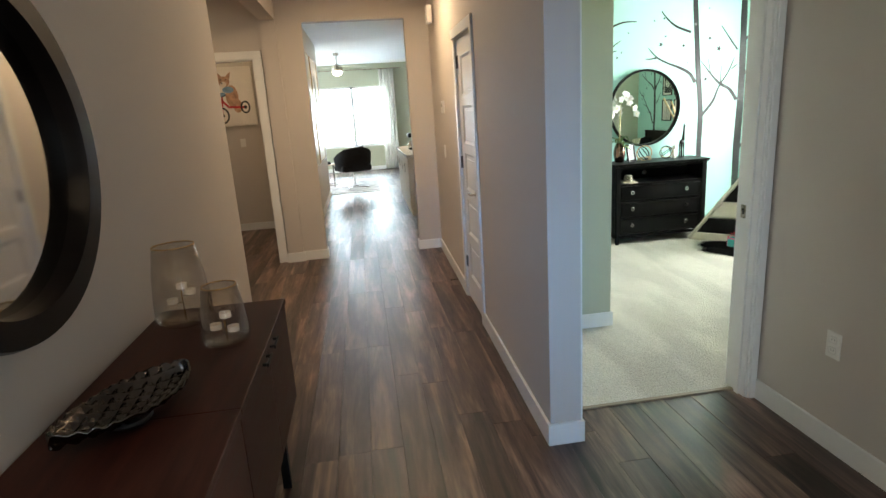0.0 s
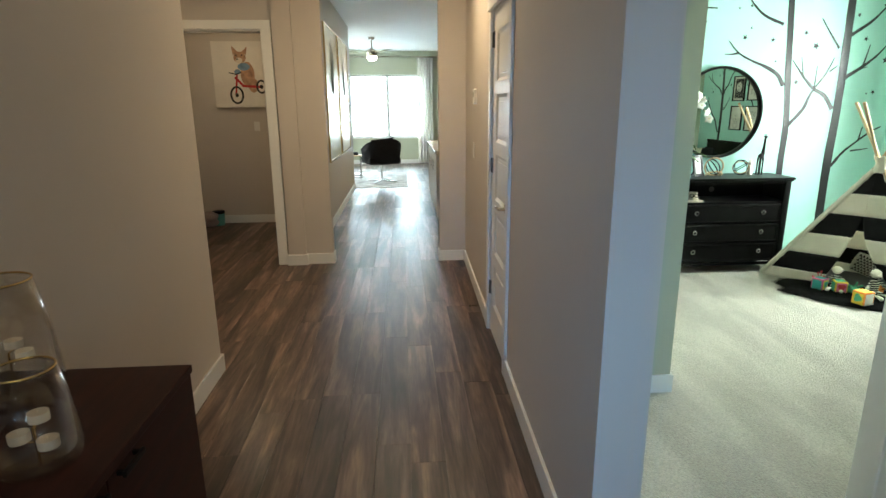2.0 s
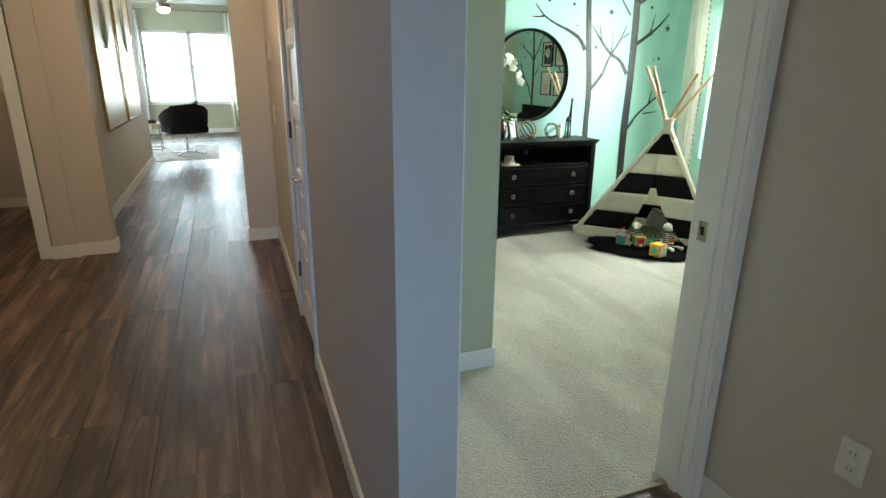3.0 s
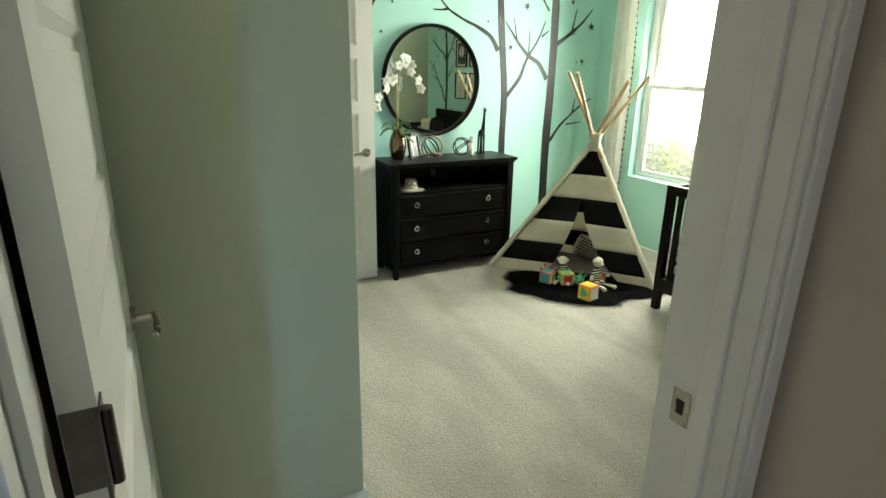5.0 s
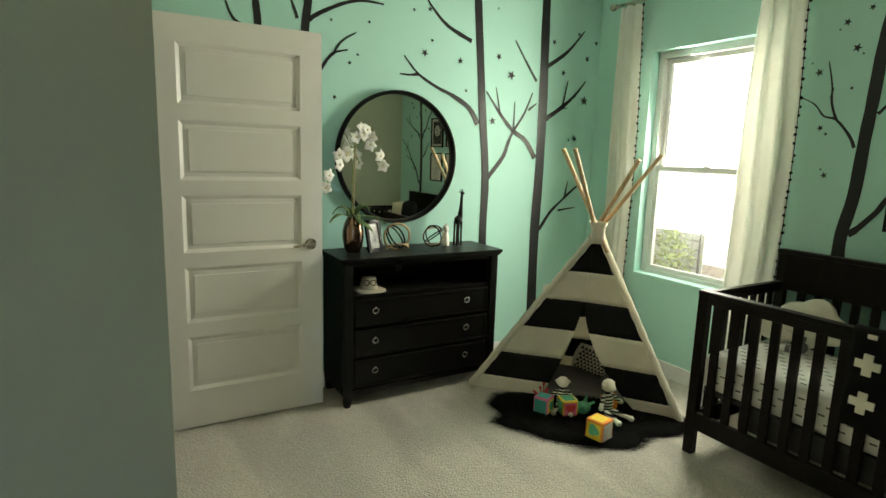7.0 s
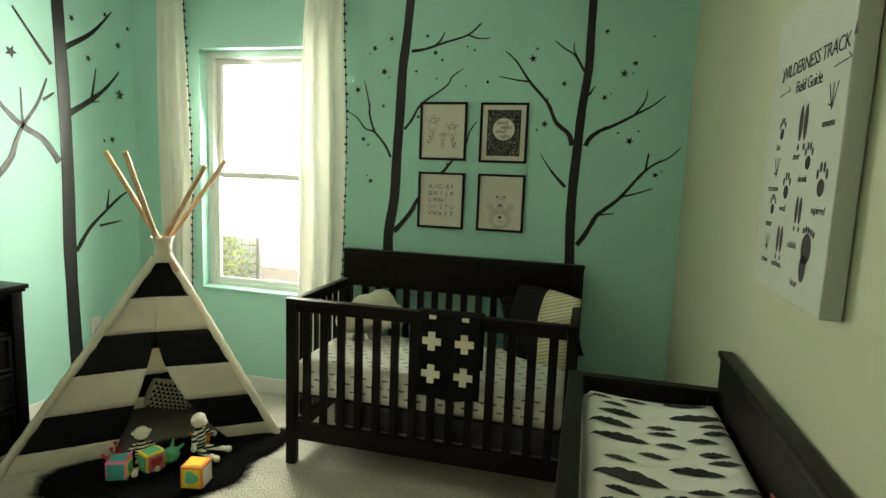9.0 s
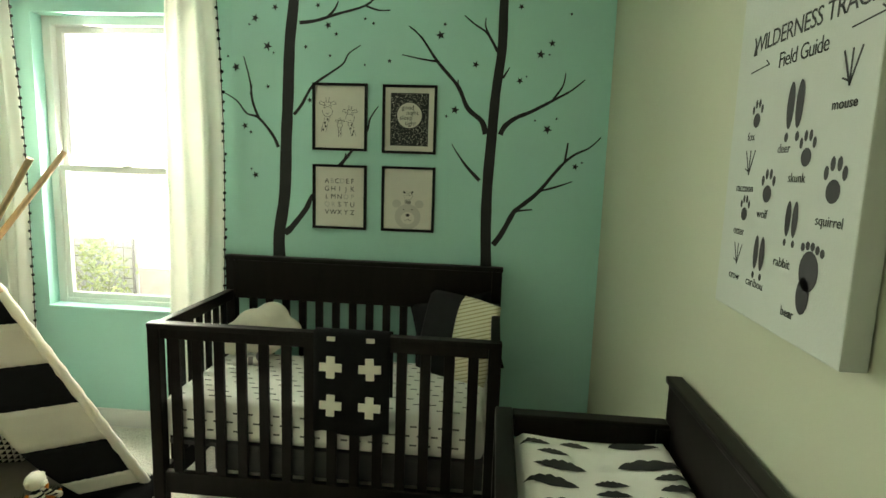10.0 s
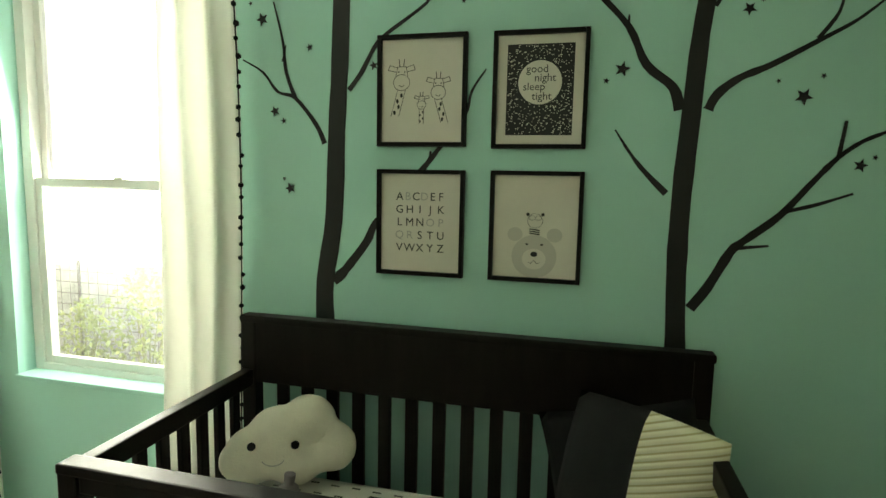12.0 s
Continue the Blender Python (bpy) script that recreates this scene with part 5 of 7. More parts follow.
def crib():
    ob = thing("crib", (5.045, 4.62, 0), "espresso wooden slatted crib against the mint wall", "crib")
    L, D, F = 1.365, 0.69, 0.822
    for y in (0, L - 0.048):
        part("front_post", boxes((0, 0.045, y, y + 0.048, 0, F), bevel=0.005), M_ESPRESSO, ob)
        part("back_post", boxes((D - 0.045, D, y, y + 0.048, 0, 0.985), bevel=0.005), M_ESPRESSO, ob)
    part("front_top_rail", boxes((-0.003, 0.046, 0.0, L, F - 0.005, F + 0.018), (0.006, 0.038, 0.048, L - 0.048, F - 0.045, F - 0.005), bevel=0.005), M_ESPRESSO, ob)
    part("front_bottom_rail", boxes((0.008, 0.036, 0.048, L - 0.048, 0.135, 0.225), bevel=0.004), M_ESPRESSO, ob)
    for k in range(14):
        y = 0.102 + 0.0893 * k
        part("slat", boxes((0.013, 0.030, y - 0.0195, y + 0.0195, 0.22, F - 0.04), bevel=0.003), M_ESPRESSO, ob)
    for k in range(14):
        y = 0.048 + (L - 0.096) * (k + 1) / 15
        part("back_slat", boxes((D - 0.032, D - 0.015, y - 0.019, y + 0.019, 0.22, 0.80), bevel=0.003), M_ESPRESSO, ob)
    part("headboard", boxes((D - 0.040, D - 0.008, 0.0, L, 0.79, 0.985), (D - 0.048, D + 0.002, -0.004, L + 0.004, 0.983, 1.005), bevel=0.006), M_ESPRESSO, ob)
    part("back_bottom_rail", boxes((D - 0.036, D - 0.010, 0.048, L - 0.048, 0.135, 0.225), bevel=0.004), M_ESPRESSO, ob)
    for y in (0.006, L - 0.042):
        part("end_top_rail", boxes((0.045, D - 0.045, y, y + 0.036, F - 0.040, F + 0.012), bevel=0.005), M_ESPRESSO, ob)
        part("end_bottom_rail", boxes((0.045, D - 0.045, y + 0.004, y + 0.032, 0.135, 0.225), bevel=0.004), M_ESPRESSO, ob)
        for k in range(7):
            x = 0.045 + (D - 0.09) * (k + 1) / 8
            part("end_slat", boxes((x - 0.0165, x + 0.0165, y + 0.010, y + 0.027, 0.22, F - 0.035), bevel=0.003), M_ESPRESSO, ob)
    part("mattress_support", boxes((0.046, D - 0.05, 0.05, L - 0.05, 0.327, 0.343)), mat("dark_grey_board", (0.045, 0.043, 0.044), 0.7), ob)
    part("drawer_board", boxes((0.055, 0.07, 0.05, 1.13, 0.226, 0.326)), mat("charcoal_cloth", (0.05, 0.047, 0.05), 0.9, vary=0.2, scale=10, bump=0.2), ob)
    return ob


crib()


def cushion_mesh(bm, w, h, t, n=14, pinch=0.10, wob=0.0):
    """A stuffed cushion standing in the xz plane, centred."""
    for s in (-1, 1):
        rows = []
        for i in range(n + 1):
            row = []
            for j in range(n + 1):
                u, v = i / n * 2 - 1, j / n * 2 - 1
                e = max(0.0, (1 - u ** 4) * (1 - v ** 4)) ** 0.55
                row.append(bm.verts.new((w / 2 * u * (1 - pinch * (1 - v * v) * abs(u)), s * t / 2 * e * (1 + wob * math.sin(5 * u + 3 * v)), h / 2 * v * (1 - pinch * (1 - u * u) * abs(v)))))
            rows.append(row)
        for a, b in zip(rows, rows[1:]):
            for j in range(n):
                bm.faces.new((a[j], a[j + 1], b[j + 1], b[j]))
    bmesh.ops.remove_doubles(bm, verts=bm.verts, dist=0.0005)


def crib_mattress():
    ob = thing("crib_mattress", (5.087, 4.665, 0.345), "white crib mattress with a black dash print", "mattress")
    bm = boxes((0, 0.60, 0, 1.295, 0, 0.18), bevel=0.045)
    part("sheet", bm, M_SHEET, ob, "", 60)
    bm = bmesh.new()
    for i in range(11):
        for j in range(19):
            x, y = 0.045 + i * 0.050 + random.uniform(-0.003, 0.003), 0.05 + j * 0.066 + (0.033 if i % 2 else 0)
            if y > 1.24:
                continue
            for k in (-1, 0, 1):
                box(bm, x - 0.0035, x + 0.0035, y + k * 0.009 - 0.0038, y + k * 0.009 + 0.0038, 0.1795, 0.1806)
    d = part("dash_print", bm, M_INK, ob)
    d["kind"] = "stuff"
    bm = bmesh.new()
    for j in range(22):
        for i in range(3):
            y, z = 0.06 + j * 0.0545 + (0.027 if i % 2 else 0), 0.055 + i * 0.038
            if y < 1.24:
                for k in (-1, 0, 1):
                    box(bm, -0.0008, 0.001, y + k * 0.009 - 0.0038, y + k * 0.009 + 0.0038, z - 0.0035, z + 0.0035)
    d = part("dash_print", bm, M_INK, ob)
    d["kind"] = "stuff"


crib_mattress()


def cloud_pillow():
    ob = thing("cloud_pillow", (5.58, 5.785, 0.525), "cream plush cloud pillow with a stitched face in the crib", "cushion")
    lobes = [(-0.09, 0.07, 0.085), (-0.02, 0.115, 0.095), (0.065, 0.155, 0.085), (0.135, 0.085, 0.075), (0.03, 0.06, 0.085), (-0.13, 0.055, 0.06)]
    bm = bmesh.new()
    for u, v, r in lobes:
        ball(bm, (u, 0, v), r, 3, (1, 0.62, 1))
    ball(bm, (0.0, 0, 0.045), 0.09, 3, (1.75, 0.62, 0.52))
    bd = part("body", bm, M_FLEECE, ob, "", 180)
    rm = bd.modifiers.new("fuse", "REMESH")
    rm.mode, rm.voxel_size = "VOXEL", 0.010
    sm = bd.modifiers.new("soft", "SMOOTH")
    sm.factor, sm.iterations = 0.5, 8
    for u in (-0.085, 0.035):
        bm = bmesh.new()
        ball(bm, (u, -0.062, 0.105), 0.0125, 2, (1, 0.45, 1))
        part("eye", bm, M_BLACK, ob, "round black eye", 60)
    bm = bmesh.new()
    pts = [Vector((-0.025 + 0.032 * math.sin(a), -0.062, 0.072 - 0.022 * math.cos(a))) for a in [(-1.2 + 0.3 * k) for k in range(9)]]
    for a, b in zip(pts, pts[1:]):
        rod(bm, a, b, 0.0016, None, 6)
    part("mouth", bm, M_GREYINK, ob)
    ob.matrix_basis = pose(5.57, 5.77, 0.562, -14, 0, -68)


cloud_pillow()


def small_toy():
    bm = bmesh.new()
    for k in range(5):
        rod(bm, (0, 0.022 * k, 0.022), (0, 0.022 * (k + 1), 0.022), 0.019, 0.019, 12)
    ball(bm, (0, 0.13, 0.04), 0.032, 2)
    rod(bm, (0, 0.13, 0.05), (0, 0.135, 0.095), 0.013, 0.016, 10)
    for f in bm.faces:
        f.material_index = 1 if f.calc_center_median().y > 0.1 or int(f.calc_center_median().y / 0.022) % 2 else 0
    ob = link("rattle_toy", bm, [M_SHEET, mat("grey_plush", (0.22, 0.20, 0.21), 0.9, bump=0.3, bscale=150)], 50)
    ob.matrix_basis = pose(5.455, 5.84, 0.525, 0, 0, -160)
    tagged(ob, "small grey and white striped rattle toy before the pillow", "soft toy")


small_toy()

M_STRIPE = mat("yellow_striped_knit", (0.60, 0.52, 0.28), 0.9, vary=0.05, scale=10)


def striped_fabric():
    t = M_STRIPE.node_tree
    n, l = t.nodes, t.links
    tc = n.new("ShaderNodeTexCoord")
    w = n.new("ShaderNodeTexWave")
    w.bands_direction = "Z"
    w.inputs["Scale"].default_value = 19
    mp = n.new("ShaderNodeMapping")
    mp.inputs["Rotation"].default_value = (0, radians(26), 0)
    l.new(tc.outputs["Object"], mp.inputs["Vector"])
    l.new(mp.outputs[0], w.inputs["Vector"])
    r = n.new("ShaderNodeValToRGB")
    r.color_ramp.elements[0].color, r.color_ramp.elements[1].color = (0.46, 0.40, 0.20, 1), (0.80, 0.76, 0.58, 1)
    r.color_ramp.elements[1].position = 0.35
    l.new(w.outputs[0], r.inputs[0])
    l.new(r.outputs[0], n["Principled BSDF"].inputs["Base Color"])
    b = n.new("ShaderNodeBump")
    b.inputs["Strength"].default_value, b.inputs["Distance"].default_value = 0.5, 0.003
    l.new(w.outputs[0], b.inputs["Height"])
    l.new(b.outputs[0], n["Principled BSDF"].inputs["Normal"])


striped_fabric()
bm = bmesh.new()
cushion_mesh(bm, 0.36, 0.37, 0.09, 16, -0.05, 0.1)
for f in bm.faces:
    f.material_index = 1 if f.calc_center_median().x < -0.01 else 0
ob = link("striped_cushion", bm, [M_STRIPE, mat("charcoal_knit", (0.014, 0.014, 0.015), 0.95, vary=0.15, scale=15, bump=0.25, bscale=260, spec=0.2)], 180)
ob.matrix_basis = pose(5.525, 4.815, 0.705, -12, 5, -116)
tagged(ob, "pale yellow striped cushion with a charcoal half in the crib", "cushion")
bm = bmesh.new()
cushion_mesh(bm, 0.40, 0.36, 0.12, 16, 0.05, 0.1)
ob = link("dark_cushion", bm, M_BLACKCLOTH, 180)
ob.matrix_basis = pose(5.62, 4.825, 0.685, -14, -14, -95)
tagged(ob, "plain black cushion leaning on the crib's back slats", "cushion")


def cross_blanket():
    ob = thing("throw_blanket", (5.045, 5.03, 0.482), "black knit blanket with cream crosses hung over the crib rail", "blanket")
    y0, y1 = 0.0, 0.29
    prof = [(-0.012, -0.028), (-0.013, 0.1), (-0.012, 0.2), (-0.012, 0.30), (-0.013, 0.345), (-0.008, 0.368), (0.020, 0.374), (0.050, 0.366), (0.057, 0.335), (0.058, 0.25), (0.058, 0.16), (0.060, 0.10)]
    bm = bmesh.new()
    rows = []
    for x, z in prof:
        rows.append([bm.verts.new((x + 0.003 * math.sin(i * 1.1 + z * 9), y0 + (y1 - y0) * i / 16, z + 0.006 * math.sin(i * 0.5 + 1) * (1 if z < 0.05 else 0) * 1.3)) for i in range(17)])
    for a, b in zip(rows, rows[1:]):
        for i in range(16):
            bm.faces.new((a[i], a[i + 1], b[i + 1], b[i]))
    cl = part("knit", bm, M_BLACKCLOTH, ob, "", 180)
    cl.modifiers.new("thick", "SOLIDIFY").thickness = 0.007
    for yc in (0.073, 0.222):
        for zc, clip in ((0.085, 0), (0.235, 0), (0.378, 1)):
            bm = bmesh.new()
            w, l = 0.0155, 0.042
            if clip:
                box(bm, -0.0165, -0.012, yc - w, yc + w, 0.335, 0.352)
            else:
                tw = random.uniform(-0.04, 0.04)
                box(bm, -0.0235, -0.017, yc - w, yc + w, zc - l, zc + l)
                box(bm, -0.0233, -0.017, yc - l, yc + l, zc - w, zc + w)
                bmesh.ops.rotate(bm, cent=(0, yc, zc), matrix=Matrix.Rotation(tw, 3, "X"), verts=bm.verts)
            part("cross", bm, M_FLEECE, ob, "cream knitted cross")


cross_blanket()

# ---- changing table ----


def cloud_outline(w, h):
    n, skew = random.choice((4, 5, 6)), random.uniform(0.75, 1.3)
    pts = []
    for k in range(31):
        t = k / 30
        pts.append((-w / 2 + w * t, h * math.sin(math.pi * t ** skew) ** 0.85 * (0.82 + 0.25 * abs(math.sin(n * math.pi * t)))))
    for k in range(1, 12):
        t = 1 - k / 12
        pts.append((-w / 2 + w * t, -h * 0.30 * math.sin(math.pi * t) * (0.8 + 0.3 * abs(math.sin(3 * math.pi * t)))))
    return pts


def changing_table():
    ob = thing("changing_table", (3.595, 4.175, 0), "espresso wooden changing table with a raised back along the wall", "changing table")
    L, D, T = 0.905, 0.47, 0.832
    for x in (0, L - 0.05):
        for y in (0.012, D - 0.05):
            part("leg", boxes((x, x + 0.05, y, y + 0.05, 0, T), bevel=0.005), M_ESPRESSO, ob)
    part("back_panel", boxes((0, L, 0.0, 0.03, 0.70, 0.94), (-0.004, L + 0.004, -0.004, 0.038, 0.938, 0.957), bevel=0.006), M_ESPRESSO, ob)
    part("front_rail", boxes((0, L, D - 0.045, D, T - 0.004, T + 0.012), (0.05, L - 0.05, D - 0.036, D - 0.012, T - 0.06, T - 0.004), bevel=0.005), M_ESPRESSO, ob)
    for x in (0.0, L - 0.045):
        part("end_rail", boxes((x, x + 0.045, 0.03, D - 0.045, T - 0.004, T + 0.010), (x + 0.008, x + 0.037, 0.05, D - 0.05, T - 0.055, T - 0.004), bevel=0.005), M_ESPRESSO, ob)
        part("end_lower_rail", boxes((x + 0.008, x + 0.037, 0.06, D - 0.05, 0.66, 0.72), bevel=0.004), M_ESPRESSO, ob)
    part("deck", boxes((0.03, L - 0.03, 0.03, D - 0.03, 0.715, 0.735), bevel=0.002), M_ESPRESSO, ob)
    for z in (0.12, 0.40):
        part("shelf", boxes((0.02, L - 0.02, 0.02, D - 0.02, z, z + 0.02), bevel=0.003), M_ESPRESSO, ob)
    return ob


changing_table()


def changing_pad():
    ob = thing("changing_pad", (3.645, 4.21, 0.735), "white changing pad cover with black cloud print", "changing pad")
    L, D, hh = 0.80, 0.385, 0.085
    bm = bmesh.new()
    rows = []
    nx, ny = 34, 18

    def top(x, y):
        e = min(1.0, min(x, L - x, y, D - y) / 0.03)
        return hh * (0.55 + 0.45 * max(0, e) ** 0.5) - 0.018 * math.sin(math.pi * y / D) + 0.0035 * math.sin(17 * x + 8 * y) * math.sin(13 * y + 4) * max(0, e)
    for i in range(nx + 1):
        rows.append([bm.verts.new((L * i / nx, D * j / ny, top(L * i / nx, D * j / ny))) for j in range(ny + 1)])
    for a, b in zip(rows, rows[1:]):
        for j in range(ny):
            bm.faces.new((a[j], a[j + 1], b[j + 1], b[j]))
    ext = bmesh.ops.extrude_edge_only(bm, edges=[e for e in bm.edges if e.is_boundary])
    for v in (g for g in ext["geom"] if isinstance(g, bmesh.types.BMVert)):
        v.co.z = 0.0
    part("cover", bm, M_SHEET, ob, "", 60)
    placed = []
    bm = bmesh.new()
    tries = 0
    while len(placed) < 30 and tries < 2500:
        tries += 1
        w = random.choice((0.16, 0.15, 0.12, 0.075)) if tries < 1200 else 0.06
        h = w * 0.26
        x, y = random.uniform(0.04, L - 0.05), random.uniform(w / 2 + 0.005, D - w / 2 - 0.005)
        if any(abs(x - a) < (h + d) * 0.62 + 0.012 and abs(y - b) < (w + c) * 0.5 + 0.006 for a, b, c, d in placed):
            continue
        placed.append((x, y, w, h))
        vs = []
        for u, v in cloud_outline(w, h):
            px, py = x + v, y - u
            vs.append(bm.verts.new((px, py, top(min(max(px, 0), L), min(max(py, 0), D)) + 0.0022)))
        f = bm.faces.new(vs)
    bmesh.ops.triangulate(bm, faces=bm.faces)
    cp = part("cloud_print", bm, M_INK, ob, "black cloud print")
    cp["kind"] = "stuff"


changing_pad()
bm = boxes((0, 0.055, 0, 0.004, 0, 0.075), bevel=0.001)
ob = link("care_tag", bm, mat("red_tag_card", (0.55, 0.20, 0.16), 0.6, vary=0.3, scale=30))
ob.matrix_basis = pose(3.78, 4.225, 0.80, -12, 0, 4)
tagged(ob, "small red and white card standing on the changing pad", "tag")

# ---- pictures over the crib ----


def framed_print(y0, z0, w, h, label, draw):
    ob = thing("framed_print", (XE, y0, z0), label, "framed picture", group="four framed prints over the crib")
    f = 0.0125
    for b in ((-0.02, -0.001, 0, f, 0, h), (-0.02, -0.001, w - f, w, 0, h), (-0.02, -0.001, f, w - f, 0, f), (-0.02, -0.001, f, w - f, h - f, h)):
        part("frame", boxes(b, bevel=0.0015), M_BLACK, ob)
    part("paper", boxes((-0.008, -0.004, f, w - f, f, h - f)), M_PAPER, ob)
    draw(ob, w, h)
    return ob


def onpage(ob, u, v, bm, m, name="drawing", label=""):
    """Places drawing geometry made in a flat u right, v up page onto the print."""
    q = Matrix(((0, 0, -1, -0.0084), (-1, 0, 0, u), (0, 1, 0, v), (0, 0, 0, 1)))
    bmesh.ops.transform(bm, matrix=q, verts=bm.verts)
    return part(name, bm, m, ob, label)


def disc(bm, u, v, a, b, d=0.0, n=24, hole=0.0):
    out = [bm.verts.new((u + a * math.cos(2 * math.pi * k / n), v + b * math.sin(2 * math.pi * k / n), d)) for k in range(n)]
    if hole:
        inn = [bm.verts.new((u + (a - hole) * math.cos(2 * math.pi * k / n), v + (b - hole) * math.sin(2 * math.pi * k / n), d)) for k in range(n)]
        for k in range(n):
            bm.faces.new((out[k], out[(k + 1) % n], inn[(k + 1) % n], inn[k]))
    else:
        bm.faces.new(out)


def stroke(bm, pts, w, d=0.0):
    for a, b in zip(pts, pts[1:]):
        a, b = Vector((*a, d)), Vector((*b, d))
        t = (b - a).normalized()
        n = Vector((-t.y, t.x, 0)) * w / 2
        e = t * w * 0.3
        bm.faces.new([bm.verts.new(p) for p in (a - n - e, b - n + e, b + n + e, a + n - e)])


def draw_giraffes(ob, w, h):
    bm = bmesh.new()
    for u, v, s, lean in ((-0.062, 0.03, 1.0, -0.25), (0.05, 0.0, 0.88, 0.25), (0.0, -0.035, 0.55, 0.0)):
        L = 0.0017
        disc(bm, u, v, 0.026 * s, 0.024 * s, 0, 24, L)
        stroke(bm, [(u - 0.018 * s, v + 0.018 * s), (u - 0.012 * s, v + 0.045 * s), (u + 0.014 * s, v + 0.045 * s), (u + 0.019 * s, v + 0.018 * s)], L)
        for e in (-1, 1):
            stroke(bm, [(u + e * 0.013 * s, v + 0.042 * s), (u + e * 0.036 * s, v + 0.050 * s), (u + e * 0.042 * s, v + 0.036 * s), (u + e * 0.016 * s, v + 0.03 * s)], L)
            stroke(bm, [(u + e * 0.006 * s, v + 0.045 * s), (u + e * 0.008 * s, v + 0.066 * s)], 0.0022)
            disc(bm, u + e * 0.009 * s, v + 0.03 * s, 0.002 * s, 0.003 * s, 0, 8)
            x0 = u + e * 0.012 * s
            stroke(bm, [(x0, v - 0.022 * s), (x0 + lean * 0.08, v - 0.022 * s - 0.075 * s)], L)
        for k in range(4):
            t = 0.2 + 0.22 * k
            disc(bm, u + lean * 0.08 * t + 0.004 * (-1) ** k, v - 0.022 * s - 0.075 * s * t, 0.0042 * s, 0.007 * s, 0, 7)
        stroke(bm, [(u - 0.008 * s, v - 0.008 * s), (u, v - 0.012 * s), (u + 0.008 * s, v - 0.008 * s)], L)
    onpage(ob, w / 2, h / 2 - 0.005, bm, M_INK, "drawing", "ink drawing of three giraffes")


def draw_goodnight(ob, w, h):
    bm = boxes((-0.092, 0.092, -0.124, 0.124, -0.0003, 0.0003))
    onpage(ob, w / 2, h / 2, bm, M_INK, "night_panel", "black starry panel")
    bm = bmesh.new()
    for k in range(640):
        u, v = random.uniform(-0.089, 0.089), random.uniform(-0.121, 0.121)
        if u * u + (v - 0.02) ** 2 < 0.064 ** 2:
            continue
        disc(bm, u, v, random.uniform(0.0012, 0.0024), random.uniform(0.001, 0.0017), 0.0008, 6)
    f = onpage(ob, w / 2, h / 2, bm, M_PAPER, "star_dust")
    f["kind"] = "stuff"
    bm = bmesh.new()
    disc(bm, 0, 0.02, 0.060, 0.060, 0.0012, 40)
    onpage(ob, w / 2, h / 2, bm, M_PAPER, "roundel")
    for t, u, v in (("good", -0.008, 0.056), ("night", 0.014, 0.032), ("sleep", -0.016, 0.008), ("tight", 0.006, -0.018)):
        words(t, 0.030, Matrix(((0, 0, -1, -0.0102), (-1, 0, 0, w / 2 - u), (0, 1, 0, h / 2 + v), (0, 0, 0, 1))), M_INK, ob, depth=0.0002)


def draw_alphabet(ob, w, h):
    grey = {"B", "D", "O", "P", "Q", "R"}
    for r, row in enumerate(("ABCDEF", "GHIJK", "LMNOP", "QRSTU", "VWXYZ")):
        for c, ch in enumerate(row):
            n = len(row)
            u = (c - (n - 1) / 2) * (0.128 / (n - 1))
            v = 0.078 - r * 0.0385
            words(ch, 0.034, Matrix(((0, 0, -1, -0.0088), (-1, 0, 0, w / 2 - u), (0, 1, 0, h / 2 + v), (0, 0, 0, 1))), M_GREYINK if ch in grey else M_INK, ob, "letter", depth=0.0002)


def draw_bears(ob, w, h):
    bm = bmesh.new()
    disc(bm, 0, -0.085, 0.064, 0.062, 0, 28)
    for e in (-1, 1):
        disc(bm, e * 0.056, -0.022, 0.022, 0.02, 0.0002, 18)
    onpage(ob, w / 2, h / 2, bm, mat("pale_grey_ink", (0.53, 0.51, 0.46), 0.7), "bear_shape", "pale grey printed bear")
    bm = bmesh.new()
    disc(bm, 0.0, -0.092, 0.034, 0.030, 0.0006, 24)
    onpage(ob, w / 2, h / 2, bm, M_PAPER, "muzzle")
    bm = bmesh.new()
    for e in (-1, 1):
        disc(bm, e * 0.021, -0.05, 0.004, 0.003, 0.0008, 10)
        disc(bm, e * 0.021, 0.036, 0.005, 0.005, 0.0008, 10)
        disc(bm, e * 0.009, 0.026, 0.009, 0.007, 0.0008, 16, 0.0011)
        stroke(bm, [(0, -0.095), (e * 0.008, -0.105), (e * 0.016, -0.102)], 0.0014, 0.0009)
    disc(bm, 0, -0.078, 0.010, 0.0075, 0.0009, 16)
    disc(bm, 0, 0.018, 0.022, 0.021, 0.0007, 24, 0.0011)
    for k in range(3):
        stroke(bm, [(-0.014, -0.006 - 0.006 * k), (0.013, -0.009 - 0.006 * k)], 0.0034, 0.0009)
    onpage(ob, w / 2, h / 2, bm, M_INK, "drawing")


framed_print(5.303, 1.532, 0.270, 0.320, "black framed ink print of three giraffes", draw_giraffes)
framed_print(4.966, 1.527, 0.262, 0.323, "black framed print with lettering on a starry ground", draw_goodnight)
framed_print(5.302, 1.147, 0.270, 0.317, "black framed alphabet print in black and grey", draw_alphabet)
framed_print(4.964, 1.148, 0.262, 0.317, "black framed print of a pale grey bear", draw_bears)

# ---- canvas on the south wall ----


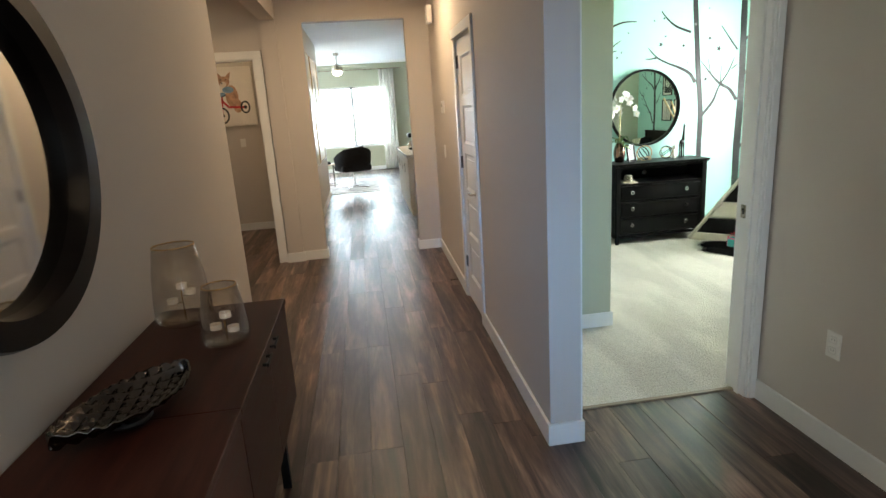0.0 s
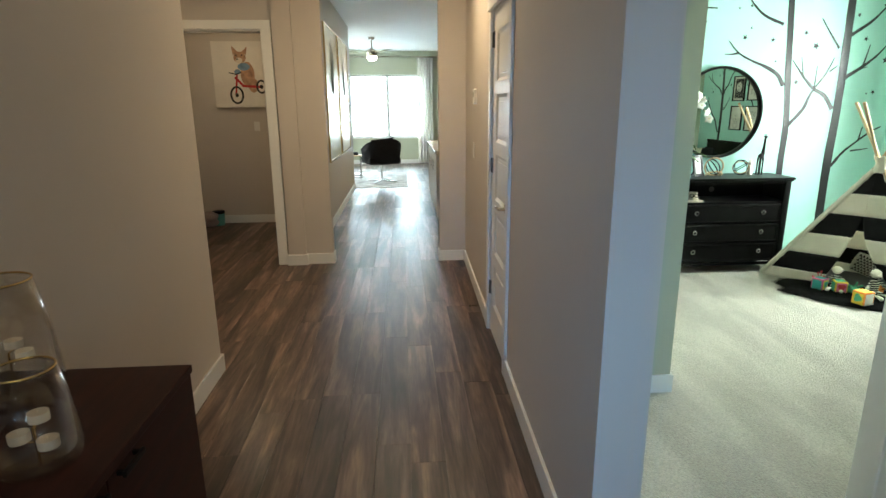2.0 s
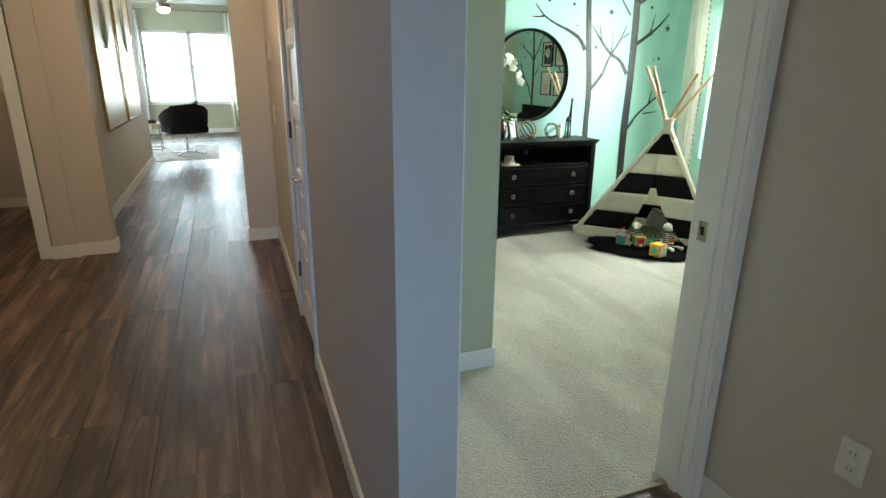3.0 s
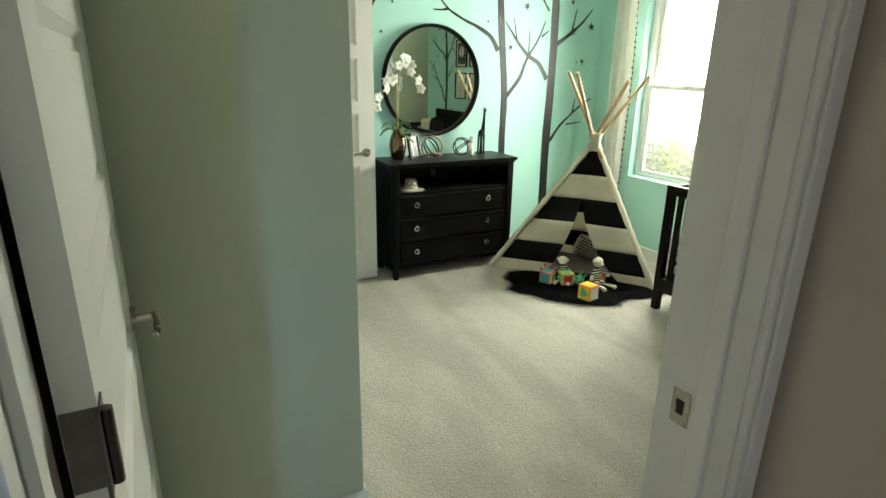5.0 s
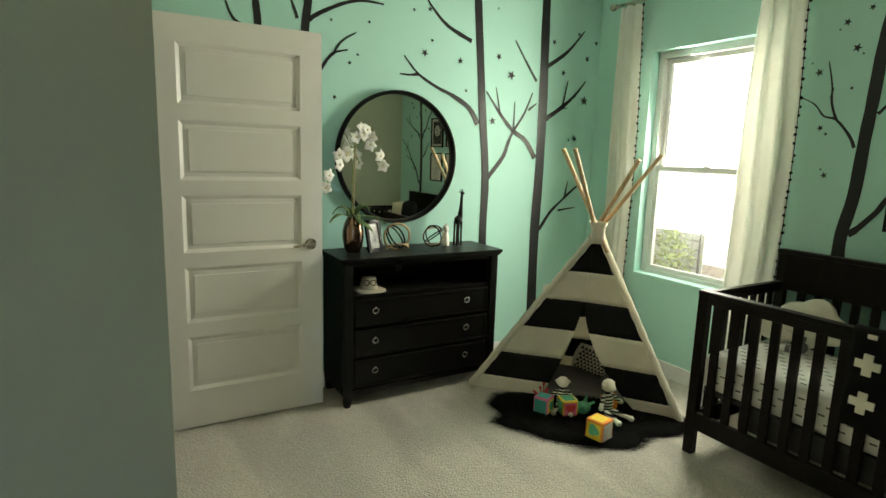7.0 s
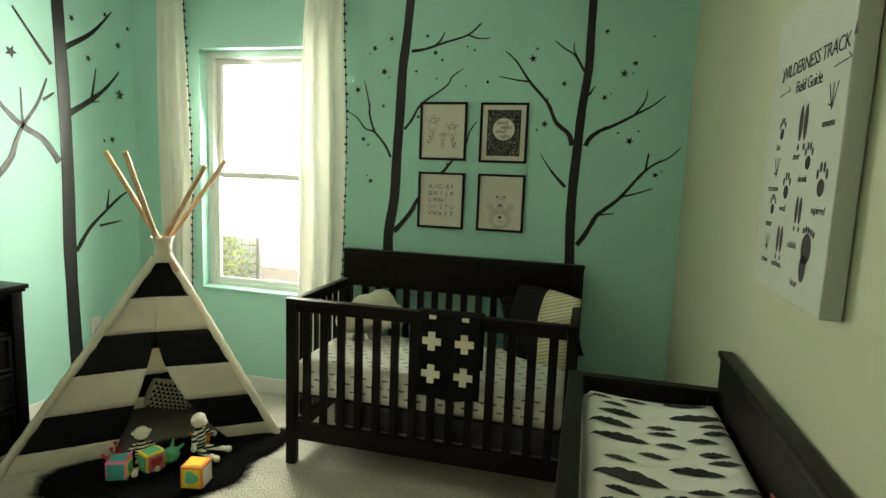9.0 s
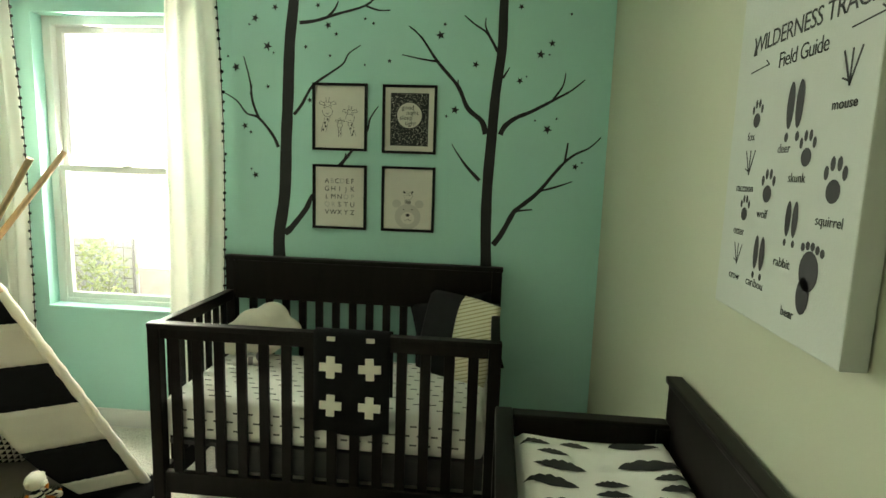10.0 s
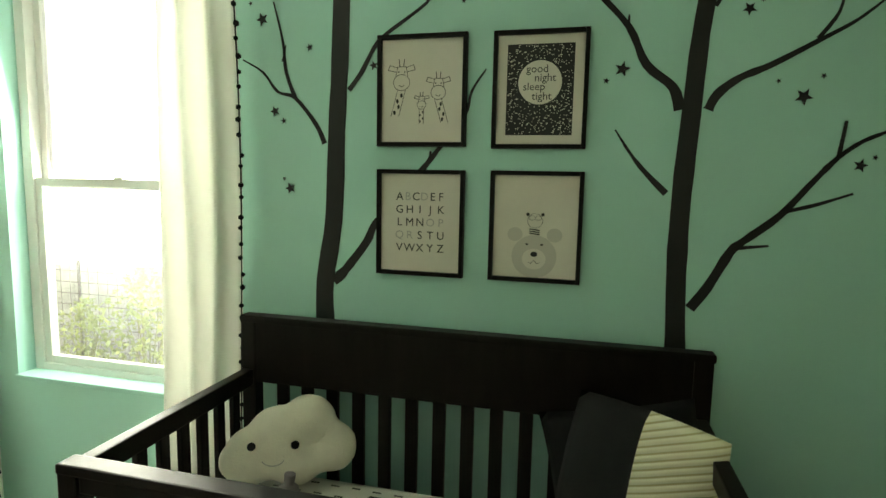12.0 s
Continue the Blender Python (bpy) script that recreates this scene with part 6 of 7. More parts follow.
def track_canvas():
    x0, x1, z0, z1 = 3.845, 4.275, 1.212, 1.845
    ob = thing("canvas_print", (x1, YS + 0.003, z0), "white stretched canvas printed with black animal tracks", "canvas print")
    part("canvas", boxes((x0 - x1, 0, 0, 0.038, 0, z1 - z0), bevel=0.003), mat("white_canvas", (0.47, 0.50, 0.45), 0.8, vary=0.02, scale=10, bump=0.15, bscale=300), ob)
    W, Hh = x1 - x0, z1 - z0

    def page(u, v, d=0.0388):
        v = 0.30 + (v - 0.30) * 0.86
        return Matrix(((-1, 0, 0, -u - 0.03), (0, 0, 1, d), (0, 1, 0, v - 0.022), (0, 0, 0, 1)))
    words("WILDERNESS TRACK", 0.041, page(W / 2 - 0.004, 0.553), M_INK, ob, depth=0.0002, spacing=0.92)
    words("Field Guide", 0.036, page(W / 2 - 0.008, 0.502), M_INK, ob, depth=0.0002, spacing=0.9)
    for t, u, v in (("mouse", 0.335, 0.395), ("deer", 0.185, 0.33), ("fox", 0.06, 0.36), ("skunk", 0.235, 0.275), ("raccoon", 0.055, 0.25), ("squirrel", 0.335, 0.205),
                    ("wolf", 0.135, 0.20), ("rabbit", 0.22, 0.115), ("otter", 0.05, 0.155), ("caribou", 0.135, 0.055), ("bear", 0.255, 0.028), ("crow", 0.05, 0.055)):
        words(t, 0.022, page(u, v), M_INK, ob, depth=0.0002)

    def mark(fill):
        bm = bmesh.new()
        fill(bm)
        bmesh.ops.transform(bm, matrix=Matrix(((-1, 0, 0, -0.03), (0, 0, 1, 0.0388), (0, 0.86, 0, 0.020), (0, 0, 0, 1))), verts=bm.verts)
        part("track_mark", bm, M_INK, ob)

    def hoof(u, v, s):
        def f(bm):
            for e in (-1, 1):
                disc(bm, u + e * 0.013 * s, v, 0.011 * s, 0.042 * s, 0, 18)
                disc(bm, u + e * 0.016 * s, v - 0.056 * s, 0.006 * s, 0.009 * s, 0, 10)
        mark(f)

    def paw(u, v, s):
        def f(bm):
            disc(bm, u, v - 0.012 * s, 0.014 * s, 0.016 * s, 0, 14)
            for a, b in ((-0.017, 0.012), (-0.006, 0.024), (0.007, 0.024), (0.018, 0.012)):
                disc(bm, u + a * s, v + b * s, 0.005 * s, 0.010 * s, 0, 10)
        mark(f)

    def bird(u, v, s):
        def f(bm):
            for a in (-0.018, 0.0, 0.018):
                stroke(bm, [(u, v - 0.02 * s), (u + a * s, v + 0.03 * s)], 0.004 * s)
            stroke(bm, [(u - 0.016 * s, v - 0.008 * s), (u + 0.002 * s, v - 0.016 * s)], 0.003 * s)
        mark(f)

    def bear(u, v):
        def f(bm):
            disc(bm, u, v, 0.026, 0.036, 0, 24)
            disc(bm, u - 0.008, v - 0.045, 0.018, 0.034, 0, 20)
            for k in range(5):
                disc(bm, u - 0.022 + 0.013 * k, v + 0.046 - 0.004 * abs(k - 1.5), 0.006, 0.008, 0, 10)
        mark(f)
    hoof(0.205, 0.41, 1.05)
    bird(0.34, 0.445, 1.1)
    paw(0.075, 0.405, 0.95)
    paw(0.255, 0.325, 1.05)
    bird(0.065, 0.30, 1.0)
    paw(0.335, 0.27, 1.25)
    paw(0.145, 0.255, 1.1)
    hoof(0.235, 0.20, 0.8)
    paw(0.065, 0.205, 0.9)
    hoof(0.14, 0.12, 0.85)
    bear(0.30, 0.115)
    bird(0.055, 0.10, 0.9)
    for u, v in ((0.04, 0.545), (0.405, 0.57)):
        mark(lambda bm, u=u, v=v: [bm.faces.new([bm.verts.new(p) for p in ((u - 0.008, v - 0.012, 0), (u + 0.008, v - 0.012, 0), (u, v + 0.022, 0))])])
    for u0, u1, v in ((0.03, 0.10, 0.498), (0.33, 0.40, 0.512)):
        mark(lambda bm, u0=u0, u1=u1, v=v: stroke(bm, [(u0, v), (u1, v + 0.006), (u1 - 0.012, v + 0.016)], 0.003))


track_canvas()

# ---- entry: console, mirror and what stands on it ----


def console():
    ob = thing("console_cabinet", (0.228, 2.135, 0), "dark walnut console cabinet with metal pulls along the entry wall", "console")
    D, L, B, T = 0.475, 1.815, 0.37, 0.82
    for y0, y1 in ((0, L / 2 - 0.0015), (L / 2 + 0.0015, L)):
        part("top", boxes((-0.005, D + 0.006, y0, y1, T - 0.022, T), bevel=0.003), M_WALNUT, ob)
        part("carcass", boxes((0, D - 0.022, y0, y1, B, T - 0.022), bevel=0.002), M_WALNUT, ob)
        w = (y1 - y0) / 2
        for k in range(2):
            d = part("door", boxes((D - 0.021, D, y0 + k * w + 0.002, y0 + (k + 1) * w - 0.002, B + 0.004, T - 0.026), bevel=0.002), M_WALNUT, ob)
            yc = y0 + w + (-0.075 if k == 0 else 0.075)
            bm = bmesh.new()
            box(bm, D + 0.014, D + 0.022, yc - 0.045, yc + 0.045, T - 0.045, T - 0.032, bevel=0.002)
            for s in (-0.035, 0.035):
                box(bm, D - 0.001, D + 0.016, yc + s - 0.004, yc + s + 0.004, T - 0.043, T - 0.034)
            part("pull", bm, M_BLACK, d, "dark metal bar pull")
    for y in (0.08, L / 2 - 0.03, L - 0.12):
        for x in (0.05, D - 0.09):
            part("leg", boxes((x, x + 0.035, y, y + 0.035, 0, B), bevel=0.003), M_BLACK, ob)
    return ob


console()
# Mirror colour is darkened so that its reflection comes out dimmer.
round_mirror("entry_mirror", "large round mirror in a deep dark frame on the entry wall", (0.212, 3.045, 1.515), 0.450, 0.078, 0.085, (1, 0, 0), M_ESPRESSO, 0.0, 0.03, mat("dimmed_mirror_silver", (0.56, 0.56, 0.54), 0.02, 1.0, vary=0.02))


def hurricane(at, r0, rt, h, label, candles):
    ob = thing("glass_hurricane", at, label, "candle holder", group="glass hurricanes on the console")
    bm = bmesh.new()
    out = [(0.0, 0.0), (r0 * 0.72, 0.0), (r0 * 0.93, h * 0.05), (r0, h * 0.14), (r0 * 0.985, h * 0.28), (r0 * 0.9, h * 0.6), (rt, h)]
    inn = [(rt - 0.003, h), (r0 * 0.9 - 0.003, h * 0.6), (r0 * 0.985 - 0.003, h * 0.28), (r0 - 0.004, h * 0.15), (r0 * 0.88, h * 0.07), (0.0, h * 0.05)]
    lathe(bm, out + inn, 40)
    bmesh.ops.remove_doubles(bm, verts=bm.verts, dist=0.0004)
    g = part("glass_body", bm, M_SMOKE, ob, "smoky clear glass", 180)
    g.visible_shadow = False
    bm = bmesh.new()
    torus(bm, (0, 0, h), (0, 0, 1), rt - 0.0015, 0.0026, 40, 8)
    part("rim", bm, M_BRASS, ob, "thin brass rim", 180)
    bm = bmesh.new()
    rod(bm, (0, 0, h * 0.055), (0, 0, h * 0.40), 0.003, None, 8)
    for x, y, z in candles:
        rod(bm, (0, 0, h * z - 0.004), (x, y, h * z - 0.004), 0.0022, None, 6)
    part("candle_stand", bm, M_BRASS, ob, "", 60)
    for x, y, z in candles:
        bm = bmesh.new()
        rod(bm, (x, y, h * z), (x, y, h * z + 0.018), 0.019, 0.019, 22)
        rod(bm, (x, y, h * z + 0.018), (x, y, h * z + 0.024), 0.001, None, 6)
        part("tealight", bm, M_WAX, ob, "cream tealight candle", 40)


hurricane((0.362, 3.785, 0.82), 0.104, 0.074, 0.30, "tall smoky glass hurricane with tealights on the console", [(-0.03, -0.02, 0.28), (0.03, 0.01, 0.36), (-0.005, 0.03, 0.42)])
hurricane((0.572, 3.52, 0.82), 0.079, 0.056, 0.205, "short smoky glass hurricane with three tealights on the console", [(-0.03, 0.0, 0.26), (0.028, -0.008, 0.22), (0.0, 0.02, 0.42)])


def platter():
    ob = thing("silver_platter", (0.43, 3.055, 0.82), "dark silver leaf-shaped platter with a diamond lattice", "platter", turn=-28)
    bm = bmesh.new()
    nu, nv = 60, 34
    rows = []
    for i in range(nu + 1):
        t = i / nu * 2 - 1
        w = 0.105 * (1 - abs(t) ** 2.2) ** 0.75 * (1.0 + 0.15 * t)
        row = []
        for j in range(nv + 1):
            s = j / nv * 2 - 1
            x, y = s * w, t * 0.205
            z = 0.014 + 0.034 * s * s + 0.022 * t * t
            a, b = (x + 0.6 * y) * 27, (x - 0.6 * y) * 27
            ridge = max(0.0, 1 - 2.2 * abs(((a % 1) - 0.5))), max(0.0, 1 - 2.2 * abs(((b % 1) - 0.5)))
            row.append(bm.verts.new((x, y, z + 0.013 * max(ridge))))
        rows.append(row)
    for a, b in zip(rows, rows[1:]):
        for j in range(nv):
            bm.faces.new((a[j], a[j + 1], b[j + 1], b[j]))
    p = part("lattice_dish", bm, mat("pewter", (0.12, 0.108, 0.10), 0.13, 1.0, vary=0.2, scale=14), ob, "hammered pewter lattice", 180)
    p.modifiers.new("thick", "SOLIDIFY").thickness = 0.005
    bm = bmesh.new()
    lathe(bm, [(0.0, 0.0), (0.05, 0.0), (0.055, 0.006), (0.05, 0.012), (0.0, 0.012)], 24)
    part("foot", bm, M_STEEL, ob, "", 40)


platter()


def wall_plate(name, at, turn, label, cat, kind):
    """A white cover plate; local x along the wall, -y out of it."""
    ob = thing(name, at, label, cat, turn=turn)
    part("plate", boxes((-0.036, 0.036, -0.006, 0.0, -0.058, 0.058), bevel=0.002), M_PLASTIC, ob)
    if kind == "switch":
        part("rocker", boxes((-0.016, 0.016, -0.009, -0.006, -0.033, 0.033), bevel=0.002), M_PLASTIC, ob)
    else:
        for z in (-0.024, 0.024):
            s = part("socket", boxes((-0.017, 0.017, -0.0075, -0.006, z - 0.014, z + 0.014), bevel=0.003), M_PLASTIC, ob)
            for x in (-0.006, 0.006):
                part("slot", boxes((x - 0.001, x + 0.001, -0.008, -0.0074, z - 0.003, z + 0.006)), M_JOINT, s)
    return ob


wall_plate("wall_socket", (2.98, 3.59, 0.475), -90, "white double socket plate on the alcove wall", "socket", "socket")
wall_plate("light_switch", (1.853, 6.86, 1.16), -90.66, "white rocker switch beyond the linen closet", "light switch", "switch")
wall_plate("light_switch", (-0.56, 10.0, 1.255), 0, "white rocker switch on the laundry wall", "light switch", "switch")
wall_plate("wall_socket", (5.43, YN, 0.44), 0, "white double socket plate on the mint wall behind the tent", "socket", "socket")
ob = thing("thermostat", (1.856, 6.80, 1.56), "white wall thermostat in the hall", "thermostat", turn=-90.66)
part("housing", boxes((-0.045, 0.045, -0.022, 0, -0.055, 0.055), bevel=0.006), M_PLASTIC, ob)
part("display", boxes((-0.026, 0.026, -0.0235, -0.022, 0.0, 0.034)), M_GREYINK, ob)
ob = thing("door_chime", (1.865, 7.35, 2.43), "white door chime box high on the hall wall", "door chime", turn=-90.66)
part("cover", boxes((-0.06, 0.06, -0.05, 0, -0.08, 0.08), bevel=0.008), M_PLASTIC, ob)
ob = thing("door_stop", (1.845, 6.40, 0.055), "small spring door stop on the hall baseboard", "door stop")
bm = bmesh.new()
for k in range(9):
    torus(bm, (-0.015 - 0.006 * k, 0, 0), (1, 0, 0.15), 0.007, 0.0018, 14, 6)
rod(bm, (-0.07, 0, 0), (-0.082, 0, 0), 0.009, None, 12)
part("spring", bm, M_STEEL, ob)

# ---- laundry ----


def dog_canvas():
    x0, x1, z0, z1 = -1.03, -0.32, 1.49, 2.28
    ob = thing("dog_canvas", (x0, 9.998, z0), "white canvas painting of a small dog riding a red tricycle", "painting")
    W, Hh = x1 - x0, z1 - z0
    part("canvas", boxes((0, W, -0.04, 0, 0, Hh), bevel=0.003), mat("painted_canvas", (0.72, 0.68, 0.62), 0.8, vary=0.05, scale=6), ob)

    def blob(m, fill, d):
        bm = bmesh.new()
        fill(bm)
        bmesh.ops.transform(bm, matrix=Matrix(((1, 0, 0, 0), (0, 0, -1, -0.0405 - d), (0, 1, 0, 0), (0, 0, 0, 1))), verts=bm.verts)
        part("painted_shape", bm, m, ob)

    def spots(m, d, *ovals):
        for k, o in enumerate(ovals):
            blob(m, lambda bm: disc(bm, *o[:4], 0.0, 26, o[4] if len(o) > 4 else 0.0), d + 0.0002 * k)

    def lines(m, d, *runs):
        for k, (pts, w) in enumerate(runs):
            blob(m, lambda bm: stroke(bm, pts, w), d + 0.0002 * k)

    def wedge(m, d, *tris):
        for q in tris:
            blob(m, lambda bm: bm.faces.new([bm.verts.new((*p, 0)) for p in q]), d)
    fawn = mat("fawn_paint", (0.42, 0.24, 0.15), 0.7, vary=0.35, scale=18)
    blue = mat("blue_paint", (0.16, 0.26, 0.38), 0.7, vary=0.3, scale=18)
    red = mat("red_paint", (0.42, 0.025, 0.03), 0.7, vary=0.2, scale=18)
    spots(fawn, 0.001, (0.42, 0.40, 0.085, 0.15), (0.34, 0.60, 0.075, 0.07), (0.48, 0.27, 0.06, 0.09))
    wedge(fawn, 0.002, ((0.26, 0.63), (0.33, 0.66), (0.25, 0.74)), ((0.36, 0.66), (0.42, 0.63), (0.44, 0.73)))
    spots(mat("pale_muzzle_paint", (0.66, 0.57, 0.48), 0.7), 0.003, (0.33, 0.565, 0.042, 0.035))
    spots(blue, 0.0034, (0.38, 0.49, 0.075, 0.045), (0.30, 0.43, 0.04, 0.03))
    lines(red, 0.004, ([(0.27, 0.36), (0.36, 0.26), (0.55, 0.25)], 0.03), ([(0.29, 0.40), (0.26, 0.16)], 0.022))
    spots(M_INK, 0.005, (0.27, 0.15, 0.085, 0.11, 0.024), (0.58, 0.25, 0.065, 0.085, 0.022), (0.27, 0.15, 0.02, 0.025), (0.58, 0.25, 0.022, 0.025),
          (0.31, 0.58, 0.012, 0.009), (0.30, 0.625, 0.010, 0.010), (0.37, 0.625, 0.010, 0.010))
    lines(M_INK, 0.0066, ([(0.20, 0.42), (0.28, 0.40), (0.34, 0.42)], 0.012))


dog_canvas()
ob = thing("teal_tin", (-1.115, 9.86, 0), "small teal tin with a dark lid on the laundry floor", "tin")
bm = bmesh.new()
lathe(bm, [(0.0, 0.0), (0.062, 0.0), (0.068, 0.006), (0.075, 0.16), (0.0, 0.16)], 28)
part("body", bm, mat("teal_tin_paint", (0.10, 0.36, 0.34), 0.4), ob, "", 40)
bm = bmesh.new()
lathe(bm, [(0.077, 0.155), (0.079, 0.185), (0.07, 0.19), (0.0, 0.19)], 28)
part("lid", bm, M_BLACK, ob, "dark lid", 40)
ob = thing("laundry_bundle", (-1.30, 9.72, 0), "soft pale grey bundle of cloth on the laundry floor", "cloth bundle")
bm = bmesh.new()
for k in range(5):
    ball(bm, (random.uniform(-0.1, 0.1), random.uniform(-0.08, 0.08), 0.06 + 0.02 * k), random.uniform(0.07, 0.1), 2, (1.4, 1.1, 0.6))
bd = part("cloth", bm, mat("grey_pink_cloth", (0.34, 0.28, 0.27), 0.9, vary=0.15, scale=8, bump=0.3), ob, "", 180)
rm = bd.modifiers.new("fuse", "REMESH")
rm.mode, rm.voxel_size = "VOXEL", 0.02
ob = thing("coat_hook", (-1.595, 9.3, 1.92), "small wooden peg on the laundry side wall", "hook")
bm = bmesh.new()
rod(bm, (-0.005, 0, 0), (0.07, 0, 0.015), 0.010, 0.008, 12)
ball(bm, (0.075, 0, 0.017), 0.016, 1)
part("peg", bm, M_NICKEL, ob, "", 50)

# ---- passage and living area ----


def metal_art(y0, label):
    L, z0, hh = 1.30, 0.83, 1.62
    ob = thing("metal_panel", (0.386, y0, z0), label, "wall art", group="pair of metal panels in the passage")
    part("sheet", boxes((0, 0.02, 0, L, 0, hh), bevel=0.003), mat("brushed_gold_sheet", (0.62, 0.52, 0.36), 0.38, 0.7, vary=0.18, scale=5, stretch=(1, 1, 14)), ob)
    for b in ((0.0, 0.03, -0.012, 0.0, -0.012, hh + 0.012), (0.0, 0.03, L, L + 0.012, -0.012, hh + 0.012), (0.0, 0.03, 0, L, -0.012, 0.0), (0.0, 0.03, 0, L, hh, hh + 0.012)):
        part("edge", boxes(b), M_BRASS, ob)
    bm = bmesh.new()
    for k in range(46):
        a = random.uniform(0, math.pi)
        s = -1 if k % 2 else 1
        l = random.uniform(0.25, 0.75)
        c = Vector((0.0225, L / 2, hh / 2))
        d = Vector((0, math.cos(a) * 0.55 * s, math.sin(a)))
        e = c + d * l
        e.y = min(max(e.y, 0.02), L - 0.02)
        e.z = min(max(e.z, 0.02), hh - 0.02)
        rod(bm, c + d * 0.04, e, 0.0035, 0.0012, 5)
    r = part("ray_relief", bm, M_CHROME, ob, "raised bright metal rays")
    r["kind"] = "stuff"


metal_art(9.56, "tall brushed gold metal panel with raised rays")
metal_art(11.02, "second tall brushed gold metal panel with raised rays")


def great_window():
    ob = thing("window_2", (0.95, 17.66, 0.68), "wide white double window full of daylight", "window", kind="structure")
    hw, hh, f = 1.0, 1.60, 0.06
    for b in ((-hw, -hw + f, -0.03, 0.04, 0, hh), (hw - f, hw, -0.03, 0.04, 0, hh), (-0.05, 0.05, -0.03, 0.04, 0, hh), (-hw, hw, -0.03, 0.04, 0, f), (-hw, hw, -0.03, 0.04, hh - f, hh)):
        part("window_frame", boxes(b, bevel=0.003), M_TRIM, ob)
    for x0, x1 in ((-hw + f, -0.05), (0.05, hw - f)):
        part("meeting_rail", boxes((x0, x1, -0.015, 0.03, hh * 0.52 - 0.022, hh * 0.52 + 0.022), bevel=0.002), M_TRIM, ob)
        for z0, z1 in ((f, hh * 0.52 - 0.022), (hh * 0.52 + 0.022, hh - f)):
            p = part("pane", boxes((x0, x1, 0.004, 0.008, z0, z1)), M_GLASS, ob)
            p.visible_shadow = False
    part("window_sill", boxes((-hw - 0.04, hw + 0.04, -0.10, -0.03, -0.02, 0.01), bevel=0.004), M_TRIM, ob)


great_window()


def side_curtain(x0, x1, label):
    ob = thing("living_curtain", (x0, 17.50, 0.02), label, "curtain", group="living room curtains")
    bm = bmesh.new()
    rows = []
    for j in range(15):
        z = j / 14 * 2.66
        rows.append([bm.verts.new(((x1 - x0) * i / 60, 0.035 * math.sin(i / 60 * 5 * 6.28 + 0.3 * math.sin(z)), z)) for i in range(61)])
    for a, b in zip(rows, rows[1:]):
        for i in range(60):
            bm.faces.new((a[i], a[i + 1], b[i + 1], b[i]))
    c = part("cloth", bm, M_CURTAIN, ob, "", 180)
    c.modifiers.new("thick", "SOLIDIFY").thickness = 0.003


side_curtain(1.72, 2.12, "sheer white curtain beside the living room window")
side_curtain(-0.45, -0.05, "sheer white curtain at the window's other side")
curtain_rod("living_curtain_rod", "long nickel curtain rod over the living room window", (-0.55, 17.5, 2.70), (2.25, 17.5, 2.70), 0.012, (0, 0.10, 0))


def armchair():
    ob = thing("swivel_armchair", (0.87, 13.8, 0), "black upholstered swivel armchair on a chrome star base", "armchair", turn=200)
    ob.matrix_basis = ob.matrix_basis @ Matrix.Scale(1.12, 4)
    bm = bmesh.new()
    rows = []
    for k in range(25):
        a = radians(-130 + 260 * k / 24)
        c = Vector((0.33 * math.sin(a), 0.30 * math.cos(a), 0))
        hgt = 0.60 + 0.17 * max(0, math.cos(a)) ** 0.8
        rows.append([bm.verts.new(c * s + Vector((0, 0, z))) for s, z in ((0.82, 0.34), (1.0, 0.42), (1.06, 0.52), (1.10, hgt), (1.03, hgt + 0.02), (0.92, hgt - 0.02), (0.84, 0.50), (0.80, 0.42))])
    for a, b in zip(rows, rows[1:]):
        for i in range(7):
            bm.faces.new((a[i], b[i], b[i + 1], a[i + 1]))
    part("shell", bm, M_BLACKCLOTH, ob, "", 60)
    part("seat", boxes((-0.29, 0.29, -0.30, 0.25, 0.34, 0.46), bevel=0.04), M_BLACKCLOTH, ob)
    bm = bmesh.new()
    cushion_mesh(bm, 0.42, 0.26, 0.12)
    c = part("back_cushion", bm, M_BLACKCLOTH, ob, "", 180)
    c.matrix_basis = pose(0.03, 0.20, 0.66, -8, 6, 0)
    bm = bmesh.new()
    rod(bm, (0, 0, 0.04), (0, 0, 0.34), 0.022, None, 16)
    part("stem", bm, M_CHROME, ob, "", 40)
    for k in range(4):
        a = radians(45 + 90 * k)
        bm = bmesh.new()
        rod(bm, (0, 0, 0.05), (0.30 * math.cos(a), 0.30 * math.sin(a), 0.018), 0.016, 0.012, 10)
        part("foot", bm, M_CHROME, ob, "", 40)


armchair()
ob = thing("area_rug", (0.55, 14.2, 0), "pale grey patterned area rug under the armchair", "rug")
part("rug_body", boxes((-1.5, 0.84, -1.15, 1.3, 0.0, 0.012), bevel=0.004), mat("pale_rug", (0.50, 0.49, 0.48), 0.95, vary=0.45, scale=5, bump=0.3, bscale=150), ob)


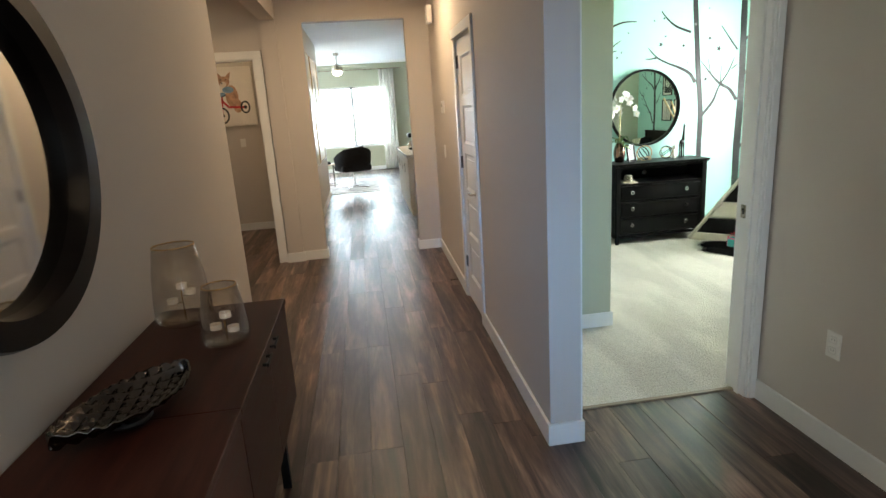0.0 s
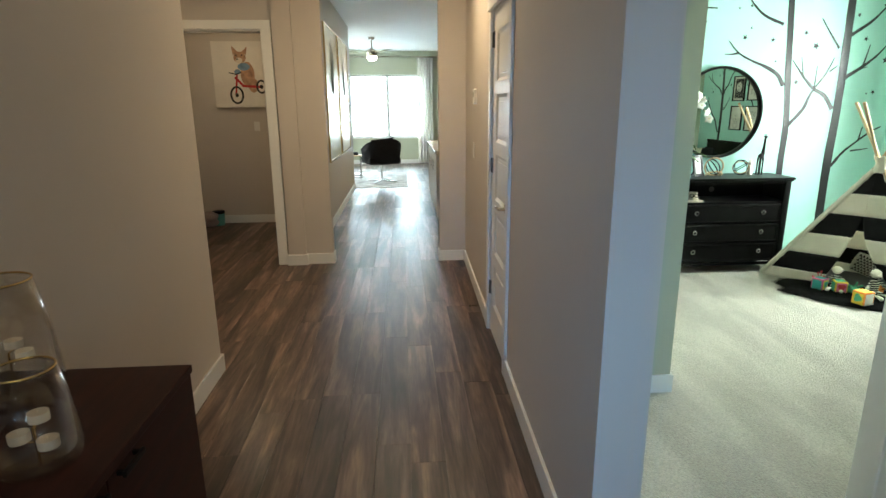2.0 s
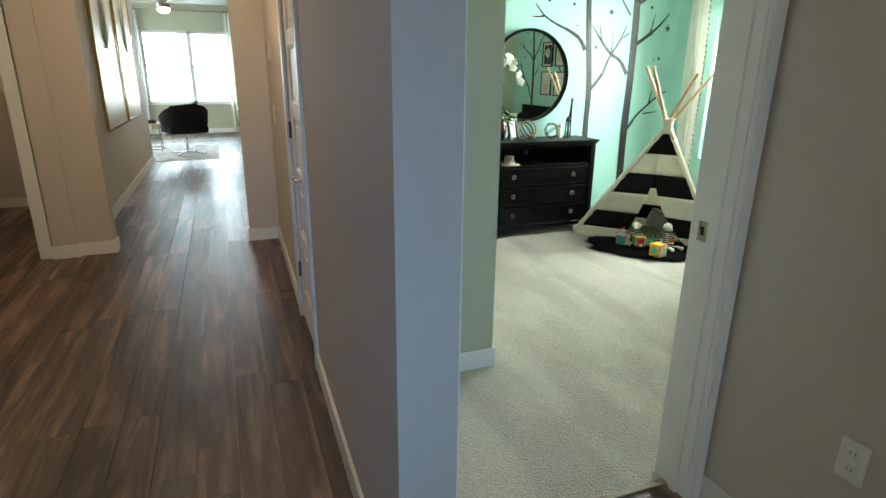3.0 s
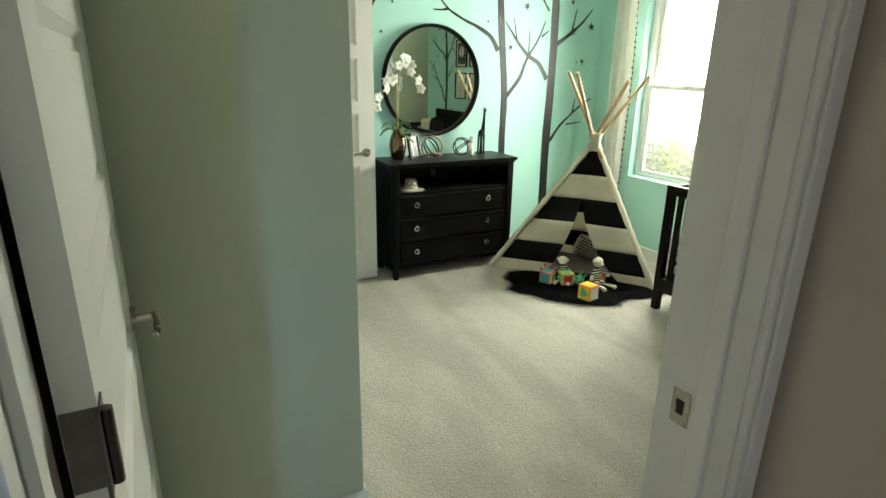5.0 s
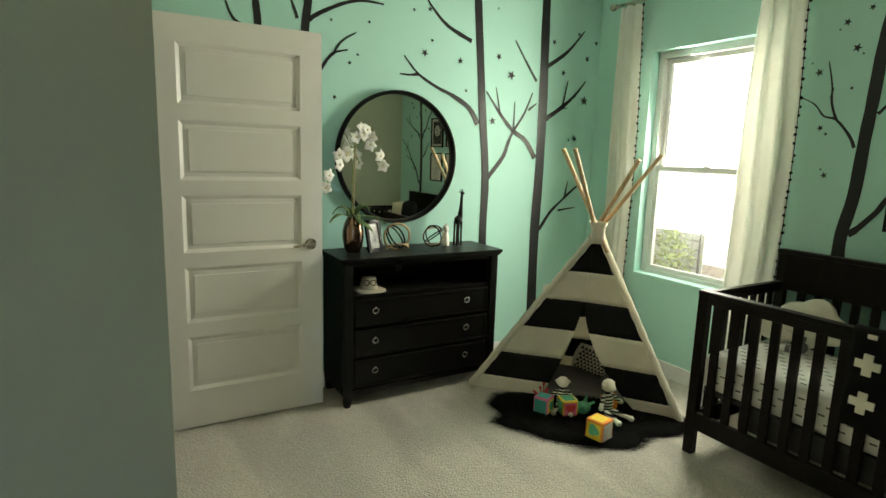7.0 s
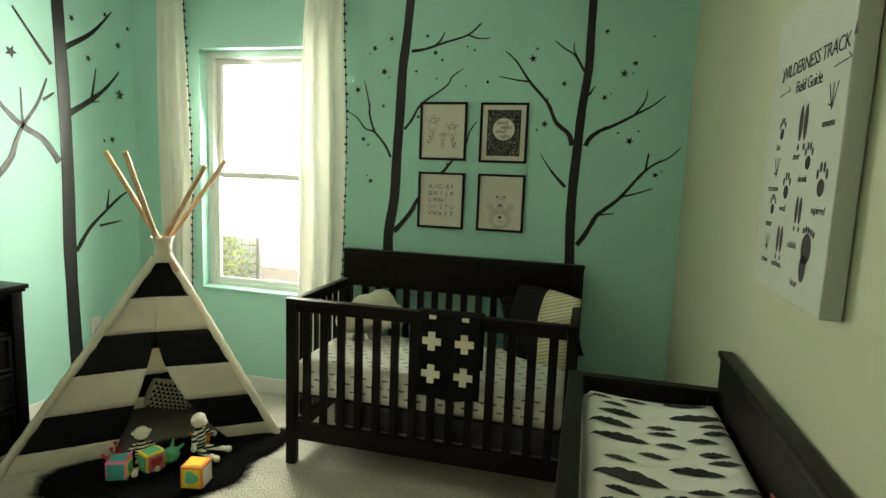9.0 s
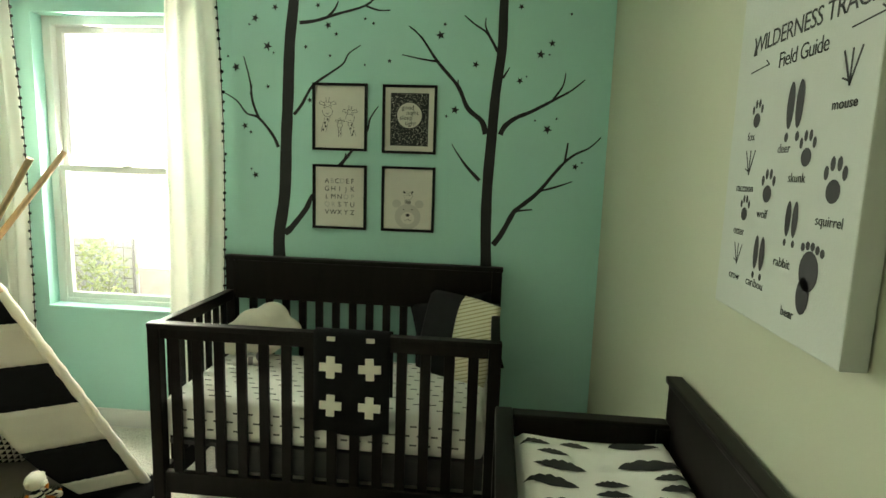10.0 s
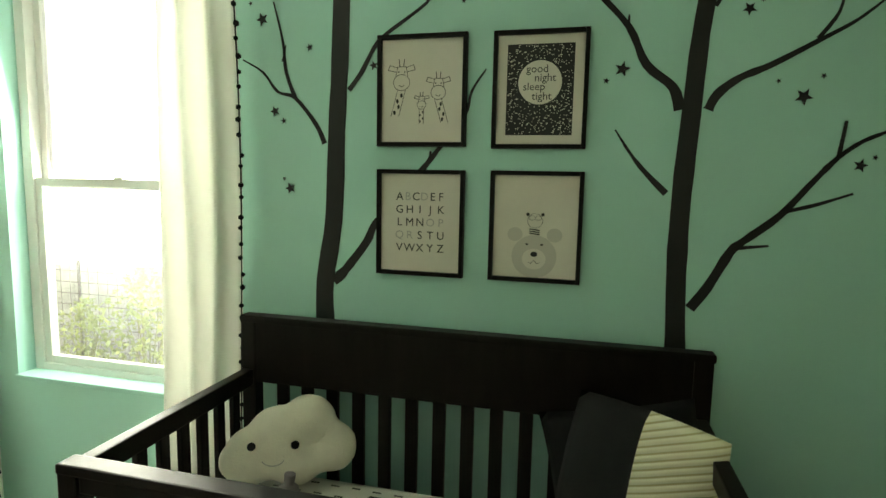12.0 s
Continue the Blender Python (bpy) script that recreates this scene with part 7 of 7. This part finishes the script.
def side_table():
    ob = thing("side_table", (0.28, 14.35, 0), "small round glass-topped side table with thin metal legs", "side table")
    bm = bmesh.new()
    lathe(bm, [(0.0, 0.50), (0.24, 0.50), (0.245, 0.505), (0.24, 0.512), (0.0, 0.512)], 36)
    part("top", bm, M_PALEWOOD, ob, "", 40)
    for k in range(4):
        a = radians(45 + 90 * k)
        bm = bmesh.new()
        rod(bm, (0.2 * math.cos(a), 0.2 * math.sin(a), 0), (0.2 * math.cos(a), 0.2 * math.sin(a), 0.5), 0.008, None, 8)
        part("leg", bm, M_STEEL, ob)
    bm = bmesh.new()
    torus(bm, (0, 0, 0.06), (0, 0, 1), 0.2, 0.007, 32, 8)
    part("ring", bm, M_STEEL, ob)
    bk = thing("stacked_books", (0.28, 14.35, 0.512), "two dark books stacked on the side table", "books")
    part("book", boxes((-0.12, 0.10, -0.08, 0.08, 0, 0.03), bevel=0.003), M_BLACK, bk)
    part("book", boxes((-0.09, 0.09, -0.07, 0.07, 0.03, 0.055), bevel=0.003), M_INK, bk)


side_table()


def ceiling_fan():
    ob = thing("ceiling_fan", (0.72, 14.6, 2.85), "nickel ceiling fan with pale blades and a lit bowl", "ceiling fan")
    bm = bmesh.new()
    lathe(bm, [(0.0, 0.0), (0.065, 0.0), (0.06, -0.05), (0.015, -0.06), (0.013, -0.22), (0.05, -0.23), (0.105, -0.26), (0.115, -0.33), (0.09, -0.37), (0.0, -0.37)], 32)
    part("motor_housing", bm, M_NICKEL, ob, "", 40)
    bm = bmesh.new()
    lathe(bm, [(0.095, -0.371), (0.10, -0.40), (0.08, -0.44), (0.04, -0.46), (0.0, -0.465)], 32)
    part("light_bowl", bm, M_LAMP, ob, "glowing frosted bowl", 180)
    for k in range(5):
        q = Matrix.Rotation(radians(14 + 72 * k), 4, "Z") @ Matrix.Rotation(radians(10), 4, "X")
        bm = boxes((0.16, 0.68, -0.065, 0.065, -0.295, -0.287), bevel=0.003)
        for v in bm.verts:
            v.co.y *= 0.75 + 0.4 * (v.co.x - 0.16) / 0.52
        bmesh.ops.transform(bm, matrix=Matrix.Rotation(radians(14 + 72 * k), 4, "Z"), verts=bm.verts)
        part("blade", bm, M_PALE, ob, "pale grey blade")


ceiling_fan()


def kitchen_island():
    ob = thing("kitchen_counter", (1.74, 9.95, 0), "pale cream kitchen counter run with a stone top", "kitchen counter")
    m = mat("cream_cabinet_paint", (0.58, 0.52, 0.42), 0.45, vary=0.03, scale=4)
    part("base", boxes((0.02, 0.62, 0.0, 2.2, 0.0, 0.88), bevel=0.003), m, ob)
    for k in range(4):
        d = part("cabinet_door", boxes((0.0, 0.02, 0.01 + 0.55 * k, 0.54 + 0.55 * k, 0.12, 0.86), bevel=0.003), m, ob)
        bm = bmesh.new()
        rod(bm, (-0.018, 0.47 + 0.55 * k, 0.62), (-0.018, 0.47 + 0.55 * k, 0.76), 0.005, None, 10)
        part("pull", bm, M_NICKEL, d)
    part("worktop", boxes((-0.02, 0.66, -0.02, 2.22, 0.88, 0.915), bevel=0.004), mat("pale_stone", (0.66, 0.63, 0.58), 0.25, vary=0.2, scale=14), ob)
    e = thing("coffee_maker", (1.95, 11.2, 0.915), "small black and chrome appliance on the counter", "appliance")
    part("body", boxes((-0.08, 0.08, -0.1, 0.1, 0, 0.03), (0.02, 0.08, -0.1, 0.1, 0.03, 0.24), (-0.08, 0.08, -0.1, 0.1, 0.2, 0.27), bevel=0.01), M_BLACK, e)
    bm = bmesh.new()
    lathe(bm, [(0.0, 0.03), (0.05, 0.03), (0.055, 0.08), (0.04, 0.14), (0.0, 0.14)], 20, (-0.03, 0, 0))
    part("jug", bm, M_CHROME, e, "", 40)


kitchen_island()
ob = thing("ceiling_vent", (0.72, 10.42, 2.85), "white louvred supply vent in the passage ceiling", "vent")
part("frame", boxes((-0.16, 0.16, -0.09, -0.065, -0.012, 0), (-0.16, 0.16, 0.065, 0.09, -0.012, 0), (-0.16, -0.135, -0.065, 0.065, -0.012, 0), (0.135, 0.16, -0.065, 0.065, -0.012, 0), bevel=0.002), M_TRIM, ob)
for k in range(8):
    bm = boxes((-0.015, 0.015, -0.065, 0.065, -0.002, 0.0))
    bmesh.ops.transform(bm, matrix=Matrix.Translation((-0.12 + 0.034 * k, 0, -0.008)) @ Matrix.Rotation(radians(35), 4, "Y"), verts=bm.verts)
    part("louvre", bm, M_TRIM, ob)


def recessed(x, y, z, watts):
    ob = thing("recessed_light", (x, y, z), "round recessed ceiling light, switched on, warm white", "ceiling light", group="recessed ceiling lights")
    bm = bmesh.new()
    lathe(bm, [(0.068, -0.001), (0.085, -0.001), (0.087, -0.006), (0.068, -0.008), (0.066, -0.001)], 36)
    part("trim_ring", bm, M_TRIM, ob, "", 50)
    bm = bmesh.new()
    bmesh.ops.create_circle(bm, cap_ends=True, segments=36, radius=0.066)
    bmesh.ops.translate(bm, vec=(0, 0, -0.003), verts=bm.verts)
    part("lens", bm, M_LAMP, ob, "glowing lens")
    spot_down("recessed_lamp", x, y, z - 0.012, watts, WARM)


recessed(2.05, 11.6, 2.85, 25)
# The next four are unseen, added at guessed spots for the warm indoor light.
recessed(0.6, 1.6, H, RW * 0.42)
recessed(1.30, 6.6, H, RW * 1.45)
recessed(-0.65, 6.7, H, RW * 0.3)
recessed(-0.65, 9.0, H, RW * 0.4)

# ---- outside ----
M_EARTH = mat("mulch_ground", (0.16, 0.13, 0.10), 0.95, vary=0.4, scale=9, bump=0.5, bscale=40)
tagged(link("ground", boxes((-400, 400, -400, 400, -0.45, -0.30)), M_EARTH), "brown mulched ground round the house", "ground", kind="structure")
# Emissive boards stand in for blown-out daylight beyond the windows.
M_BRIGHT = glow("backdrop_glow", (0.96, 1.0, 1.0), 4.0)
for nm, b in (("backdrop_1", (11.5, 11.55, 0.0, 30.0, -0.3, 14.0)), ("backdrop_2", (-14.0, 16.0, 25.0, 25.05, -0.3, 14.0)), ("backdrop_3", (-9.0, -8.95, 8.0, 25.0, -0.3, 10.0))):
    tagged(link(nm, boxes(b), M_BRIGHT), "glowing white board for the overexposed daylight beyond the windows", "backdrop", kind="structure")


def shrub(x, y, s, label):
    ob = thing("shrub", (x, y, -0.3), label, "shrub", group="shrubs outside the window")
    bm = bmesh.new()
    for k in range(7):
        a = random.uniform(0, 6.28)
        rod(bm, (0, 0, 0), (0.16 * s * math.cos(a), 0.16 * s * math.sin(a), random.uniform(0.5, 0.85) * s), 0.010, 0.003, 6)
    part("stems", bm, M_STEM, ob)
    vs, fs = [], []
    for k in range(900):
        a, z = random.uniform(0, 6.28), random.uniform(0.05, 1.0)
        r = 0.34 * s * math.sin(math.pi * min(0.96, 0.15 + 0.8 * z)) * math.sqrt(random.random()) * (1 + 0.3 * math.sin(4 * a + 6 * z))
        p = Vector((r * math.cos(a), r * math.sin(a), z * s))
        d = Vector((random.uniform(-1, 1), random.uniform(-1, 1), random.uniform(-0.2, 1))).normalized()
        n = d.cross(Vector((random.uniform(-1, 1), random.uniform(-1, 1), random.uniform(-1, 1)))).normalized()
        l, w = random.uniform(0.05, 0.09) * s, 0.014 * s
        i = len(vs)
        vs += [p, p + d * l * 0.5 + n * w, p + d * l, p + d * l * 0.5 - n * w]
        fs.append((i, i + 1, i + 2, i + 3))
    me = bpy.data.meshes.new("foliage")
    me.from_pydata(vs, [], fs)
    # leaf colour raised well above real foliage to imitate glaring daylight
    me.materials.append(mat("lightened_shrub_leaf", (0.34, 0.42, 0.12), 0.5, vary=0.4, scale=12))
    f = new("foliage", me)
    f.parent = ob
    f["kind"] = "stuff"


shrub(7.85, 8.30, 1.0, "bright green shrub in front of the wire fence")
shrub(7.8, 8.86, 0.72, "smaller green shrub near the wire fence")
shrub(7.75, 7.55, 0.45, "low green shrub by the wire fence")


def wire_fence():
    ob = thing("wire_fence", (8.1, 8.12, -0.3), "low dark wire-mesh garden fence outside the window", "fence")
    for k in range(4):
        bm = bmesh.new()
        rod(bm, (0, 1.1 * k, 0), (0, 1.1 * k, 1.0), 0.014, None, 10)
        part("post", bm, M_STEEL, ob)
    for k in range(9):
        bm = bmesh.new()
        rod(bm, (0, 0, 0.1 + 0.1 * k), (0, 3.3, 0.1 + 0.1 * k), 0.004, None, 6)
        part("wire", bm, M_STEEL, ob)
    bm = bmesh.new()
    for k in range(33):
        rod(bm, (0, 0.1 * k, 0.05), (0, 0.1 * k, 0.95), 0.003, None, 5)
    m = part("upright_wires", bm, M_STEEL, ob)
    m["kind"] = "stuff"
    # screen is pale grey because the glare over the view is in its colour
    part("screen", boxes((0.06, 0.075, 0, 3.3, 0.02, 0.97)), mat("glare_screen_cloth", (0.60, 0.62, 0.60), 0.9, vary=0.3, scale=6), ob)


wire_fence()

# ---- plank floor, laid along the hall ----


def planks():
    w, l = 0.1525, 1.22
    near, far = [], []
    x = -1.75
    col = 0
    rnd = random.Random(4)
    while x < 6.5:
        y = -1.1 - rnd.uniform(0, l)
        while y < 17.6:
            x0, x1, y0, y1 = x, x + w, max(y, -1.1), min(y + l, 17.6)
            inside_bed = x0 > 1.98 and 4.125 < y1 and y0 < 7.86
            if y1 > y0 + 0.02:
                if inside_bed:
                    if y0 < 4.12 and x0 < 2.99:
                        near.append((x0, x1, y0, 4.125))
                elif not (x1 < 0.05 and y0 < 5.4) and not (x0 > 2.99 and y0 < 7.86):
                    (near if (-0.9 < x0 < 3.0 and 0.6 < y0 < 13.0) else far).append((x0, x1, y0, y1))
            y += l
        x += w
        col += 1
    fl = thing("floor", (0, 0, 0), "grey-brown wood-look plank floor with a soft sheen", "floor", kind="structure")
    shared = {}
    for x0, x1, y0, y1 in near[:300]:
        key = (round(x1 - x0, 3), round(y1 - y0, 3))
        if key not in shared:
            bm = bmesh.new()
            g = 0.0004
            box(bm, g, key[0] - g, g, key[1] - g, -0.012, 0.0)
            bmesh.ops.bevel(bm, geom=[e for e in bm.edges if all(v.co.z > -0.001 for v in e.verts)], offset=0.0008, segments=1, affect="EDGES")
            me = bpy.data.meshes.new("plank")
            bm.to_mesh(me)
            bm.free()
            me.materials.append(M_PLANK)
            shared[key] = me
        p = new("plank", shared[key])
        p.parent = fl
        p.location = (x0, y0, 0)
    vs, fs = [], []
    for x0, x1, y0, y1 in near[300:] + far:
        g = 0.0006
        i = len(vs)
        vs += [(x0 + g, y0 + g, 0), (x1 - g, y0 + g, 0), (x1 - g, y1 - g, 0), (x0 + g, y1 - g, 0), (x0 + g, y0 + g, -0.012), (x1 - g, y0 + g, -0.012), (x1 - g, y1 - g, -0.012), (x0 + g, y1 - g, -0.012)]
        fs += [(i, i + 1, i + 2, i + 3), (i, i + 4, i + 5, i + 1), (i + 1, i + 5, i + 6, i + 2), (i + 2, i + 6, i + 7, i + 3), (i + 3, i + 7, i + 4, i)]
    me = bpy.data.meshes.new("far_planks")
    me.from_pydata(vs, [], fs)
    me.materials.append(M_PLANK)
    o = new("far_planks", me)
    o.parent = fl
    o["kind"] = "stuff"


planks()
